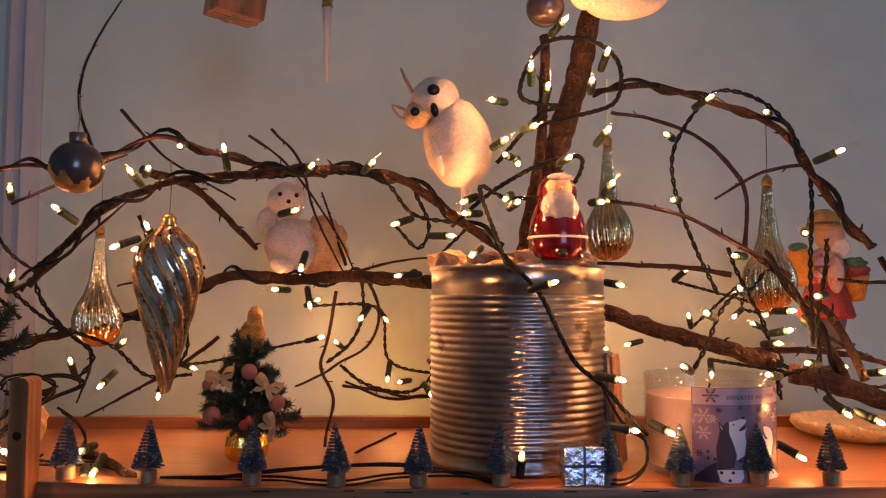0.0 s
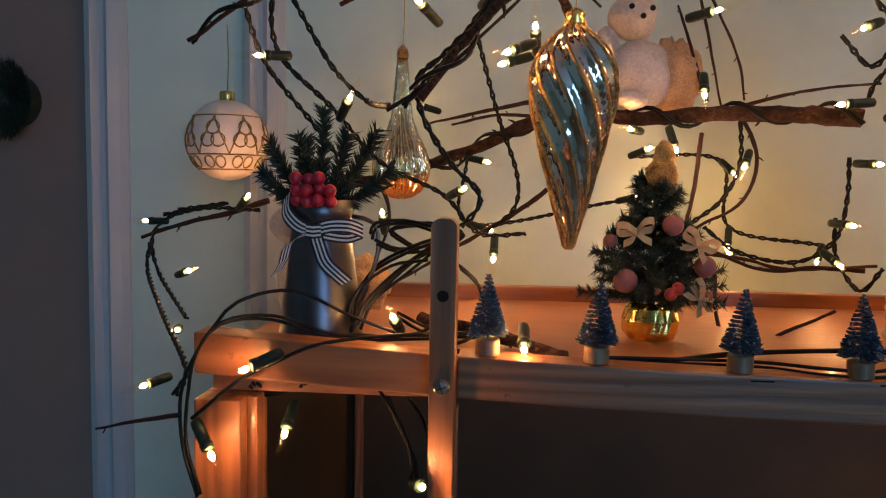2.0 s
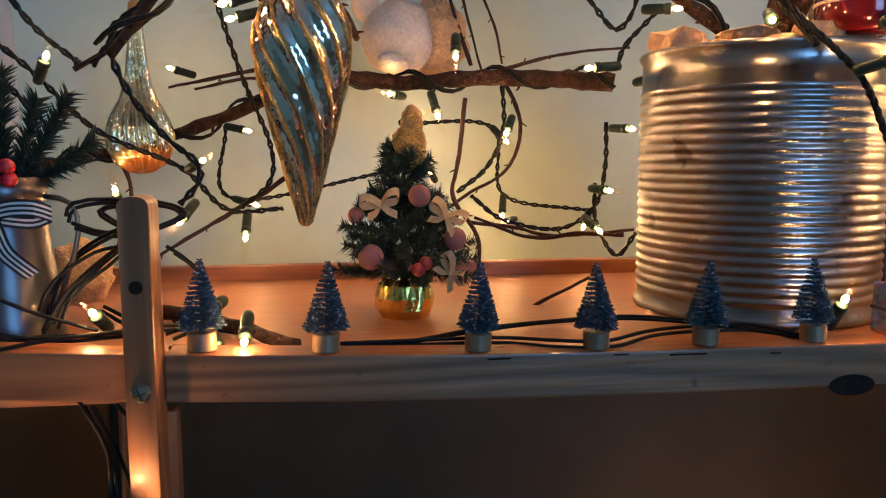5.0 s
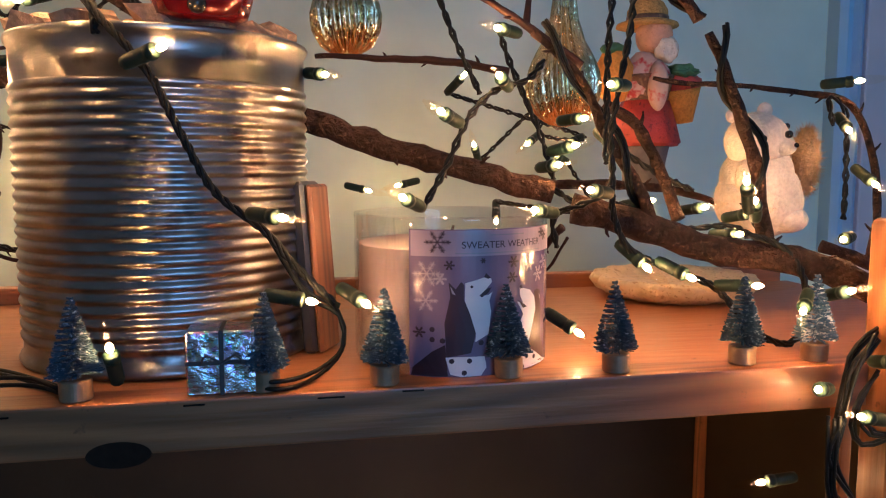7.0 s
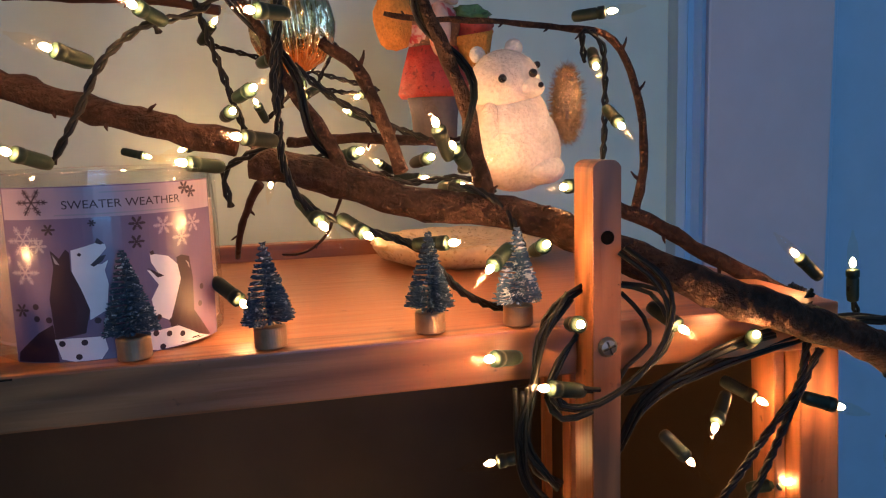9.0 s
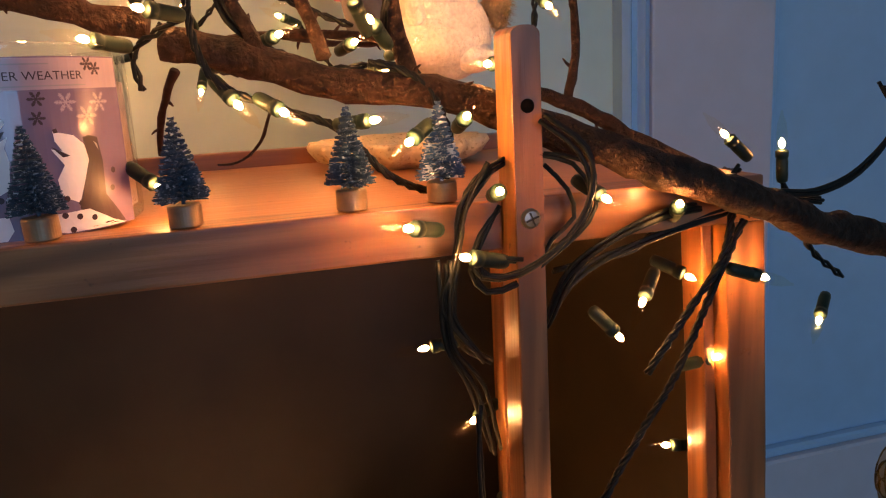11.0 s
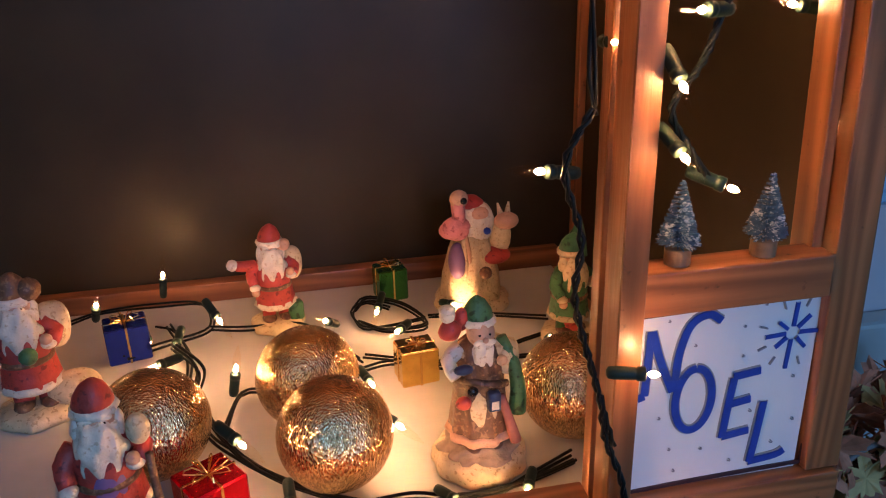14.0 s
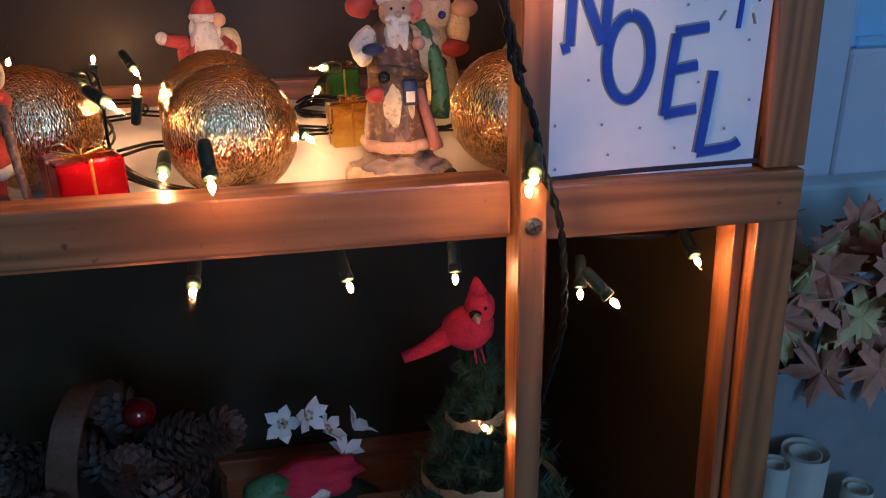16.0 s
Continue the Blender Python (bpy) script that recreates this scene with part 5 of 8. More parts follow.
# ---- on the top shelf ----
can = empty("tin_can", (0.185, 0.728, SH1))
tagged(can, "large ribbed tin can, scuffed and tarnished, holding branches", "can")
prof = [(0.0001, 0.0005), (0.0770, 0.0005), (0.0785, 0.001), (0.0792, 0.003), (0.0785, 0.005), (0.0768, 0.007), (0.0768, 0.012)]
z = 0.013
while z < 0.150:
    prof += [(0.0766, z), (0.0772, z + 0.0007), (0.0779, z + 0.0019), (0.0781, z + 0.0029), (0.0777, z + 0.0041), (0.0770, z + 0.0052)]
    z += 0.0064
prof += [(0.0768, 0.152), (0.0768, 0.172), (0.0785, 0.1745), (0.0792, 0.1765), (0.0785, 0.1780), (0.0768, 0.1780), (0.0760, 0.1765), (0.0755, 0.150), (0.0001, 0.149)]
part("body", lathe([(a * 0.984, b * 0.938) for a, b in prof], 96), tin, can, smooth=True)
seam = part("seam", box_piece(-0.0007, 0.0007, -0.0782, -0.0768, 0.008, 0.172, 0.0003), tin, can, "soldered side seam")
seam.matrix_basis = pose(0, 0, 0, 0, 0, 150)
part("filler", join(*[ball(0.012 + 0.006 * (i % 3) / 2, (0.062 * math.sqrt((i + 0.5) / 40) * math.cos(i * 2.4), 0.062 * math.sqrt((i + 0.5) / 40) * math.sin(i * 2.4), 0.164 + 0.006 * math.sin(i * 1.7)), (1, 1, 0.7), 2, 0.5, 90) for i in range(40)]), filler_mat, can, "brown wood chips filling")["kind"] = "stuff"

tree = empty("bottle_brush_tree")
tagged(tree, "tiny frosted blue-green bottle brush tree on a round base", "miniature tree", "bottle brush trees")
rng = random.Random(5)
part("base", lathe([(0.0062, 0), (0.0068, 0.0006), (0.0068, 0.0086), (0.0063, 0.0093), (0.0005, 0.0093)], 36), pot_gold, tree, "dull gold wooden base")
part("bristles", join(bristles(0.0108, 0.0468, 0.0106, 7.5, 1700, rng), tube([(0, 0, 0.008), (0, 0, 0.025), (0, 0, 0.0442)], 0.0008, 0.0003)), frost, tree)
frosted = empty("bottle_brush_tree")
tagged(frosted, "tiny snow-dusted bottle brush tree on a round base", "miniature tree", "bottle brush trees")
rng = random.Random(6)
part("base", lathe([(0.0062, 0), (0.0068, 0.0006), (0.0068, 0.0086), (0.0063, 0.0093), (0.0005, 0.0093)], 36), pot_gold, frosted, "dull gold wooden base")
part("bristles", join(bristles(0.0108, 0.0468, 0.0106, 7.5, 1700, rng), tube([(0, 0, 0.008), (0, 0, 0.025), (0, 0, 0.0442)], 0.0008, 0.0003)), frost_white, frosted)
TOPS = (-0.158, -0.099, -0.023, 0.039, 0.099, 0.160, 0.239, 0.293, 0.353, 0.407, 0.476)
tree.matrix_world = pose(TOPS[0], 0.6225, rail_z(TOPS[0]))
for i, x in enumerate(TOPS[1:]):
    copy_thing(tree, pose(x, 0.6215 + 0.001 * math.sin(3 * i), rail_z(x), 2 * math.sin(i * 2.1), 2 * math.cos(i * 1.3), i * 47))
frosted.matrix_world = pose(0.517, 0.622, rail_z(0.517))
copy_thing(frosted, pose(0.585, 0.624, 0.8657, 0, 2, 80))
copy_thing(frosted, pose(0.634, 0.624, 0.8657, 0, -1, 200))

# hanging ornaments
def hanger(thing, top, length, r=0.0005):
    part("thread", tube([(0, 0, top), (0.001, 0, top + length / 2), (0, 0, top + length)], r, sides=4), brass, thing, "thin gold thread")


fin = empty("teardrop_ornament", (-0.110, 0.690, 1.210))
tagged(fin, "silvered glass teardrop ornament with spiral ribs, hanging", "ornament", "hanging ornaments")
prof = [(0.0012, 0), (0.0030, 0.002), (0.0045, 0.008), (0.0085, 0.022), (0.0135, 0.042), (0.0190, 0.064), (0.0235, 0.084), (0.0255, 0.098), (0.0245, 0.110), (0.0205, 0.121), (0.0140, 0.129), (0.0085, 0.134), (0.0055, 0.137)]
fine = []
for (r0, z0), (r1, z1) in zip(prof, prof[1:]):
    fine += [(r0 + (r1 - r0) * k / 3, z0 + (z1 - z0) * k / 3) for k in range(3)]
part("body", lathe(fine + [prof[-1]], 96, 12, 0.075, 0.42), silver_glass, fin, smooth=True)
part("ribs", join(*[tube([(r * 1.075 * math.cos(2 * math.pi * (i / 12) - 2 * math.pi * 0.42 * zz / 0.137), r * 1.075 * math.sin(2 * math.pi * (i / 12) - 2 * math.pi * 0.42 * zz / 0.137), zz) for r, zz in fine], 0.0011, sides=5, raw=True) for i in range(12)]), glitter, fin, "gold glitter lines along the ribs", True)
part("cap", lathe([(0.0056, 0.1365), (0.0066, 0.138), (0.0050, 0.142), (0.0058, 0.144), (0.0030, 0.147), (0.0005, 0.148)], 20, 10, 0.08), brass, fin, "gold crown cap", True)
hanger(fin, 0.147, 0.045)

goutline = [(0.0020, 0), (0.0080, 0.0015), (0.0160, 0.007), (0.0215, 0.018), (0.0225, 0.030), (0.0190, 0.043), (0.0125, 0.056), (0.0085, 0.070), (0.0065, 0.088), (0.0050, 0.106), (0.0040, 0.120)]
fine = []
for (r0, z0), (r1, z1) in zip(goutline, goutline[1:]):
    fine += [(r0 + (r1 - r0) * k / 2, z0 + (z1 - z0) * k / 2) for k in range(2)]
gourd = empty("gourd_ornament", (-0.240, 0.865, 1.236))
tagged(gourd, "gold mercury glass gourd-shaped ornament with fine ribs, hanging", "ornament", "hanging ornaments")
part("body", lathe(fine + [goutline[-1]], 120, 20, 0.14, 0.08), gold_glass, gourd, smooth=True)
part("cap", lathe([(0.0042, 0.1195), (0.0052, 0.121), (0.0045, 0.127), (0.0010, 0.131)], 16), glitter, gourd, "gold cap")
hanger(gourd, 0.130, 0.06)
copy_thing(gourd, pose(0.431, 0.770, 1.276, 0, 0, 40))
copy_thing(gourd, pose(0.292, 0.829, 1.326, 0, 0, 90))

orb = empty("ball_ornament", (-0.404, 0.894, 1.286))
tagged(orb, "cream frosted glass ball ornament with gold scroll pattern", "ornament", "hanging ornaments")
part("body", ball(0.0365, sub=4), cream_glass, orb, smooth=True)
scroll = []
for i in range(8):
    a = i * math.pi / 4
    for dz, da, rr in ((0.010, 0, 0.006), (-0.001, 0.13, 0.006), (-0.001, -0.13, 0.006), (-0.020, 0.16, 0.005), (-0.020, -0.16, 0.005)):
        ring = []
        for k in range(13):
            g = k * math.pi / 6
            zz = dz + rr * math.sin(g)
            th = a + da + rr * math.cos(g) / 0.036
            rad = math.sqrt(max(1e-6, 0.0370 ** 2 - zz * zz))
            ring.append((rad * math.cos(th), rad * math.sin(th), zz))
        scroll.append(tube(ring, 0.0007, sides=4, raw=True))
    for s in (1, -1):
        zig = []
        for k in range(9):
            zz = -0.013 + 0.033 * k / 8
            th = a + math.pi / 8 + s * (math.pi / 8) * (k / 8)
            rad = math.sqrt(0.0370 ** 2 - zz * zz)
            zig.append((rad * math.cos(th), rad * math.sin(th), zz))
        scroll.append(tube(zig, 0.0007, sides=4, raw=True))
for zz in (-0.0135, 0.021, -0.0265):
    rad = math.sqrt(0.0370 ** 2 - zz * zz)
    scroll.append(tube([(rad * math.cos(k * math.pi / 20), rad * math.sin(k * math.pi / 20), zz) for k in range(41)], 0.0007, sides=4, raw=True))
part("scrollwork", join(*scroll), glitter, orb, "raised gold glitter scrollwork")
part("cap", lathe([(0.0060, 0.0345), (0.0066, 0.036), (0.0066, 0.0425), (0.0060, 0.044), (0.0005, 0.0445)], 18, 18, 0.04), brass, orb, "ribbed gold cap", True)
low_orb = copy_thing(orb, pose(0.862, 0.655, 0.921, 0, 0, 20))
hanger(orb, 0.044, 0.06), hanger(low_orb, 0.044, 0.118)

for at, r in (((-0.165, 0.640, 1.388), 0.0200), ((0.206, 0.690, 1.537), 0.0165)):
    dk = empty("ball_ornament", at)
    tagged(dk, "dark pearly glass ball ornament dipped in gold glitter", "ornament", "hanging ornaments")
    part("body", ball(r, sub=4), dark_glass, dk, smooth=True)
    low = ball(r * 1.02, sub=4, lump=0.03, freq=400)
    if r > 0.018:
        part("glitter_dip", (low[0], [f for f in low[1] if all(low[0][i][2] + 0.35 * low[0][i][0] < -0.35 * r + 0.2 * r * math.sin(7 * math.atan2(low[0][i][1], low[0][i][0])) for i in f)]), glitter, dk, "coarse gold glitter")
    part("cap", lathe([(r * 0.28, r * 0.95), (r * 0.30, r * 1.0), (r * 0.30, r * 1.32), (r * 0.1, r * 1.36)], 16, 16, 0.05), steel, dk, "grey metal cap", True)
    hanger(dk, r * 1.35, 0.03)

cube = empty("box_ornament", (-0.085, 0.80, 1.590))
tagged(cube, "hanging wooden gift box ornament with gold ribbon", "ornament", "hanging ornaments")
part("body", box_piece(-0.024, 0.024, -0.024, 0.024, -0.024, 0.024, 0.001), wood_z, cube).matrix_basis = pose(0, 0, 0, 8, 6, 32)
part("ribbon", join(box_piece(-0.0035, 0.0035, -0.0247, 0.0247, -0.0247, 0.0247, 0.0003), box_piece(-0.0247, 0.0247, -0.0035, 0.0035, -0.0247, 0.0247, 0.0003)), glitter, cube).matrix_basis = pose(0, 0, 0, 8, 6, 32)
hanger(cube, 0.025, 0.12)
ice = empty("icicle_ornament", (0.005, 0.80, 1.502))
tagged(ice, "slim clear amber icicle ornament with gold cap, hanging", "ornament", "hanging ornaments")
part("body", lathe([(0.0008, 0), (0.0022, 0.02), (0.0036, 0.05), (0.0050, 0.075)], 14, 6, 0.12, 1.2), cream_glass, ice, smooth=True)
part("cap", lathe([(0.0040, 0.075), (0.0060, 0.077), (0.0045, 0.081), (0.0062, 0.084), (0.0010, 0.088)], 14), glitter, ice)
hanger(ice, 0.087, 0.12)

# soft woollen animals on the branches
def fuzz(at, radii, count, length, seed, width=0.00022):
    """Short fibres standing off a rounded body."""
    def place(rng):
        d = Vector((rng.gauss(0, 1), rng.gauss(0, 1), rng.gauss(0, 1))).normalized()
        return Vector((at[0] + d.x * radii[0], at[1] + d.y * radii[1], at[2] + d.z * radii[2])), d + Vector((rng.gauss(0, 0.5), rng.gauss(0, 0.5), rng.gauss(0, 0.5)))
    return needles(count, length, width, place, random.Random(seed))


figure("woollen_squirrel", [
    (ball(0.026, (0, 0, 0.020), (1, 0.9, 1.0), 4, 0.12, 60), wool), (ball(0.018, (-0.006, -0.004, 0.062), (1, 0.95, 0.95), 4, 0.10, 80), wool),
    (ball(0.012, (-0.024, 0, 0.042), (0.8, 0.8, 1.1), 3, 0.15, 80), wool), (ball(0.024, (0.026, 0.004, 0.020), (1.0, 0.8, 1.15), 4, 0.3, 160), tan_wool),
    (ball(0.0050, (0.006, 0.002, 0.080), (1, 0.6, 1.2), 2), wool), (ball(0.0022, (-0.012, -0.0205, 0.066)), black_bead), (ball(0.0022, (0.003, -0.0215, 0.065)), black_bead), (ball(0.0022, (-0.004, -0.0225, 0.059)), black_bead),
    (ball(0.009, (-0.010, -0.022, 0.000), (1.2, 0.9, 0.8), 3, 0.2, 90), wool), (fuzz((0.026, 0.004, 0.020), (0.021, 0.017, 0.024), 1100, 0.006, 4, 0.0003), tan_wool), (fuzz((0, 0, 0.020), (0.026, 0.0235, 0.026), 900, 0.0035, 5), wool)], pose(-0.040, 0.885, 1.322, 0, 0, 8) @ Matrix.Scale(1.15, 4), "white woollen squirrel ornament with bristly tail, on a branch", "figurine", "woollen animals")
figure("woollen_squirrel", [
    (ball(0.028, (0.002, 0, 0.024), (1.08, 0.95, 0.95), 4, 0.06, 60), wool), (ball(0.0250, (-0.001, -0.001, 0.038), (1.0, 0.95, 1.0), 4, 0.04, 70), wool), (ball(0.0205, (-0.006, -0.006, 0.063), (1.05, 0.95, 0.95), 4, 0.02, 80), wool),
    (ball(0.0075, (0.004, -0.0205, 0.059), (1.2, 0.9, 0.8), 3, 0.04, 90), wool), (ball(0.009, (-0.018, -0.013, 0.038), (0.8, 0.9, 1.5), 3, 0.05, 80), wool), (ball(0.012, (0.014, -0.014, 0.011), (1.2, 1.1, 0.8), 3, 0.05, 90), wool),
    (ball(0.0052, (-0.021, 0.000, 0.080), (1, 0.6, 1), 2), wool), (ball(0.0054, (0.001, -0.004, 0.084), (1.1, 0.6, 1), 2), wool),
    (fuzz((0.002, 0, 0.024), (0.0285, 0.0255, 0.0255), 1500, 0.0035, 1), wool), (fuzz((-0.006, -0.006, 0.063), (0.0205, 0.0185, 0.0185), 900, 0.0028, 2), wool),
    (ball(0.0026, (-0.015, -0.0245, 0.064)), black_bead), (ball(0.0027, (0.004, -0.0250, 0.067)), black_bead), (ball(0.0022, (0.0125, -0.012, 0.073)), black_bead), (ball(0.0017, (0.007, -0.0290, 0.060)), black_bead),
    (ball(0.010, (0.037, -0.002, 0.050), (0.85, 0.85, 2.2), 4, 0.15, 220), tan_wool), (fuzz((0.037, -0.002, 0.050), (0.0070, 0.0070, 0.0210), 1500, 0.0075, 3, 0.0003), tan_wool)],
    pose(0.553, 0.734, 1.2055, 0, 0, 4) @ Matrix.Scale(0.96, 4), "white woollen squirrel ornament with tan bristle tail, on a branch", "figurine", "woollen animals")
figure("woollen_squirrel", [
    (ball(0.016, (0, 0, 0.030), (0.8, 0.9, 2.0), 4, 0.08, 80), wool), (ball(0.013, (-0.004, -0.002, 0.070), (1, 1, 1), 3, 0.08, 80), wool), (ball(0.017, (0.052, -0.004, 0.030), (1.0, 0.8, 1.15), 4, 0.3, 200), tan_wool), (ball(0.014, (0.026, 0.002, 0.018), (1.8, 0.8, 1.0), 3, 0.2, 100), wool)],
    pose(-0.300, 0.745, SH1, 0, 0, 0), "white woollen squirrel with tan bristle tail standing behind the pitcher", "figurine", "woollen animals")
figure("woollen_owl", [
    (ball(0.031, (0, 0, 0), (0.95, 0.95, 1.30), 4, 0.05, 70), wool), (ball(0.021, (-0.012, -0.006, 0.040), (1.05, 0.95, 0.95), 4, 0.05, 80), wool),
    (ball(0.0058, (-0.013, -0.024, 0.044), (1, 0.6, 1)), black_bead), (ball(0.012, (-0.030, -0.014, 0.028), (1, 0.6, 1), 3, 0.1, 200), tan_wool), (ball(0.0042, (-0.032, -0.021, 0.030), (1, 0.6, 1)), black_bead),
    (ball(0.0044, (-0.016, -0.030, 0.026), (0.8, 0.8, 1.5)), black_bead), (ball(0.014, (-0.020, -0.010, -0.006), (0.5, 0.9, 1.5), 3, 0.1, 120), wool),
    (tube([(-0.030, -0.01, 0.048), (-0.034, -0.012, 0.062), (-0.036, -0.012, 0.072)], 0.0022, 0.001), tan_wool), (tube([(-0.038, -0.012, 0.034), (-0.050, -0.012, 0.042), (-0.046, -0.014, 0.030), (-0.036, -0.014, 0.026)], 0.0014, 0.001), tan_wool),
    (tube([(0.0, 0, -0.036), (-0.004, 0, -0.050), (-0.010, 0, -0.060)], 0.006, 0.001), wool), (fuzz((0, 0, 0), (0.0295, 0.0295, 0.040), 1400, 0.0035, 6), wool)], pose(0.132, 0.715, 1.424, 0, -12, 0), "white woollen owl ornament with black eyes, hanging in the branches", "figurine", "woollen animals")
figure("woollen_bird", [
    (ball(0.024, (0, 0, 0), (1.6, 0.9, 0.9), 4, 0.05, 70), wool), (ball(0.015, (-0.034, 0, 0.006), (1, 1, 1), 3, 0.05, 80), wool), (tube([(-0.046, 0, 0.004), (-0.054, 0, 0.002)], 0.003, 0.0006), tan_wool),
    (ball(0.012, (0.040, 0, 0.004), (1.6, 0.7, 0.4), 3), wool), (ball(0.0018, (-0.040, -0.012, 0.010)), black_bead)], pose(0.275, 0.68, 1.546, 0, -8, 0), "white woollen bird ornament perched on the upright branch", "figurine", "woollen animals")
figure("bell_figurine", [
    (lathe([(0.0160, 0), (0.0215, 0.003), (0.0240, 0.011), (0.0240, 0.020), (0.0222, 0.032), (0.0180, 0.044), (0.0150, 0.050)], 32), red_gloss), (ball(0.0045, (0, -0.0225, 0.005)), black_bead), (lathe([(0.0243, 0.0175), (0.0250, 0.0185), (0.0243, 0.0195)], 32), white_resin),
    (ball(0.0165, (0, 0.001, 0.054), (1.0, 0.95, 1.15), 3), red_gloss), (ball(0.0108, (0, -0.0085, 0.058), (1, 0.9, 1.0), 3), skin_resin), (ball(0.0150, (0, -0.0125, 0.041), (1.0, 0.68, 1.15), 4, 0.12, 140), shaded_beard), (ball(0.0070, (0, -0.0145, 0.0665), (1.5, 0.6, 0.5), 3, 0.1, 160), shaded_beard), (ball(0.0018, (0, -0.0190, 0.057)), skin_resin)],
    pose(0.212, 0.672, 1.3185), "glossy red round bell figurine with white beard", "figurine")

gift = empty("gift_box", (0.221, 0.627, 1.1502))
tagged(gift, "small silver holographic foil gift box with ribbon", "gift box", "small gift boxes")
part("body", box_piece(-0.0150, 0.0150, -0.0110, 0.0110, 0, 0.0285, 0.0008), holo, gift)
part("ribbon", join(box_piece(-0.0010, 0.0010, -0.0113, 0.0113, -0.0, 0.0288, 0.0002), box_piece(-0.0153, 0.0153, -0.0113, 0.0113, 0.0135, 0.0155, 0.0002), tube([(0, -0.0116, 0.0145), (-0.006, -0.013, 0.018), (-0.008, -0.012, 0.0145), (0, -0.0116, 0.0145), (0.006, -0.013, 0.018), (0.008, -0.012, 0.0145), (0, -0.0116, 0.0145)], 0.0006, sides=4)), pewter, gift)

# the candle jar
jar = empty("candle_jar", (0.3352, 0.676, SH1))
tagged(jar, "large glass jar of lilac candle wax with a printed winter label", "candle")
part("glass", lathe([(0.0001, 0.0), (0.050, 0.0005), (0.0535, 0.003), (0.0540, 0.008), (0.0540, 0.086), (0.0546, 0.088), (0.0540, 0.0895), (0.0525, 0.088), (0.0522, 0.010), (0.0001, 0.0075)], 72), jar_glass, jar, "clear glass cup", True).visible_shadow = False
part("wax", lathe([(0.0001, 0.008), (0.0515, 0.0082), (0.0515, 0.071), (0.0500, 0.0716), (0.0001, 0.0712)], 64), wax, jar)
part("wick", tube([(0, 0, 0.070), (0.0006, 0, 0.076), (0.002, 0, 0.081)], 0.0008, sides=6), black_thread, jar)


def wrap(u0, u1, z0, z1, r, steps=1):
    """A patch laid on the round jar, from one angle to another."""
    n = max(2, int(abs(u1 - u0) / 4))
    vs = [(r * math.cos(radians(u0 + (u1 - u0) * k / n)), r * math.sin(radians(u0 + (u1 - u0) * k / n)), zz) for zz in (z0, z1) for k in range(n + 1)]
    return vs, [(k, k + 1, n + 2 + k, n + 1 + k) for k in range(n)]


def shape_on_jar(points, r):
    """A flat outline in (degrees, height) laid on the jar."""
    bm = bmesh.new()
    bm.faces.new([bm.verts.new((u, zz * 1000, 0)) for u, zz in points])
    bmesh.ops.triangulate(bm, faces=bm.faces[:])
    bmesh.ops.subdivide_edges(bm, edges=bm.edges[:], cuts=2, use_grid_fill=True)
    bm.verts.index_update()
    vs = [(r * math.cos(radians(v.co.x)), r * math.sin(radians(v.co.x)), v.co.y / 1000) for v in bm.verts]
    fs = [tuple(v.index for v in f.verts) for f in bm.faces]
    bm.free()
    return vs, fs


lab = part("label", wrap(-124, -20, 0.002, 0.083, 0.0543), label_paper, jar, "lilac printed label")
part("label_head", wrap(-123, -21, 0.0685, 0.0825, 0.0545), label_top, lab)
for name, ink, outline in (
    ("dark_print", ink_dark, [(-101.5, 0.0465), (-104.6, 0.032), (-104.2, 0.0247), (-103.5, 0.013), (-90.4, 0.0153), (-87.8, 0.0262), (-90.8, 0.0362), (-94.4, 0.045)]),
    ("dark_print", ink_dark, [(-102.4, 0.0544), (-101.5, 0.0465), (-94.4, 0.045), (-94.2, 0.0528), (-95.7, 0.0547), (-98.8, 0.0506)]),
    ("dark_print", ink_dark, [(-104.2, 0.020), (-111.2, 0.0162), (-122, 0.007), (-123, 0.0024), (-102.8, 0.0024), (-103.5, 0.013)]),
    ("dark_print", ink_dark, [(-47.4, 0.046), (-44.6, 0.0469), (-39.8, 0.0455), (-38.3, 0.034), (-39.0, 0.0181), (-28.3, 0.0032), (-36.9, 0.0034), (-48.5, 0.0036), (-53.4, 0.0133), (-49.9, 0.0243), (-45.9, 0.0354), (-47.2, 0.0427)]),
    ("white_print", ink_white, [(-93.6, 0.054), (-88.0, 0.0554), (-83.1, 0.0569), (-79.4, 0.056), (-79.0, 0.0541), (-82.0, 0.0507), (-86.1, 0.0468), (-81.2, 0.047), (-78.7, 0.0486), (-80.4, 0.0439), (-79.3, 0.0376), (-80.8, 0.0254), (-88.2, 0.0213), (-87.8, 0.0262), (-90.8, 0.0362), (-93.9, 0.0443)]),
    ("white_print", ink_white, [(-60.7, 0.0497), (-51.8, 0.0473), (-47.2, 0.0427), (-45.9, 0.0354), (-49.9, 0.0243), (-53.2, 0.0158), (-60.6, 0.0199), (-61.5, 0.0277), (-57.6, 0.0341), (-62.5, 0.0418), (-57.7, 0.0405), (-60.4, 0.0453)]),
    ("white_print", ink_white, [(-104.1, 0.013), (-97.2, 0.0133), (-82.9, 0.0132), (-81.8, 0.0068), (-84.9, 0.0024), (-96.0, 0.0022), (-101.5, 0.0036)]),
    ("white_print", ink_white, [(-66.1, 0.0119), (-49.2, 0.0124), (-36.7, 0.0053), (-28.5, 0.0024), (-60.8, 0.0025), (-66.7, 0.0043)]),
):
    part(name, shape_on_jar(outline, 0.05455 if ink is ink_dark else 0.0547), ink, lab)
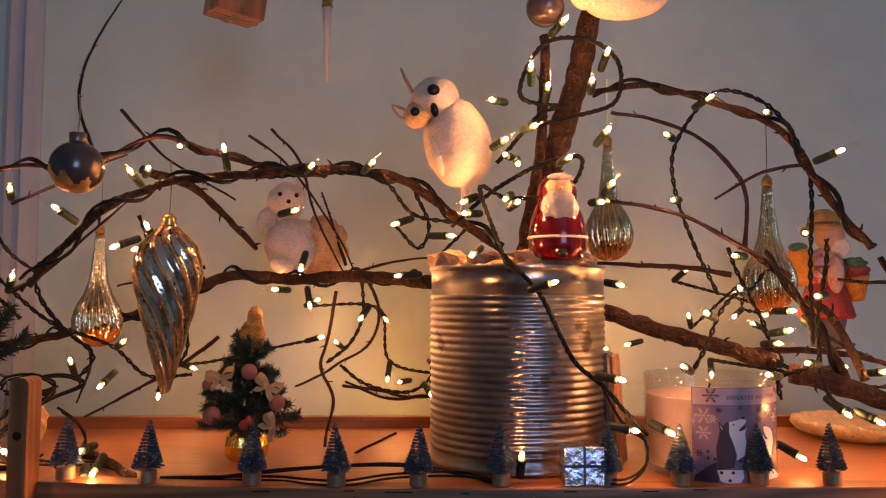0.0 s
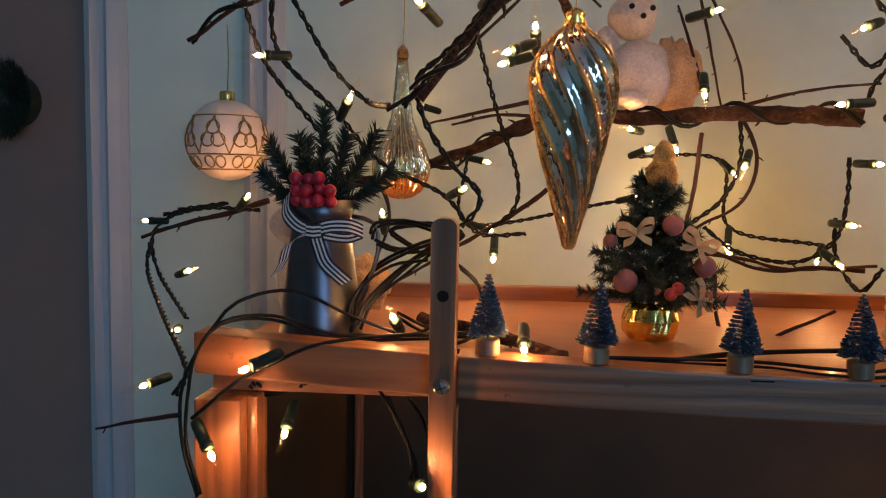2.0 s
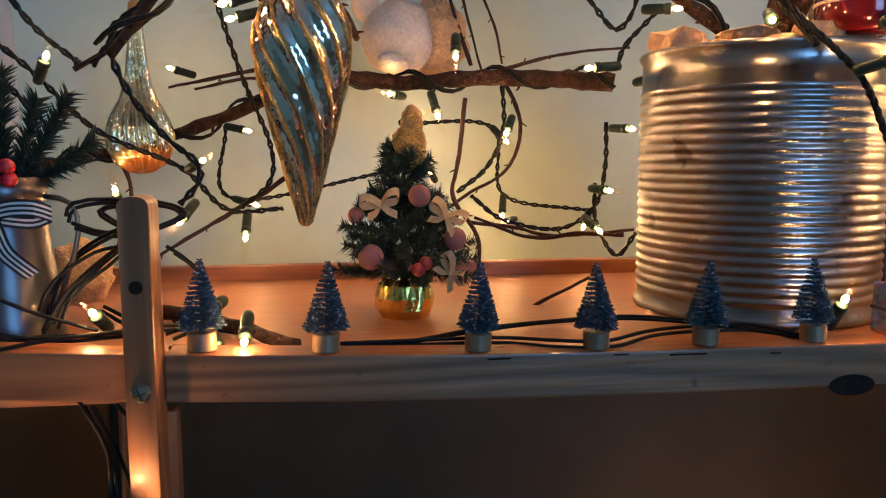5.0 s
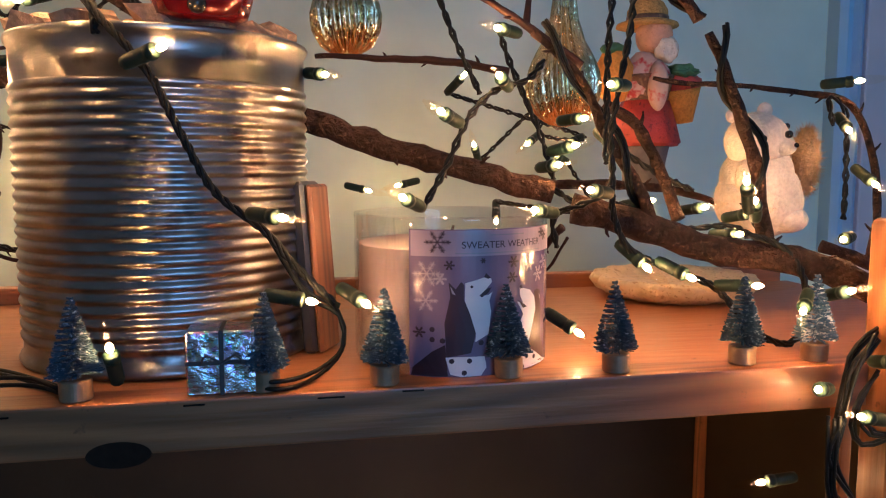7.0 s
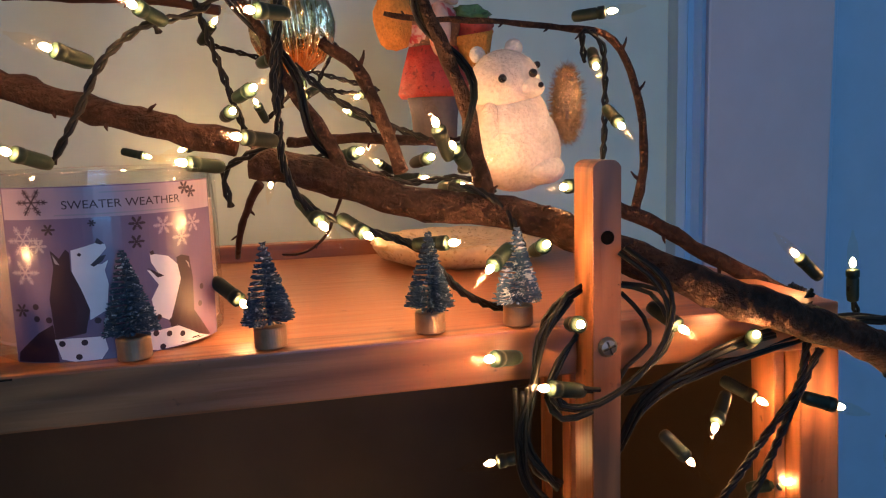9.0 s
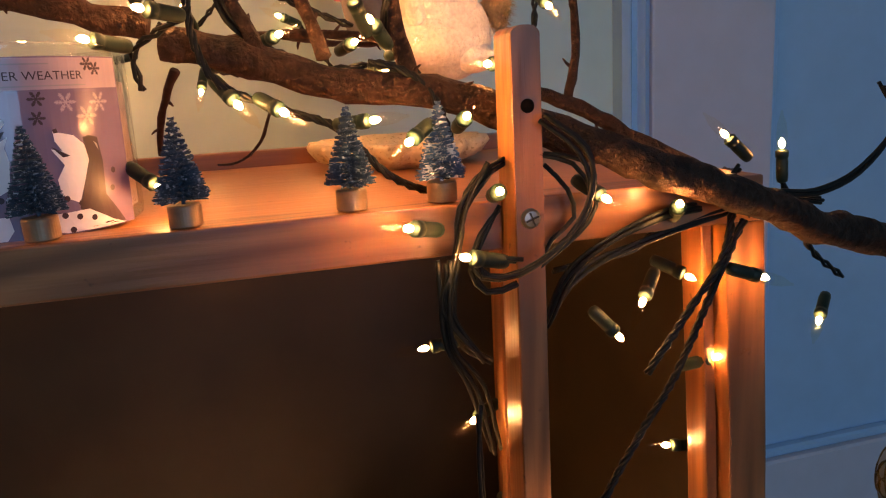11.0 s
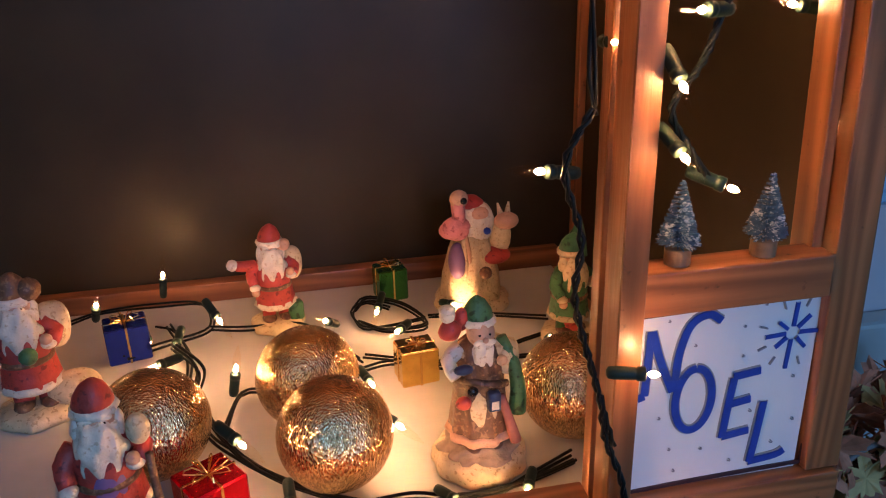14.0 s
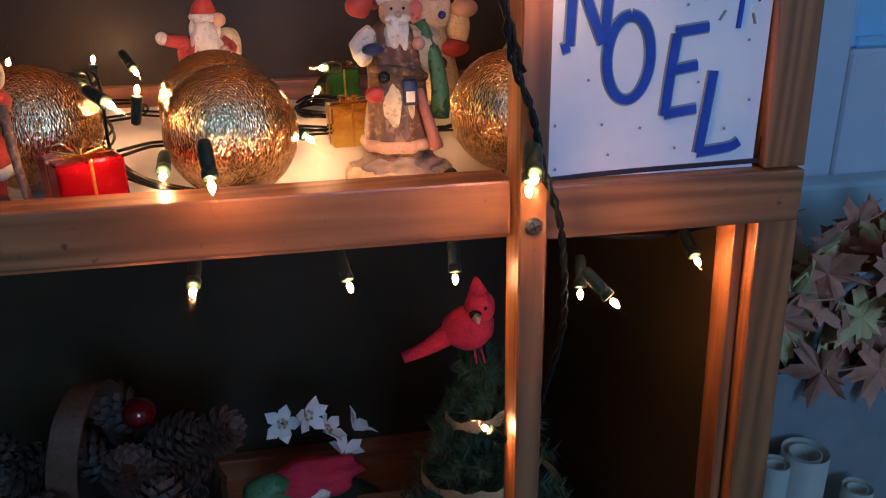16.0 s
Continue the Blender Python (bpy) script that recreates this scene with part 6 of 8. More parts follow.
for outline in ([(-86.1, 0.0468), (-82.0, 0.0507), (-79.3, 0.0511), (-81.1, 0.0482), (-84.6, 0.046)], [(-83.6, 0.0569), (-82.4, 0.0592), (-79.9, 0.0566), (-81.1, 0.0559)], [(-62.4, 0.043), (-57.7, 0.0401), (-54.7, 0.0381), (-57.9, 0.0376)], [(-91.2, 0.0519), (-90.2, 0.0529), (-89.2, 0.0519), (-90.2, 0.0509)], [(-60.8, 0.0505), (-59.0, 0.0510), (-58.6, 0.0490), (-60.4, 0.0488)]):
    part("muzzle_print", shape_on_jar(outline, 0.0549), ink_dark, lab)
for outline in ([(-101.6, 0.0525), (-98.6, 0.0475), (-100.6, 0.0482)], [(-42.5, 0.0440), (-40.6, 0.0425), (-40.2, 0.0395)]):
    part("ear_print", shape_on_jar(outline, 0.0548), ink_grey, lab)


def flake(a, zz, s, w=0.00025, r=0.0548):
    """A small six-armed snowflake on the jar."""
    out = []
    for k in range(3):
        g = k * math.pi / 3
        du, dz = s * math.cos(g) / 0.0543 * 57.3, s * math.sin(g)
        out.append(shape_on_jar([(a - du - w * 1000 * math.sin(g), zz - dz + w * math.cos(g)), (a - du + w * 1000 * math.sin(g), zz - dz - w * math.cos(g)), (a + du + w * 1000 * math.sin(g), zz + dz - w * math.cos(g)), (a + du - w * 1000 * math.sin(g), zz + dz + w * math.cos(g))], r))
    return out


def fern_flake(a, zz, s, ink, name):
    """A snowflake whose six arms carry small side twigs."""
    out = flake(a, zz, s, 0.0003)
    for k in range(6):
        g = k * math.pi / 3
        for q in (0.45, 0.75):
            out += flake(a + s * q * math.cos(g) / 0.0543 * 57.3, zz + s * q * math.sin(g), s * 0.2, 0.00022)
    part(name, join(*out), ink, lab)["kind"] = "stuff"


for a, zz, s in ((-108.3, 0.0762, 0.0068), (-40.0, 0.0795, 0.0034), (-36.0, 0.0775, 0.0034), (-102.1, 0.0637, 0.0028), (-65.3, 0.0645, 0.0036), (-66.1, 0.0559, 0.0034), (-118.2, 0.0268, 0.0034), (-84.0, 0.0660, 0.0016)):
    fern_flake(a, zz, s, ink_dark, "snowflake_print")
for a, zz, s in ((-114.0, 0.059, 0.0090), (-106.9, 0.0563, 0.0042), (-53.1, 0.0625, 0.0056), (-43.7, 0.0558, 0.0060), (-114.5, 0.0443, 0.0075), (-36.0, 0.0620, 0.0060)):
    fern_flake(a, zz, s * 0.85, label_top, "snowflake_print")
for a, zz in ((-111.1, 0.0285), (-111.1, 0.0229), (-105.6, 0.0223), (-98.4, 0.0189), (-92.3, 0.0179), (-85.0, 0.0209), (-100.8, 0.011), (-91.3, 0.011), (-94.1, 0.0044), (-62.9, 0.0228), (-58.9, 0.0185), (-52.5, 0.0157), (-60.8, 0.0109), (-54.4, 0.0095), (-47.4, 0.008), (-58.1, 0.0038), (-35.0, 0.0206), (-33.0, 0.0290)):
    part("bead_print", shape_on_jar([(a + 1.5 * math.cos(k * math.pi / 4), zz + 0.0015 * math.sin(k * math.pi / 4)) for k in range(8)], 0.0549), ink_dark, lab)


def lettering(text, size, m, mat, parent, bend=None, extrude=0.0):
    cu = bpy.data.curves.new("lettering", "FONT")
    cu.body, cu.size, cu.align_x, cu.extrude = text, size, "CENTER", extrude
    tmp = bpy.data.objects.new("tmp", cu)
    me = bpy.data.meshes.new_from_object(tmp)
    bpy.data.objects.remove(tmp)
    if bend:
        for v in me.vertices:
            a = radians(bend[0]) + v.co.x / bend[1]
            v.co = Vector((bend[1] * math.cos(a), bend[1] * math.sin(a), bend[2] + v.co.y))
    else:
        me.transform(m)
    me.materials.append(mat)
    ob = new("lettering", me)
    ob.parent = parent
    return ob


lettering("SWEATER WEATHER", 0.0054, None, ink_dark, lab, (-69.5, 0.0548, 0.0728))
part("print_bars", join(wrap(-99, -42, 0.0698, 0.0704, 0.0548), wrap(-80, -58, 0.0795, 0.0801, 0.0548)), ink_grey, lab)

jar.scale = (0.944, 0.944, 0.872)

# a small leaning slab beside the can
slab = empty("leaning_slab", (0.268, 0.702, SH1))
tagged(slab, "small dark metal plate with wooden edge leaning on the can", "plate")
part("plate", box_piece(-0.007, 0.001, -0.012, 0.012, 0, 0.094, 0.002), pewter, slab).matrix_basis = pose(0, 0, 0, 0, -4, -25)
part("wooden_edge", box_piece(0.0015, 0.005, -0.011, 0.014, 0, 0.092, 0.0015), wood_z, slab).matrix_basis = pose(0, 0, 0, 0, -4, -25)

# the pewter pitcher with greens
pit = empty("pitcher", (-0.264, 0.676, SH1))
tagged(pit, "dark pewter pitcher with fir sprigs, red berries and striped bow", "pitcher")
part("body", lathe([(0.0001, 0), (0.0265, 0.0), (0.0268, 0.002), (0.0255, 0.010), (0.0225, 0.040), (0.0195, 0.064), (0.0180, 0.074), (0.0195, 0.080), (0.0215, 0.090), (0.0205, 0.090), (0.0185, 0.080), (0.0001, 0.078)], 48), pewter, pit, smooth=True)
part("handle", tube([(0.020, -0.002, 0.080), (0.034, -0.004, 0.076), (0.037, -0.006, 0.060), (0.030, -0.006, 0.036), (0.024, -0.004, 0.022)], 0.0014, sides=8), steel, pit, smooth=True)
rng = random.Random(11)
for k, (dx, dy, dz, ln) in enumerate(((-0.5, 0.0, 0.55, 0.041), (0.0, 0.1, 1.0, 0.052), (0.55, 0.0, 0.75, 0.048), (-0.2, -0.3, 0.8, 0.037), (0.8, 0.1, 0.35, 0.039), (0.25, 0.3, 0.9, 0.041), (-0.75, 0.1, 0.3, 0.034), (-0.3, 0.4, 0.9, 0.039))):
    d = Vector((dx, dy, dz)).normalized()
    root = Vector((dx * 0.010, dy * 0.010, 0.084))

    def place(rng, root=root, d=d, ln=ln):
        s = rng.random()
        q = root + d * ln * s + Vector((0, 0, 0.01 * s * s))
        o = d.orthogonal().normalized()
        o = Matrix.Rotation(rng.uniform(0, 6.3), 3, d) @ o
        return q, d * 0.7 + o
    part("fir_sprig", join(needles(300, 0.0100, 0.0011, place, rng), tube([root, root + d * ln * 0.5, root + d * ln], 0.0009, sides=5)), dark_leaf, pit)
for i in range(11):
    part("berry", ball(0.0041, (0.0042 * (i % 4 - 1.5) * 1.6, -0.0190 - 0.002 * (i % 3), 0.090 + 0.0065 * (i // 4) - 0.001 * (i % 2)), sub=2), berry_red, pit, smooth=True)


def striped_ribbon(path, width, parent, turn):
    """A strip of ribbon along a path, with black and white stripes running along it."""
    pts = spline(path, 0.003)
    fr = frames_along(pts)
    across = Vector(turn).normalized()
    for j in range(7):
        vs, fs = [], []
        for q in pts:
            a, b = (j / 7 - 0.5) * width, ((j + 1) / 7 - 0.5) * width
            for off in (a, b):
                vs += [tuple(q + across * off), tuple(q + across * off + Vector((0, 0.0005, 0)))]
        for k in range(len(pts) - 1):
            i = 4 * k
            fs += [(i, i + 4, i + 6, i + 2), (i + 1, i + 3, i + 7, i + 5)]
        yield vs, fs, j


bow_black, bow_white = [], []
for path, turn in (
    ([(-0.019, -0.010, 0.092), (-0.017, -0.018, 0.082), (-0.008, -0.0225, 0.074), (0.001, -0.0235, 0.072)], (0.6, 0, 0.8)),
    ([(0.001, -0.0235, 0.072), (0.012, -0.027, 0.075), (0.024, -0.028, 0.075), (0.031, -0.025, 0.072)], (0, 0, 1)),
    ([(0.031, -0.025, 0.072), (0.022, -0.024, 0.069), (0.010, -0.024, 0.070), (0.001, -0.0240, 0.072)], (0, 0, 1)),
    ([(0.002, -0.0245, 0.071), (0.005, -0.0255, 0.062), (0.009, -0.0265, 0.053), (0.017, -0.0280, 0.046), (0.022, -0.0280, 0.042)], (0.85, 0, 0.5)),
    ([(0.000, -0.0245, 0.071), (-0.008, -0.0255, 0.068), (-0.014, -0.0265, 0.062), (-0.016, -0.0265, 0.054), (-0.021, -0.0265, 0.046)], (0.75, 0, 0.55)),
    ([(-0.003, -0.0262, 0.072), (0.0015, -0.0270, 0.0715), (0.006, -0.0262, 0.072)], (0, 0, 1)),
):
    for vs, fs, j in striped_ribbon(path, 0.0085, pit, turn):
        (bow_white if j % 2 else bow_black).append((vs, fs))
part("bow", join(*bow_black), black_thread, pit, "black and white striped ribbon bow")
part("bow_stripes", join(*bow_white), white_thread, pit)

# the little decorated fir
fir = empty("miniature_fir", (-0.051, 0.728, SH1))
fir.scale = (0.89, 0.89, 0.91)
tagged(fir, "little artificial fir with gold foil pot, pink balls and bows", "miniature tree")
prof = [(0.0001, 0), (0.017, 0.0), (0.0205, 0.006), (0.021, 0.014), (0.0185, 0.023), (0.014, 0.027), (0.0001, 0.026)]
v, f = lathe(prof, 40)
v = [(x * (1 + 0.10 * noise.noise(Vector((x, y, zz)) * 160)), y * (1 + 0.10 * noise.noise(Vector((x, y, zz)) * 160)), zz) for x, y, zz in v]
part("foil_pot", (v, f), gold_foil, fir, "crumpled gold foil pot wrap")
rng = random.Random(21)
tips = []
for lv in range(10):
    zz, rad = 0.030 + lv * 0.0086, 0.052 * (1 - lv / 11.4) ** 0.9
    for k in range(9 - lv // 2):
        a = 2 * math.pi * (k + 0.5 * (lv % 2)) / (9 - lv // 2) + rng.uniform(-0.2, 0.2)
        tips.append((Vector((0, 0, zz)), Vector((math.cos(a) * rad, math.sin(a) * rad, rng.uniform(-0.004, 0.012) + 0.004)) * rng.uniform(0.8, 1.12)))


def fir_place(rng):
    root, d = tips[rng.randrange(len(tips))]
    s = rng.uniform(0.15, 1.0)
    o = d.orthogonal().normalized()
    o = Matrix.Rotation(rng.uniform(0, 6.3), 3, d.normalized()) @ o
    return root + d * s, d.normalized() * 0.6 + o


part("foliage", join(needles(13000, 0.0085, 0.00060, fir_place, rng), tube([(0, 0, 0.02), (0, 0, 0.07), (0, 0, 0.125)], 0.003, 0.001)), leaf_green, fir)
part("glitter_cone", join(ball(0.0125, (0.004, 0, 0.118), (0.95, 0.95, 1.3), 4, 0.2, 260), ball(0.0085, (0.006, 0, 0.133), (0.9, 0.9, 1.5), 3, 0.2, 300)), glitter, fir, "gold glitter cone on the top", True)
for x, y, zz, r in ((-0.025, -0.036, 0.046, 0.0085), (0.008, -0.030, 0.085, 0.0075), (0.033, -0.024, 0.056, 0.0078), (-0.034, -0.018, 0.072, 0.0055)):
    part("pink_ball", ball(r, (x, y, zz), sub=3), dusty_pink, fir, "dusty pink ball", True)
for x, y, zz in ((0.006, -0.041, 0.038), (0.011, -0.040, 0.042)):
    part("red_berry", ball(0.0046, (x, y, zz), sub=2), red_matt, fir, "red berry", True)


def loop_bow(at, size, rot, name, parent, mat):
    pieces = []
    for path in ([(0, 0, 0), (-0.5, -0.1, 0.45), (-1.0, 0, 0.5), (-0.9, 0.1, 0.1), (0, 0, 0)], [(0, 0, 0), (0.5, -0.1, 0.45), (1.0, 0, 0.4), (0.85, 0.1, 0.0), (0, 0, 0)], [(0, 0, 0), (0.3, -0.1, -0.4), (0.7, 0, -0.7)], [(0, 0, 0), (-0.3, -0.1, -0.35), (-0.8, 0, -0.5)]):
        pts = spline([Vector(q) * size for q in path], 0.002)
        vs, fs = [], []
        for q in pts:
            for off in (-0.22, 0.22):
                o = Vector((0.25, 0.5, 0.8)).normalized() * off * size
                vs += [tuple(q + o), tuple(q + o + Vector((0, 0.0005, 0)))]
        for k in range(len(pts) - 1):
            i = 4 * k
            fs += [(i, i + 4, i + 6, i + 2), (i + 1, i + 3, i + 7, i + 5), (i, i + 1, i + 5, i + 4), (i + 2, i + 6, i + 7, i + 3)]
        pieces.append((vs, fs))
    return part(name, moved(join(*pieces), Matrix.Translation(at) @ pose(0, 0, 0, 0, rot, 0)), mat, parent, "sheer gold ribbon bow")


loop_bow((-0.018, -0.034, 0.080), 0.013, -12, "ribbon_bow", fir, ribbon_gold)
loop_bow((0.026, -0.034, 0.072), 0.013, 25, "ribbon_bow", fir, ribbon_gold)
loop_bow((0.030, -0.030, 0.034), 0.013, 50, "ribbon_bow", fir, ribbon_gold)

# the harvest figure and the scalloped dish behind the branches
figure("harvest_figurine", [
    (lathe([(0.0001, 0), (0.020, 0), (0.021, 0.02), (0.026, 0.045), (0.0001, 0.05)], 20), grey_cloth),
    (lathe([(0.030, 0.036), (0.033, 0.040), (0.028, 0.060), (0.022, 0.080), (0.0001, 0.084)], 24, 8, 0.06), red_matt),
    (ball(0.026, (0, 0, 0.098), (1.0, 0.85, 1.15), 3, 0.1, 60), plaid), (ball(0.012, (-0.004, -0.024, 0.092), (0.8, 0.9, 2.0), 3, 0.1, 60), plaid), (ball(0.022, (-0.034, 0.004, 0.104), (0.8, 0.8, 1.2), 3, 0.2, 90), orange_knit),
    (ball(0.010, (-0.040, 0, 0.128), (1.4, 1, 0.6), 2, 0.2, 90), green_resin), (ball(0.018, (0.004, -0.006, 0.142), (1, 0.95, 1.05), 3, 0.1, 100), skin_resin), (ball(0.011, (0.010, -0.018, 0.128), (1.2, 0.8, 1.1), 3, 0.3, 160), white_resin),
    (lathe([(0.0001, 0.150), (0.030, 0.151), (0.029, 0.154), (0.020, 0.157), (0.0195, 0.166), (0.015, 0.174), (0.008, 0.178), (0.0001, 0.179)], 24), straw), (lathe([(0.0200, 0.156), (0.0206, 0.158), (0.0200, 0.161)], 24), brown_resin),
    (lathe([(0.006, 0.070), (0.020, 0.074), (0.026, 0.100), (0.028, 0.104), (0.0001, 0.100)], 18), brown_resin), (ball(0.018, (0.036, -0.010, 0.098), (1.0, 0.9, 0.7), 3, 0.4, 160), red_matt), (ball(0.014, (0.030, -0.016, 0.108), (1.2, 0.9, 0.5), 3, 0.5, 160), green_resin),
    (tube([(0.034, -0.010, 0.092), (0.040, -0.008, 0.060)], 0.020, 0.010, sides=14), orange_knit)],
    pose(0.540, 0.875, 1.2360, 0, 0, 12) @ Matrix.Scale(0.84, 4), "harvest figurine in straw hat, plaid shirt and red trousers", "figurine")
bag("scalloped_dish", lathe([(0.0001, 0.001), (0.040, 0.0), (0.056, 0.006), (0.062, 0.014), (0.060, 0.018), (0.048, 0.012), (0.0001, 0.010)], 96, 16, 0.05), cream_resin, pose(0.545, 0.828, SH1, 0, 0, 6), "shallow cream scalloped dish on the wooden shelf", "dish")
figure("red_fabric_bow", [(ball(0.006, (-0.005, 0, 0), (1.3, 0.6, 0.8), 3, 0.3, 120), felt_red), (ball(0.006, (0.006, 0, -0.003), (1.3, 0.6, 0.9), 3, 0.3, 120), felt_red)], pose(0.549, 0.700, 1.194) @ Matrix.Scale(0.6, 4), "small red fabric bow on the branch", "bow")
wr = empty("wall_wreath", (-0.700, WALL - 0.02, 1.335))
tagged(wr, "dark glittery round wreath on the brown wall", "wreath")
rng = random.Random(8)
part("bristles", needles(2500, 0.012, 0.0006, lambda r: ((lambda a, b: (Vector((0.028 * math.cos(a) * b, 0, 0.040 * math.sin(a) * b)), Vector((math.cos(a), -0.8, math.sin(a)))))(r.uniform(0, 6.3), r.random() ** 0.5)), rng), dark_leaf, wr)
part("backing", moved(lathe([(0.0001, 0), (0.03, 0), (0.03, 0.02), (0.0001, 0.02)], 24), pose(0, 0.019, 0, 90, 0, 0)), dark_leaf, wr)

# ---- the middle shelf ----
glitter_ball = material("gold_crackle_glass", (0.66, 0.46, 0.24), 0.25, 1.0, scale=300, vary=0.15)
gn, gl = glitter_ball.node_tree.nodes, glitter_ball.node_tree.links
gp = gn["Principled BSDF"]
cell, gco, gb, gm, gx = gn.new("ShaderNodeTexVoronoi"), gn.new("ShaderNodeTexCoord"), gn.new("ShaderNodeBump"), gn.new("ShaderNodeMapRange"), gn.new("ShaderNodeMix")
cell.inputs["Scale"].default_value = 900
stretch = gn.new("ShaderNodeMapping")
stretch.inputs["Scale"].default_value = (1, 1, 0.38)
gb.inputs["Strength"].default_value, gb.inputs["Distance"].default_value = 0.58, 0.0010
gm.inputs["From Min"].default_value, gm.inputs["From Max"].default_value, gm.inputs["To Min"].default_value, gm.inputs["To Max"].default_value = 0.1, 0.9, 0.6, 1.4
gx.data_type, gx.blend_type = "RGBA", "MULTIPLY"
gx.inputs["Factor"].default_value = 1
gl.new(gp.inputs["Base Color"].links[0].from_socket, gx.inputs["A"]), gl.new(gm.outputs[0], gx.inputs["B"]), gl.new(gx.outputs["Result"], gp.inputs["Base Color"])
gl.new(gco.outputs["Object"], stretch.inputs["Vector"]), gl.new(stretch.outputs[0], cell.inputs["Vector"]), gl.new(cell.outputs["Distance"], gb.inputs["Height"]), gl.new(gb.outputs[0], gp.inputs["Normal"])
gl.new(cell.outputs["Color"], gm.inputs["Value"])
for (x, y), turn in zip(((0.404, 0.697), (0.390, 0.770), (0.290, 0.735), (0.567, 0.715)), (10, 70, 200, 140)):
    bb = empty("crackle_ball", (x, y, SH2))
    bb.matrix_world = pose(x, y, SH2, 0, 0, turn)
    tagged(bb, "large gold crackle-glitter ball lying on the white shelf", "ball", "gold balls")
    part("body", ball(0.0365, (0, 0, 0.0365), sub=5), glitter_ball, bb, smooth=True)
    part("cap", moved(lathe([(0.005, 0.035), (0.006, 0.036), (0.006, 0.041), (0.001, 0.042)], 14), pose(0, 0, 0.0365, -82, 0, -turn)), brass, bb, "gold cap")


def present(x, y, turn, w, d, h, mat, words, size):
    g = empty("gift_box")
    g.matrix_world = pose(x, y, SH2, 0, 0, turn)
    tagged(g, words, "gift box", "small gift boxes")
    part("body", box_piece(-w / 2, w / 2, -d / 2, d / 2, 0, h, 0.0012), mat, g)
    part("ribbon", join(box_piece(-0.0009, 0.0009, -d / 2 - 0.0004, d / 2 + 0.0004, 0, h + 0.0004, 0.0002), box_piece(-w / 2 - 0.0004, w / 2 + 0.0004, -0.0009, 0.0009, 0, h + 0.0004, 0.0002)), brass, g, "gold cord ribbon")
    loops = []
    for k in range(7):
        a = k * 0.9
        loops.append(tube([(0, 0, h), (size * math.cos(a) * 0.6, size * math.sin(a) * 0.6, h + size * 0.5), (size * math.cos(a), size * math.sin(a), h + size * 0.25), (0, 0, h)], 0.0005, sides=4))
    part("bow", join(*loops), brass, g, "gold cord bow")


present(0.328, 0.680, 32, 0.034, 0.032, 0.032, red_foil, "red foil gift box with gold cord", 0.014)
present(0.474, 0.810, 8, 0.030, 0.026, 0.030, gold_foil, "shiny gold foil gift box with gold cord", 0.008)
present(0.475, 0.965, 10, 0.028, 0.026, 0.032, green_foil, "dark green foil gift box with gold cord", 0.011)
present(0.243, 0.905, 14, 0.034, 0.030, 0.032, blue_foil, "royal blue foil gift box with gold cord", 0.012)


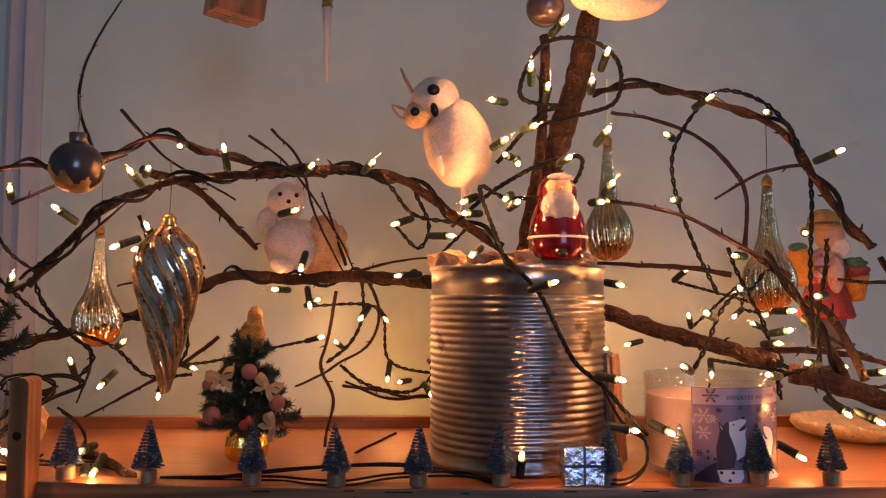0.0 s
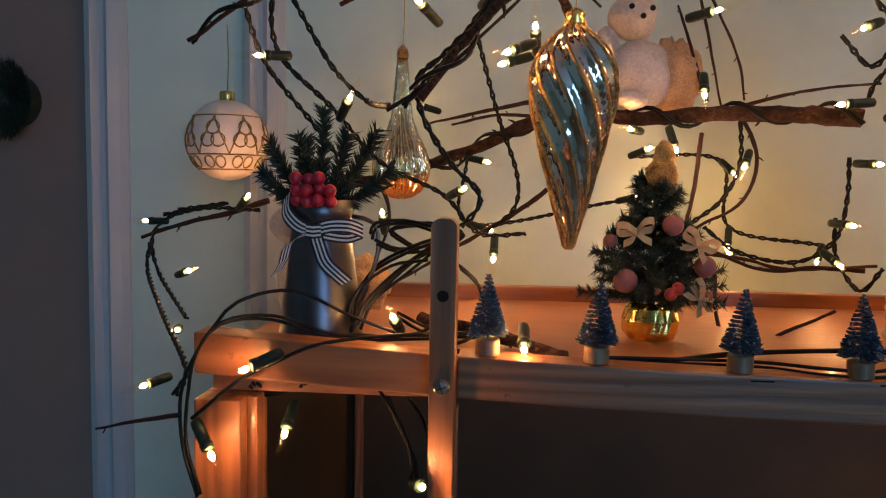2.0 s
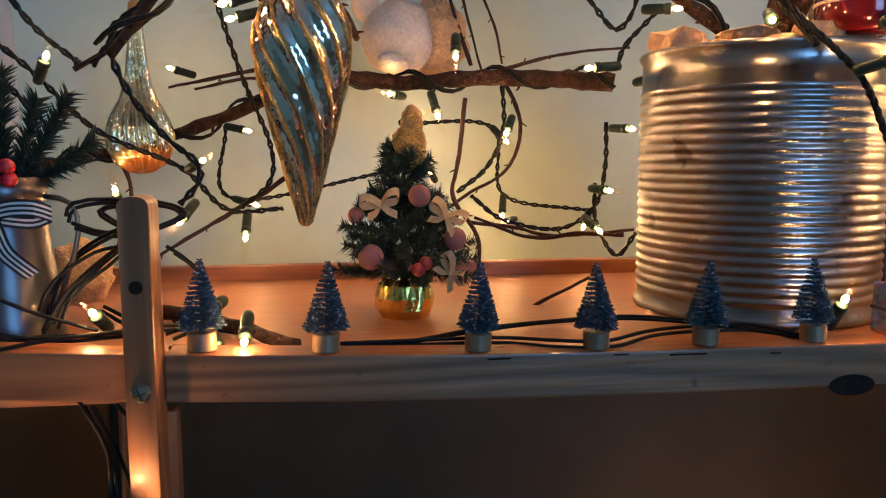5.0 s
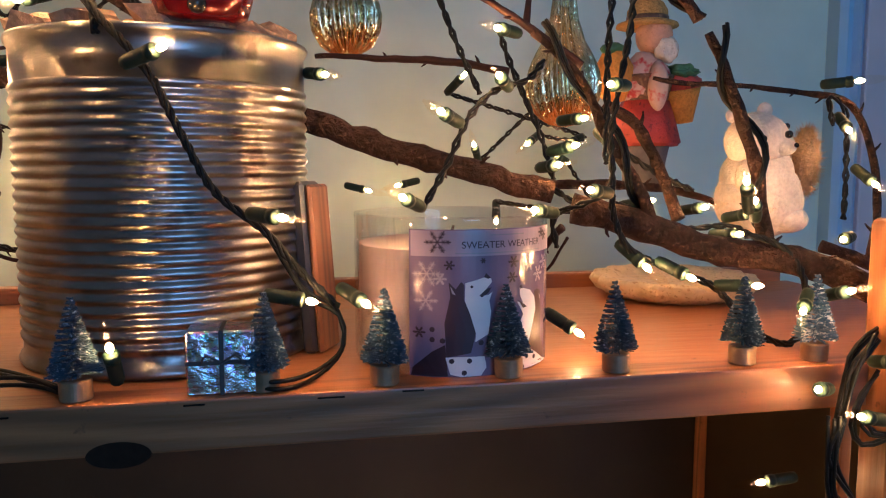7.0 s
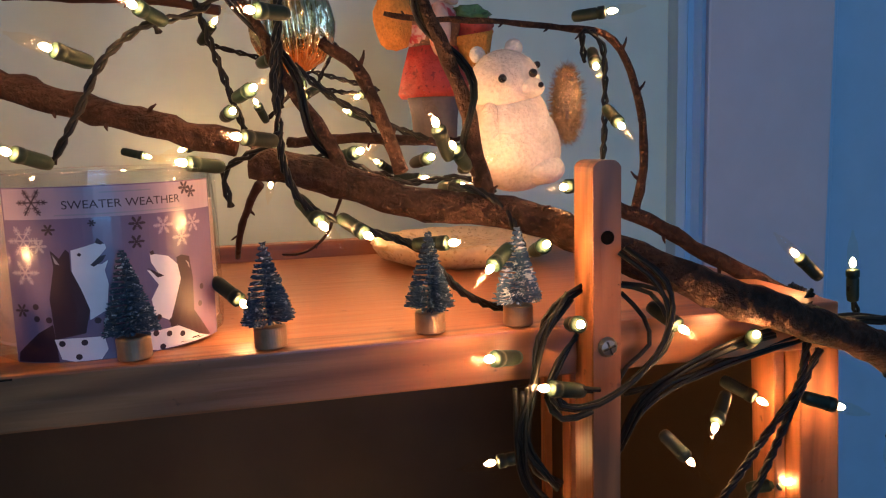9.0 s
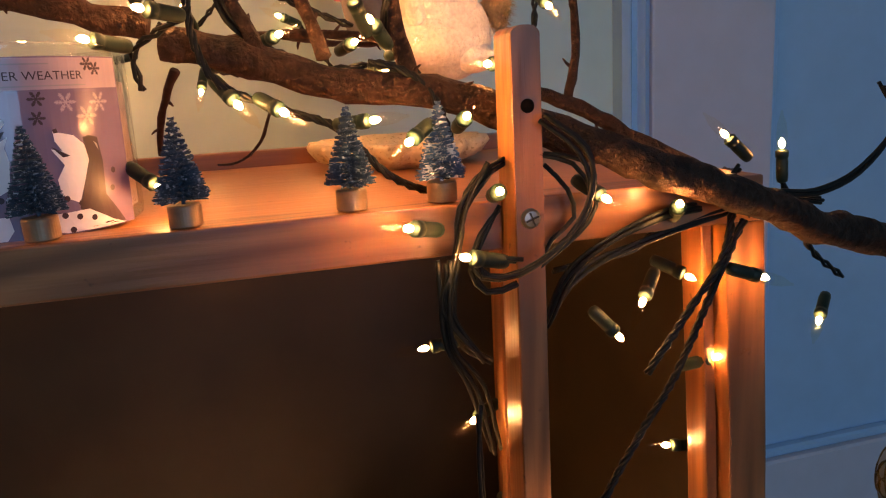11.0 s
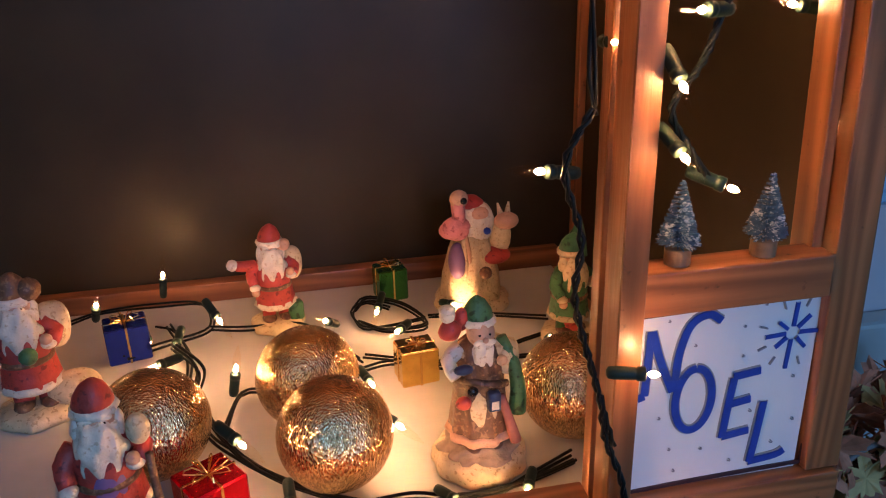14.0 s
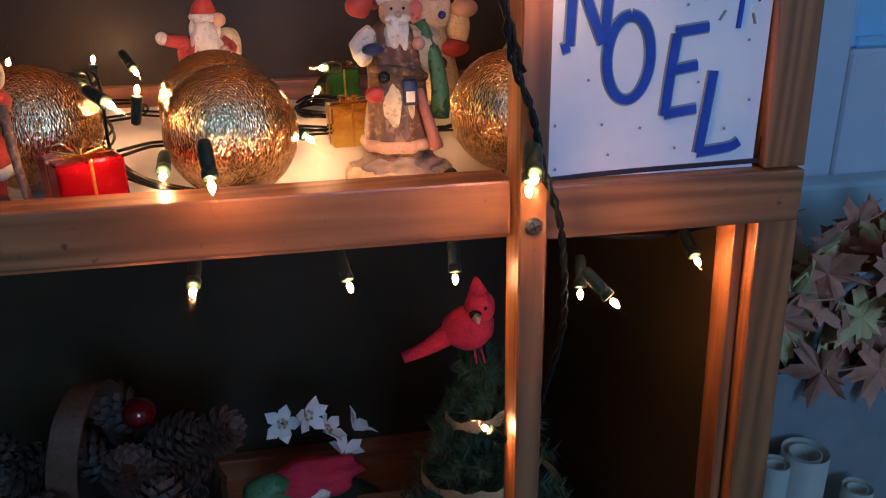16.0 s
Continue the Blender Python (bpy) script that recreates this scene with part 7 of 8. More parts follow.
def bearded(coat, trim, base, s=1.0, sack=None, extra=(), hat=None, legs=None, apron=None):
    """A resin figurine of a bearded old man, about 0.1 m high, on a rocky base."""
    hat = hat or coat
    out = [
        (lathe([(0.0001, 0), (0.024, 0), (0.0255, 0.003), (0.024, 0.008), (0.018, 0.010), (0.0001, 0.011)], 28, 7, 0.06), base),
        (tube([(-0.007, 0, 0.008), (-0.0075, -0.001, 0.018), (-0.006, 0, 0.030)], 0.0062, 0.0066, sides=10), legs or coat), (tube([(0.007, 0, 0.008), (0.0075, -0.001, 0.018), (0.006, 0, 0.030)], 0.0062, 0.0066, sides=10), legs or coat),
        (ball(0.007, (-0.008, -0.004, 0.011), (1, 1.4, 0.7), 2), brown_resin), (ball(0.007, (0.008, -0.004, 0.011), (1, 1.4, 0.7), 2), brown_resin),
        (lathe([(0.017, 0.024), (0.0185, 0.027), (0.0175, 0.033), (0.0160, 0.045), (0.0165, 0.058), (0.0140, 0.068), (0.0080, 0.074)], 24, 9, 0.04), coat),
        (lathe([(0.0178, 0.023), (0.0200, 0.0255), (0.0185, 0.0290)], 24, 12, 0.03), trim),
        (ball(0.0105, (0, -0.001, 0.080), (1, 1, 1.05), 3), skin_resin), (ball(0.0022, (0, -0.0118, 0.079)), skin_resin),
        (ball(0.0115, (0, -0.0085, 0.065), (1.08, 0.78, 1.65), 4, 0.28, 190), trim), (ball(0.0034, (-0.0042, -0.0098, 0.0845), (1.3, 0.5, 0.5), 2), trim), (ball(0.0034, (0.0042, -0.0098, 0.0845), (1.3, 0.5, 0.5), 2), trim), (ball(0.0058, (-0.0100, -0.002, 0.076), (0.6, 0.9, 1.5), 2, 0.2, 200), trim), (ball(0.0058, (0.0100, -0.002, 0.076), (0.6, 0.9, 1.5), 2, 0.2, 200), trim), (ball(0.006, (-0.0035, -0.010, 0.0745), (1.0, 0.6, 0.6), 2, 0.2, 200), trim), (ball(0.006, (0.0035, -0.010, 0.0745), (1.0, 0.6, 0.6), 2, 0.2, 200), trim),
        (lathe([(0.0112, 0.084), (0.0126, 0.0865), (0.0112, 0.0895)], 20, 9, 0.04), trim), (moved(lathe([(0.0110, 0), (0.0100, 0.006), (0.0070, 0.012), (0.0030, 0.016), (0.0005, 0.017)], 18), pose(0, 0, 0.088, 10, 6, 0)), hat),
        (ball(0.0010, (-0.0038, -0.0106, 0.082)), black_bead), (ball(0.0010, (0.0038, -0.0106, 0.082)), black_bead),
        (tube([(-0.013, 0, 0.066), (-0.020, -0.004, 0.058), (-0.019, -0.012, 0.050)], 0.0062, 0.0048, sides=10), coat), (tube([(0.013, 0, 0.066), (0.020, -0.004, 0.060), (0.016, -0.012, 0.056)], 0.0062, 0.0048, sides=10), coat),
        (ball(0.0052, (-0.019, -0.013, 0.048), (1, 1, 0.7), 2), trim), (ball(0.0052, (0.015, -0.013, 0.056), (1, 1, 0.7), 2), trim), (ball(0.0040, (-0.019, -0.015, 0.044)), skin_resin), (ball(0.0040, (0.014, -0.015, 0.060)), skin_resin),
        (lathe([(0.0168, 0.043), (0.0174, 0.045), (0.0168, 0.047)], 24), brown_resin)]
    if apron:
        out.append((ball(0.012, (0, -0.011, 0.044), (0.8, 0.5, 1.4), 3), apron))
    if sack:
        out.append((ball(0.014, (0.018, 0.008, 0.060), (0.9, 0.9, 1.2), 3, 0.1, 80), sack))
    out += list(extra)
    return [(([(x * s, y * s, zz * s) for x, y, zz in v], f), m) for (v, f), m in out]


figure("bearded_figurine", bearded(red_matt, white_resin, cream_resin, 0.94, cream_resin, [
    (tube([(-0.016, -0.002, 0.066), (-0.028, -0.004, 0.068), (-0.034, -0.006, 0.070)], 0.0062, 0.0050), red_matt), (ball(0.0056, (-0.036, -0.006, 0.071)), white_resin), (ball(0.006, (0.012, -0.006, 0.084)), skin_resin),
    (box_piece(0.010, 0.024, -0.014, -0.002, 0.008, 0.026, 0.002), green_resin)]), pose(0.367, 0.930, SH2, 0, 0, 10), "painted figurine of a bearded man in red with sack", "figurine", "bearded figurines")
figure("bearded_figurine", [
    (lathe([(0.0001, 0), (0.0310, 0), (0.0325, 0.003), (0.0315, 0.010), (0.0290, 0.013), (0.0001, 0.014)], 64, 9, 0.035), cream_resin),
    (ball(0.026, (0, 0, 0.012), (1.0, 0.95, 0.36), 4, 0.30, 120), stone_resin),
    (ball(0.0065, (-0.008, -0.010, 0.022), (1, 1.4, 0.8), 2), brown_resin), (ball(0.0065, (0.007, -0.010, 0.022), (1, 1.4, 0.8), 2), brown_resin),
    (lathe([(0.0185, 0.022), (0.0205, 0.026), (0.0195, 0.036), (0.0172, 0.050), (0.0160, 0.064), (0.0165, 0.078), (0.0130, 0.092), (0.0070, 0.098)], 40, 9, 0.07, 0.05), brown_resin),
    (lathe([(0.0205, 0.024), (0.0222, 0.027), (0.0208, 0.031)], 40, 9, 0.07), skin_resin), (ball(0.0125, (-0.001, -0.0120, 0.047), (0.85, 0.5, 1.55), 3, 0.1, 120), cream_resin),
    (box_piece(0.000, 0.008, -0.0225, -0.0165, 0.052, 0.066, 0.001), toy_blue), (box_piece(0.0015, 0.0065, -0.0230, -0.0220, 0.054, 0.060, 0.0003), white_resin), (ball(0.0050, (-0.015, -0.015, 0.058), (1.1, 0.9, 1), 2, 0.2, 200), red_matt), (ball(0.0036, (-0.010, -0.019, 0.068), (1, 0.8, 1), 2), black_bead),
    (tube([(-0.016, -0.008, 0.072), (0.000, -0.018, 0.071), (0.015, -0.012, 0.066)], 0.0026, 0.0026, sides=8), brown_resin), (tube([(0.010, -0.016, 0.060), (0.014, -0.019, 0.044), (0.019, -0.020, 0.026)], 0.0026, 0.0040, sides=8), dusty_pink),
    (ball(0.0150, (0.002, 0.001, 0.088), (1.15, 0.85, 0.60), 3, 0.15, 120), cream_resin), (ball(0.0115, (0.0175, -0.001, 0.080), (0.9, 0.9, 1.15), 3, 0.15, 100), cream_resin), (tube([(0.014, -0.004, 0.096), (0.021, -0.008, 0.078), (0.024, -0.010, 0.058), (0.023, -0.010, 0.042)], 0.0036, 0.0062, sides=10), green_resin),
    (tube([(-0.013, 0, 0.090), (-0.022, -0.005, 0.084), (-0.019, -0.014, 0.077)], 0.0056, 0.0046, sides=10), white_resin), (ball(0.0050, (-0.015, -0.016, 0.083), (1.3, 0.8, 0.7), 2), toy_blue), (ball(0.0038, (0.011, -0.015, 0.085)), skin_resin),
    (ball(0.0092, (0, -0.005, 0.102), (1, 1, 1.05), 3), skin_resin), (ball(0.0020, (0, -0.0150, 0.101)), skin_resin), (ball(0.0008, (-0.0034, -0.0136, 0.104)), black_bead), (ball(0.0008, (0.0034, -0.0136, 0.104)), black_bead),
    (ball(0.0082, (0, -0.0110, 0.090), (0.9, 0.62, 1.5), 4, 0.30, 220), white_resin), (ball(0.0040, (-0.0032, -0.0135, 0.0985), (1.1, 0.6, 0.6), 2, 0.2, 200), white_resin), (ball(0.0040, (0.0032, -0.0135, 0.0985), (1.1, 0.6, 0.6), 2, 0.2, 200), white_resin),
    (lathe([(0.0100, 0.1055), (0.0118, 0.1080), (0.0102, 0.1110)], 24, 10, 0.05), white_resin), (moved(lathe([(0.0102, 0), (0.0092, 0.006), (0.0060, 0.012), (0.0020, 0.016), (0.0004, 0.0165)], 20), pose(0, 0.001, 0.1095, 8, -4, 0)), green_resin),
    (ball(0.0052, (-0.0215, -0.004, 0.1165), (1, 1, 1), 2), white_resin), (ball(0.0075, (-0.020, -0.004, 0.1060), (1.0, 0.9, 1.0), 3, 0.15, 150), red_matt), (ball(0.0060, (-0.0115, -0.001, 0.1110), (0.8, 0.8, 1.4), 3, 0.15, 150), red_matt), (ball(0.0055, (-0.0215, -0.004, 0.1205), (1, 1, 0.5), 2), white_resin)],
    pose(0.4965, 0.697, SH2, 0, 0, 4) @ Matrix.Scale(0.96, 4), "painted figurine of a bearded toy maker in brown coat", "figurine", "bearded figurines")
figure("bearded_figurine", bearded(red_matt, white_resin, white_resin, 1.04, None, [
    (tube([(0.022, -0.014, 0.060), (0.023, -0.016, 0.030), (0.026, -0.016, 0.004)], 0.0022, 0.0026), brown_resin), (ball(0.007, (0.019, -0.010, 0.074), (0.9, 0.9, 1.3), 3), cream_resin), (ball(0.012, (-0.018, -0.010, 0.012), (1, 1, 0.7), 3, 0.2, 90), green_resin)], legs=red_matt, apron=purple_resin), pose(0.276, 0.675, SH2, 0, 0, 12), "painted figurine of a bearded man in red with staff", "figurine", "bearded figurines")
figure("bearded_figurine", bearded(red_matt, white_resin, cream_resin, 1.10, cream_resin, [(ball(0.008, (0.010, -0.004, 0.092)), brown_resin), (ball(0.014, (0.024, -0.004, 0.016), (1.3, 0.9, 0.9), 3, 0.1, 90), cream_resin), (ball(0.006, (0.002, -0.018, 0.052)), green_resin)], hat=brown_resin), pose(0.192, 0.828, SH2, 0, 0, 16), "painted figurine of a bearded man with a child and lamb", "figurine", "bearded figurines")
figure("bearded_figurine", bearded(green_resin, cream_resin, cream_resin, 0.92, None, [(ball(0.016, (0, -0.006, 0.030), (0.7, 0.6, 1.6), 3), red_matt), (moved(lathe([(0.0125, 0), (0.008, 0.016), (0.0005, 0.034)], 16), pose(0.004, 0, 0.084, 0, 12, 0)), green_resin)], hat=green_resin), pose(0.612, 0.845, SH2, 0, 0, 20), "painted figurine of a bearded man in green robe", "figurine", "bearded figurines")
figure("flamingo_figurine", [
    (lathe([(0.0001, 0), (0.034, 0), (0.036, 0.004), (0.032, 0.010), (0.0001, 0.014)], 32, 8, 0.05), cream_resin), (lathe([(0.028, 0.008), (0.026, 0.030), (0.020, 0.055), (0.014, 0.074), (0.0001, 0.080)], 28, 7, 0.07), cream_resin),
    (ball(0.016, (0.004, -0.004, 0.082), (1.1, 0.9, 1.25), 3, 0.12, 120), white_resin), (ball(0.0088, (0.004, -0.012, 0.092), (1, 0.7, 0.8), 3), skin_resin), (lathe([(0.0001, 0.098), (0.012, 0.097), (0.012, 0.101), (0.006, 0.106), (0.0001, 0.107)], 20), red_matt),
    (ball(0.0034, (0.008, -0.020, 0.078)), ink_blue), (tube([(-0.012, -0.018, 0.010), (-0.012, -0.018, 0.050), (-0.014, -0.016, 0.075)], 0.0024, 0.0024), cream_resin), (tube([(-0.006, -0.018, 0.010), (-0.008, -0.018, 0.050), (-0.012, -0.016, 0.078)], 0.0024, 0.0024), skin_resin),
    (ball(0.012, (-0.020, -0.014, 0.082), (1.2, 0.8, 0.9), 3, 0.2, 140), pink_resin), (tube([(-0.016, -0.014, 0.086), (-0.017, -0.014, 0.098), (-0.017, -0.013, 0.106)], 0.0056, 0.0066), pink_resin), (ball(0.0085, (-0.016, -0.013, 0.109), (1, 0.8, 1), 3), skin_resin), (ball(0.0032, (-0.014, -0.0195, 0.109)), black_bead),
    (ball(0.013, (0.026, -0.008, 0.066), (0.8, 0.8, 1.2), 3, 0.1, 90), cream_resin), (ball(0.010, (0.030, -0.012, 0.082), (1.2, 0.9, 0.8), 3), skin_resin), (tube([(0.026, -0.008, 0.088), (0.024, -0.006, 0.098)], 0.0030, 0.0008), cream_resin), (tube([(0.033, -0.008, 0.088), (0.035, -0.006, 0.098)], 0.0030, 0.0008), cream_resin),
    (ball(0.016, (0.018, -0.012, 0.050), (1.0, 0.7, 0.5), 3), red_matt), (ball(0.006, (0.004, -0.026, 0.040)), brown_resin), (ball(0.012, (-0.018, -0.012, 0.050), (0.7, 0.8, 1.5), 3), purple_resin)],
    pose(0.548, 0.932, SH2, 0, 0, 8), "painted figurine with pink flamingo, bearded man and donkey", "figurine")

# the hand-drawn sign
sign = empty("lettered_sign", (0.6195, 0.6225, 0.7237))
tagged(sign, "white hand-lettered card reading NOEL in blue, wedged between posts", "sign")
part("card", block(-0.0565, 0.0545, 0, 0.0015, 0, 0.1163, 0), card_white, sign)


def stroke(pts, w, mat, name, parent, y=-0.0012):
    """Marker strokes: a list of (path, width) drawn as flat raised strips."""
    vs, fs = [], []
    for lift, path in enumerate(pts):
        y -= 0.00005 if lift else 0
        p = [Vector((a, 0, b)) for a, b in path]
        p = spline(p, 0.0015) if len(p) > 2 else p
        k0 = len(vs)
        for i, q in enumerate(p):
            t = (p[min(i + 1, len(p) - 1)] - p[max(i - 1, 0)]).normalized()
            nrm = Vector((-t.z, 0, t.x)) * w / 2
            vs += [(q.x + nrm.x, y, q.z + nrm.z), (q.x - nrm.x, y, q.z - nrm.z), (q.x + nrm.x, 0.0002, q.z + nrm.z), (q.x - nrm.x, 0.0002, q.z - nrm.z)]
        for i in range(len(p) - 1):
            a = k0 + 4 * i
            fs += [(a, a + 1, a + 5, a + 4), (a, a + 4, a + 6, a + 2), (a + 1, a + 3, a + 7, a + 5)]
    return part(name, (vs, fs), mat, parent)


S = 0.1163 / 360.0
def px(*pts):
    """From a sketch grid of 360 units each way, from the card's upper left corner."""
    return [(-0.0565 + (a * 1.03 - 2) * S, 0.1163 - (b * 1.035 + 1) * S) for a, b in pts]


oval = [(118 + 33 * math.sin(k * math.pi / 10), 172 - 60 * math.cos(k * math.pi / 10)) for k in range(21)]
letters = [px((32, 32), (30, 90), (28, 152)), px((28, 152), (16, 156)), px((34, 34), (52, 90), (78, 150)), px((80, 150), (84, 80), (100, 30), (130, 14), (154, 28)), px(*oval), px((190, 140), (184, 200), (180, 258)), px((188, 138), (238, 132)), px((186, 192), (226, 186)), px((180, 256), (230, 250)), px((252, 195), (246, 260), (240, 318)), px((238, 318), (290, 312), (306, 304))]
stroke(letters, 0.0062, ink_grey, "letter_outline", sign, -0.0004)
stroke(letters, 0.0044, ink_blue, "letters", sign, -0.0012)
star = [px((288 + 12 * math.sin(a), 68 - 12 * math.cos(a)), (288 + ln * math.sin(a), 68 - ln * math.cos(a))) for a, ln in ((0.05, 56), (0.8, 42), (1.6, 52), (2.4, 40), (3.2, 68), (4.0, 38), (4.65, 50), (5.4, 36))]
for ray in star:
    stroke([ray], 0.0022, ink_blue, "star_ray", sign)
stroke([px((288 + 50 * math.sin(a), 68 - 50 * math.cos(a)), (288 + 66 * math.sin(a), 68 - 66 * math.cos(a))) for a in (0.4, 1.2, 2.0, 2.8, 3.7, 4.3, 5.0, 5.9)], 0.0008, ink_grey, "star_sparks", sign)
stroke([px((2, 346), (120, 341), (352, 337)), px((354, 0), (350, 160), (346, 340)), px((2, 5), (180, 2), (354, 1))], 0.0024, ink_dark, "border_line", sign)
stroke([px((a, b), (a + 4, b + 1)) for a, b in ((60, 18), (196, 44), (230, 8), (200, 100), (110, 68), (56, 200), (8, 264), (80, 266), (140, 274), (92, 312), (198, 308), (300, 152), (312, 240), (226, 210), (276, 282), (10, 330))], 0.0013, ink_grey, "dots", sign)["kind"] = "stuff"

# ---- the bottom shelf ----
basket = empty("cone_basket", (0.240, 0.850, SH3))
tagged(basket, "dark wicker basket heaped with pinecones, tall bent handle", "basket")
part("body", lathe([(0.0001, 0), (0.080, 0), (0.095, 0.05), (0.105, 0.095), (0.100, 0.095), (0.088, 0.05), (0.0001, 0.02)], 48, 24, 0.012), wicker, basket)
hoop = spline([(-0.012, -0.052, 0.03), (-0.009, -0.052, 0.150), (0.001, -0.048, 0.203), (0.008, -0.030, 0.222), (0.012, 0.0, 0.222), (0.014, 0.030, 0.195), (0.010, 0.050, 0.14), (0.008, 0.052, 0.03)], 0.006)
hv, hf = [], []
for q, (t, a, b) in zip(hoop, frames_along(hoop)):
    out = Vector((1, 0, 0)).cross(t).normalized() * 0.0018
    for side in (-0.0115, 0.0115):
        hv += [tuple(q + Vector((side, 0, 0)) + out), tuple(q + Vector((side, 0, 0)) - out)]
for k in range(len(hoop) - 1):
    i = 4 * k
    hf += [(i, i + 4, i + 6, i + 2), (i + 1, i + 3, i + 7, i + 5), (i, i + 1, i + 5, i + 4), (i + 2, i + 6, i + 7, i + 3)]
part("handle", (hv, hf), wicker, basket, "flat bent splint handle")


def pinecone_mesh(s, rng):
    vs, fs = [], []
    n = 70
    for i in range(n):
        k = i / n
        a, zz = i * 2.4, s * (k * 1.5 - 0.7)
        r = s * 0.62 * math.sin(math.pi * (0.12 + 0.86 * k)) ** 0.8
        d, side = Vector((math.cos(a), math.sin(a), 0.35 + 0.5 * k)), Vector((-math.sin(a), math.cos(a), 0))
        root = Vector((0, 0, zz)) + d * r * 0.2
        b = len(vs)
        w = s * 0.16
        tip = Vector((0, 0, zz)) + d * r
        vs += [tuple(root), tuple(tip + side * w), tuple(tip + d * s * 0.10 + Vector((0, 0, s * 0.06))), tuple(tip - side * w), tuple(tip - Vector((0, 0, s * 0.09)))]
        fs += [(b, b + 1, b + 2, b + 3), (b, b + 4, b + 1), (b, b + 3, b + 4), (b + 1, b + 4, b + 2), (b + 4, b + 3, b + 2)]
    return vs, fs


rng = random.Random(4)
cone_first = part("pinecone", pinecone_mesh(0.031, rng), cone_brown)
tagged(cone_first, "dark brown open pinecone in the basket", "pinecone", "pinecones")
spots_at = [(0.066, -0.01, 0.165), (0.10, 0.0, 0.160), (0.082, -0.01, 0.140), (0.035, -0.03, 0.150), (0.02, 0.03, 0.175), (-0.02, -0.06, 0.14), (0.06, -0.06, 0.13), (-0.044, 0.0, 0.150), (-0.07, -0.01, 0.155), (-0.085, -0.04, 0.105), (-0.045, -0.045, 0.118), (0.0, -0.05, 0.112), (0.045, -0.045, 0.118), (0.075, -0.02, 0.110), (-0.06, 0.03, 0.125), (-0.01, 0.02, 0.135), (0.04, 0.03, 0.138), (0.075, 0.04, 0.125), (0.0, 0.06, 0.115)]
for i, (a, b, c) in enumerate(spots_at):
    m = pose(0.240 + a, 0.850 + b, SH3 + c, 60 * math.sin(i * 2.0), 70 * math.cos(i * 1.4), i * 50)
    if i == 0:
        cone_first.matrix_world = m
    else:
        copy_thing(cone_first, m)
bag("red_apple", ball(0.014, (0, 0, 0), (1, 1, 0.9), 3), red_gloss, (0.284, 0.850, SH3 + 0.190), "small shiny red apple on the pinecones", "apple")


def flower(x, y, zz, turn, tilt):
    fl = empty("white_flower")
    fl.matrix_world = pose(x, y, zz, tilt, 0, turn)
    tagged(fl, "white silk star-shaped flower with yellow centre", "flower", "white flowers")
    for k in range(5):
        petal = []
        pts = [(0.001, 0, 0), (0.008, 0.0055, 0.003), (0.015, 0.0060, 0.005), (0.0225, 0.0, 0.004), (0.015, -0.0060, 0.005), (0.008, -0.0055, 0.003)]
        vs = [q for q in pts] + [(a, b, c - 0.0008) for a, b, c in pts]
        fs = [tuple(range(6)), tuple(reversed(range(6, 12)))] + [(i, (i + 1) % 6, 6 + (i + 1) % 6, 6 + i) for i in range(6)]
        part("petal", moved((vs, fs), pose(0, 0, 0.001 * (k % 2), 0, -24, k * 72 + 9 * math.sin(k * 3 + turn))), petal_white, fl)
    part("centre", join(*[ball(0.0018, (0.004 * math.cos(k * 1.3), 0.004 * math.sin(k * 1.3), 0.006), sub=1) for k in range(6)]), ribbon_gold, fl)


for i, (x, zz) in enumerate(((0.396, 0.417), (0.418, 0.430), (0.434, 0.402), (0.462, 0.408), (0.451, 0.374))):
    flower(x, 0.90 - 0.01 * (i % 2), zz, i * 40, 62 + 14 * math.sin(i * 2))
figure("ribbon_bunch", [(ball(0.030, (0, 0, 0.055), (1.5, 0.7, 0.6), 3, 0.4, 60), felt_red), (ball(0.020, (-0.045, -0.010, 0.05), (1.2, 0.8, 1.0), 3, 0.2, 60), green_resin), (lathe([(0.018, 0.04), (0.022, 0.048), (0.018, 0.052)], 20), white_resin), (ball(0.035, (0, 0, 0.02), (1.6, 0.8, 0.6), 3, 0.3, 60), dark_leaf)], pose(0.424, 0.890, SH3 + 0.02), "bunch of red and green ribbon under the flowers", "bow")
bag("gold_cloth", ball(0.050, (0, 0, 0), (1.5, 0.9, 0.7), 4, 0.5, 30), ribbon_gold, (0.500, 0.840, SH3 + 0.03), "crumpled gold cloth lying on the bottom shelf", "cloth")
ltree = empty("decorated_fir", (0.572, 0.800, SH3))
tagged(ltree, "dark artificial fir with gold ribbon standing on the bottom shelf", "artificial tree")
rng = random.Random(31)
tips = []
for lv in range(9):
    zz, rad = 0.02 + lv * 0.026, 0.105 * (1 - lv / 10.0) ** 0.9
    for k in range(12):
        a = 2 * math.pi * (k + 0.5 * (lv % 2)) / 12 + rng.uniform(-0.2, 0.2)
        tips.append((Vector((0, 0, zz)), Vector((math.cos(a) * rad, math.sin(a) * rad, rng.uniform(-0.01, 0.02))) * rng.uniform(0.7, 1.0)))
part("foliage", join(needles(12000, 0.015, 0.0009, fir_place, rng), tube([(0, 0, 0), (0, 0, 0.12), (0, 0, 0.25)], 0.006, 0.002)), shelf_fir, ltree)
gar = [(0.09 * (1 - k / 30) * math.cos(k * 0.85), 0.09 * (1 - k / 30) * math.sin(k * 0.85), 0.05 + 0.0072 * k) for k in range(26)]
pts = spline(gar, 0.006)
vs, fs = [], []
for q in pts:
    h = Vector((0, 0, 0.0045 + 0.002 * math.sin(q.x * 300)))
    vs += [tuple(q + h), tuple(q - h), tuple(q * 0.995 + h), tuple(q * 0.995 - h)]
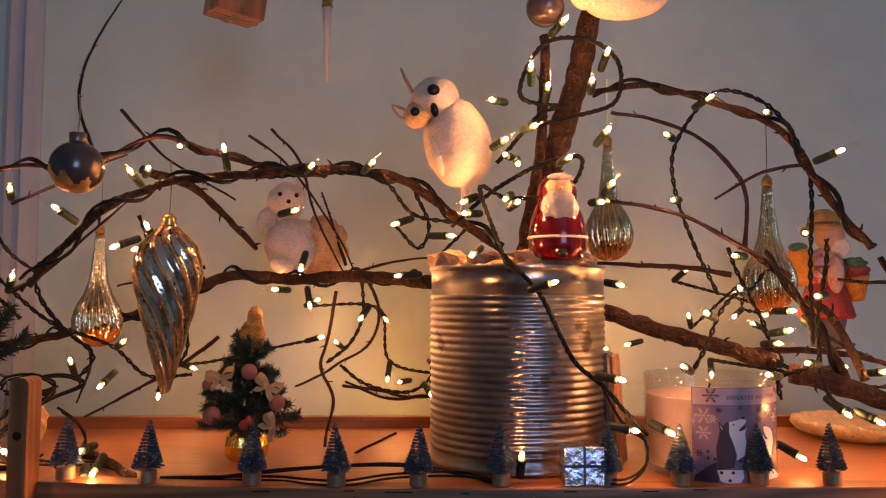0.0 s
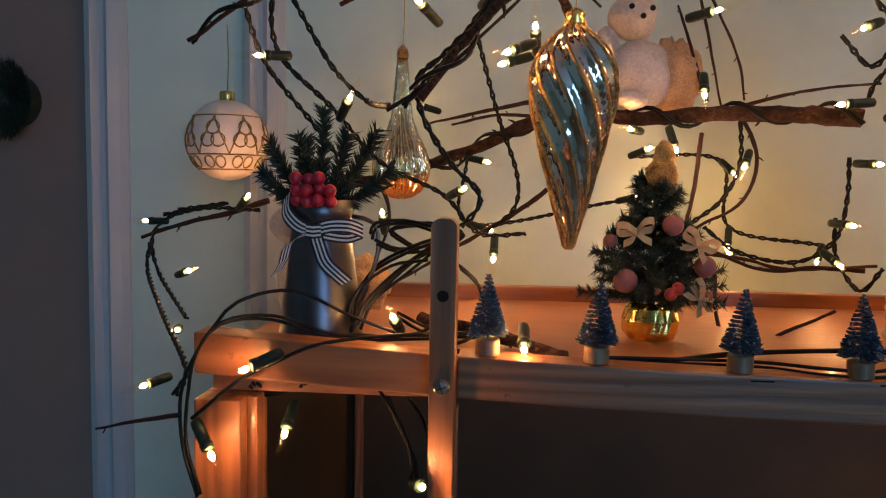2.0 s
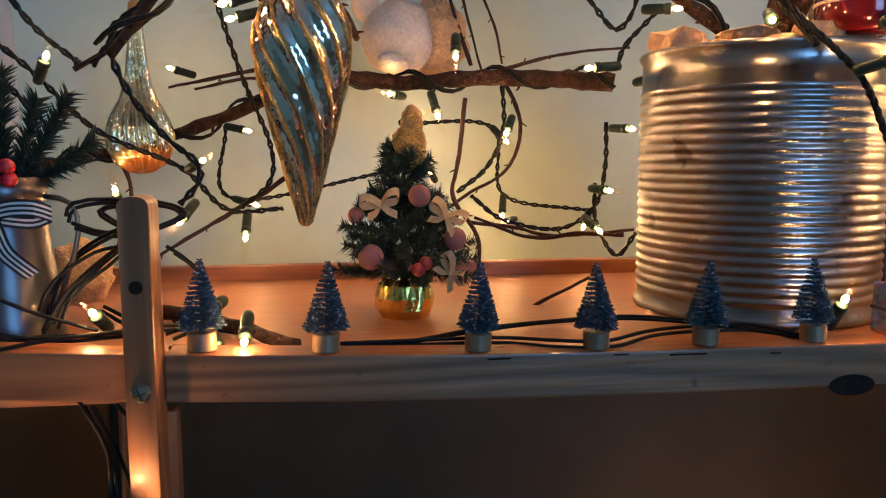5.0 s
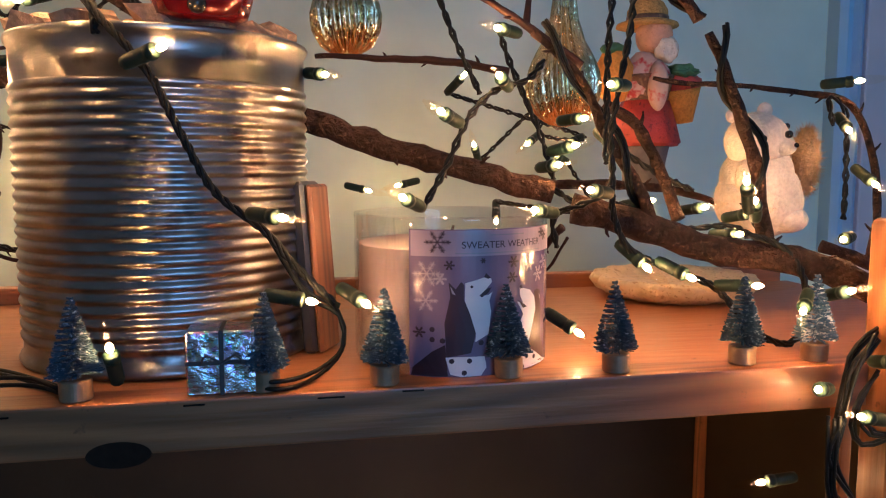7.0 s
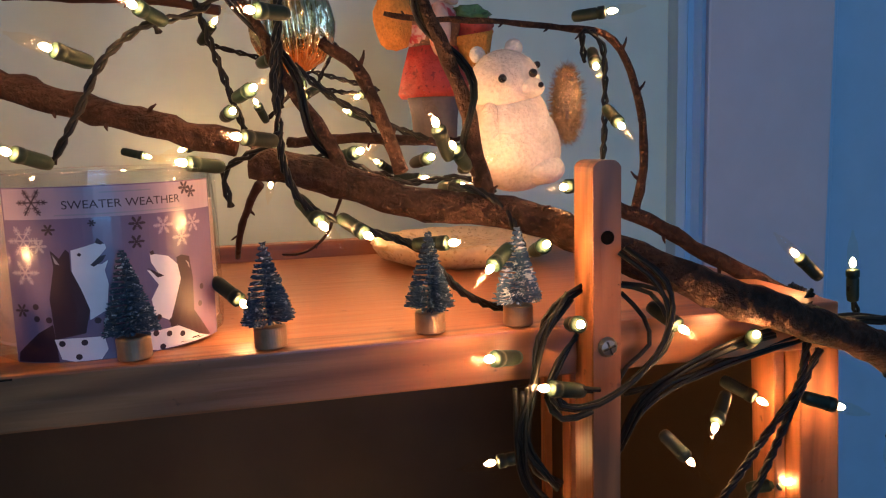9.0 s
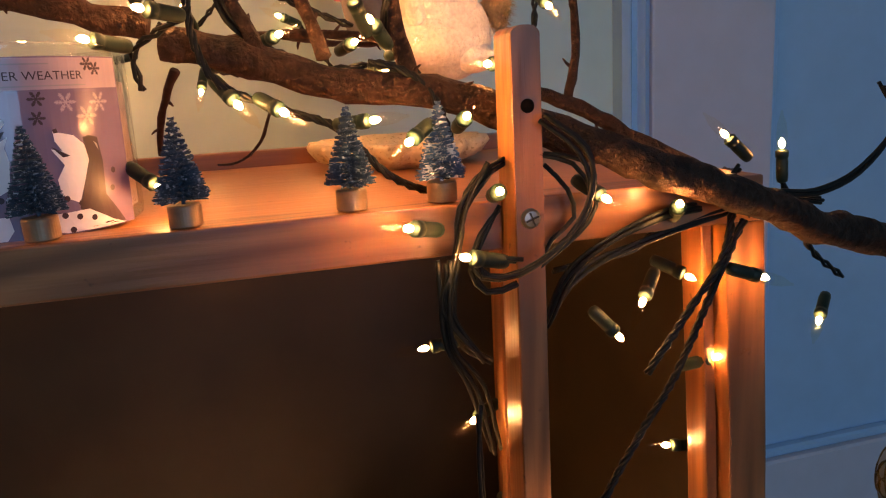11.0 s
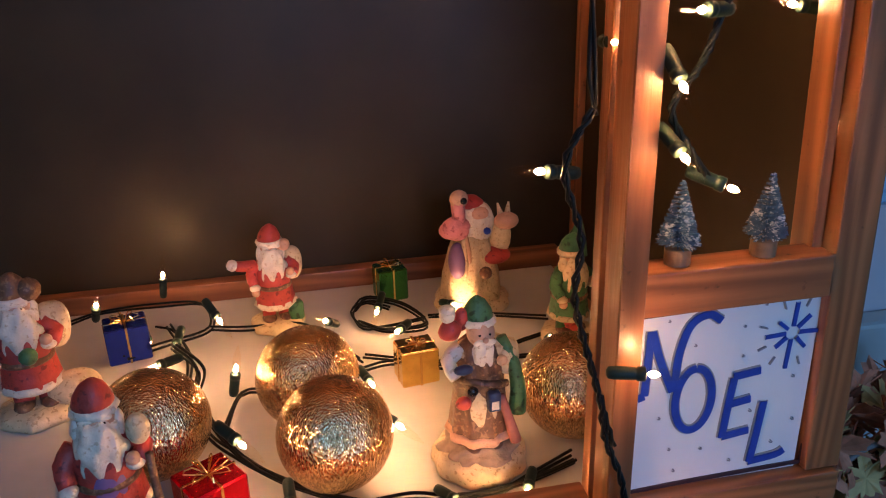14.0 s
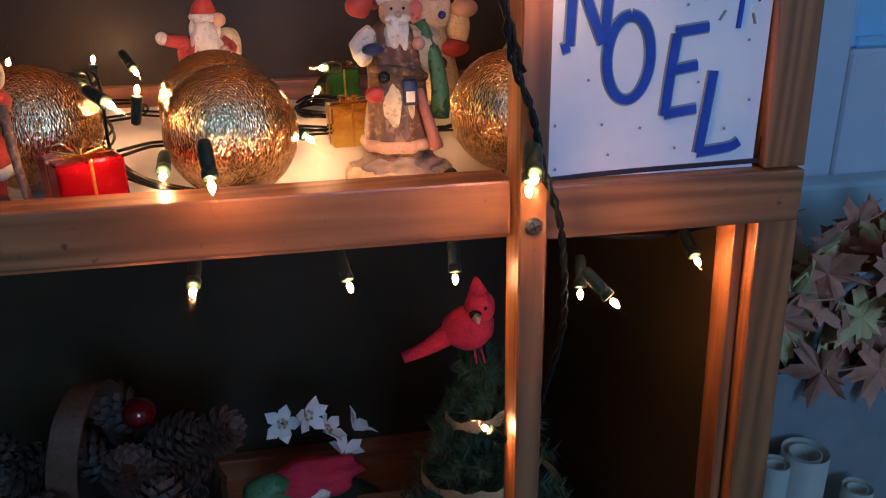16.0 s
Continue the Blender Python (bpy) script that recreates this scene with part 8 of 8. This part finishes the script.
for k in range(len(pts) - 1):
    a = 4 * k
    fs += [(a, a + 1, a + 5, a + 4), (a + 2, a + 6, a + 7, a + 3), (a, a + 4, a + 6, a + 2), (a + 1, a + 3, a + 7, a + 5)]
part("garland", (vs, fs), ribbon_gold, ltree, "gold ribbon garland")
figure("cardinal_ornament", [(ball(0.021, (0, 0, 0), (1.15, 0.9, 1.0), 4, 0.1, 90), felt_red), (ball(0.0145, (0.010, -0.004, 0.022), (1, 0.95, 1), 3, 0.1, 90), felt_red), (moved(lathe([(0.011, 0), (0.007, 0.010), (0.002, 0.020)], 14), pose(0.009, 0, 0.029, 0, -6, 0)), felt_red),
    (tube([(-0.016, 0, -0.004), (-0.040, 0, -0.018), (-0.062, 0, -0.026)], 0.0105, 0.0050, sides=10), felt_red), (moved(lathe([(0.0042, 0), (0.0005, 0.010)], 10), pose(0.004, -0.018, 0.018, 100, 0, 0)), cream_resin), (ball(0.0055, (0.003, -0.0165, 0.020), (1.1, 0.5, 0.8)), black_bead), (ball(0.0016, (0.012, -0.018, 0.026)), black_bead),
    (tube([(0.010, -0.004, -0.018), (0.014, -0.006, -0.036)], 0.0012), felt_red), (tube([(0.004, -0.004, -0.018), (0.006, -0.006, -0.036)], 0.0012), felt_red)], pose(0.552, 0.775, 0.566) @ Matrix.Scale(0.82, 4), "bright red felt cardinal ornament perched on the fir", "figurine")

# ---- beside the shelf ----
sack = empty("paper_bag", (0.935, 0.88, 0))
tagged(sack, "tall grey paper bag full of dry maple leaves, on floor", "bag")
part("body", join(box_piece(-0.100, 0.100, -0.055, -0.053, 0, 0.46, 0.0005), box_piece(-0.100, 0.100, 0.053, 0.055, 0, 0.46, 0.0005), box_piece(-0.100, -0.098, -0.053, 0.053, 0, 0.46, 0.0005), box_piece(0.098, 0.100, -0.053, 0.053, 0, 0.46, 0.0005), box_piece(-0.099, 0.099, -0.053, 0.053, 0.0, 0.003, 0.0005)), paper_bag, sack)
part("handle", tube([(-0.05, -0.056, 0.44), (-0.048, -0.058, 0.52), (-0.01, -0.060, 0.555), (0.03, -0.058, 0.52), (0.035, -0.056, 0.44)], 0.0028, sides=8), paper_bag, sack, smooth=True)


def maple():
    """A five-lobed toothed leaf, curled, with a stalk."""
    ring = []
    for a, r in ((-80, 0.30), (-62, 0.52), (-48, 0.40), (-30, 0.78), (-18, 0.62), (-8, 0.66), (4, 0.40), (18, 0.60), (26, 0.96), (36, 0.74), (44, 0.80), (58, 0.42), (70, 0.70), (78, 0.74), (90, 1.08)):
        ring.append((a, r))
    ring += [(180 - a, r) for a, r in reversed(ring[:-1])]
    pts = [(0.040 * r * math.cos(radians(a)), -0.007 * r * r + 0.004 * math.sin(radians(4 * a)), 0.040 * r * math.sin(radians(a))) for a, r in ring]
    n = len(pts)
    vs = pts + [(a, b + 0.0005, c) for a, b, c in pts] + [(0, -0.001, 0.002), (0, -0.0005, 0.002)]
    fs = [(i, (i + 1) % n, 2 * n) for i in range(n)] + [(n + (i + 1) % n, n + i, 2 * n + 1) for i in range(n)] + [((i + 1) % n, i, n + i, n + (i + 1) % n) for i in range(n)]
    return join((vs, fs), tube([(0, 0, 0.002), (0.001, 0.003, -0.015), (0.003, 0.008, -0.030)], 0.0008, sides=5))


leaf_a = tagged(part("dry_leaf", maple(), leaf_rust), "curled rust-coloured dry maple leaf sticking out of the bag", "leaf", "dry leaves")
leaf_b = tagged(part("dry_leaf", maple(), leaf_yellow), "curled pale yellow dry maple leaf sticking out of the bag", "leaf", "dry leaves")
rng = random.Random(9)
for i in range(70):
    m = pose(0.900 + rng.uniform(-0.055, 0.140), 0.88 + rng.uniform(-0.075, 0.035), rng.uniform(0.460, 0.585), rng.uniform(-50, 30), rng.uniform(-110, 110), rng.uniform(-50, 50))
    src = leaf_b if i % 4 == 1 else leaf_a
    if i < 2:
        src.matrix_world = m
    else:
        copy_thing(src, m)
for i, (x, y, h, r) in enumerate(((0.872, 0.795, 0.395, 0.021), (0.840, 0.790, 0.390, 0.0125), (0.935, 0.795, 0.345, 0.014))):
    tubes = bag("paper_roll", lathe([(r * 0.55, 0.001), (r, 0), (r, h), (r * 0.96, h), (r * 0.94, h - 0.02), (r * 0.72, h - 0.02), (r * 0.70, h - 0.002), (r * 0.62, h - 0.002), (r * 0.60, h - 0.06), (r * 0.55, h - 0.06)], 32), roll_paper, (x, y, 0), "upright roll of off-white wrapping paper on floor", "paper roll", "paper rolls")
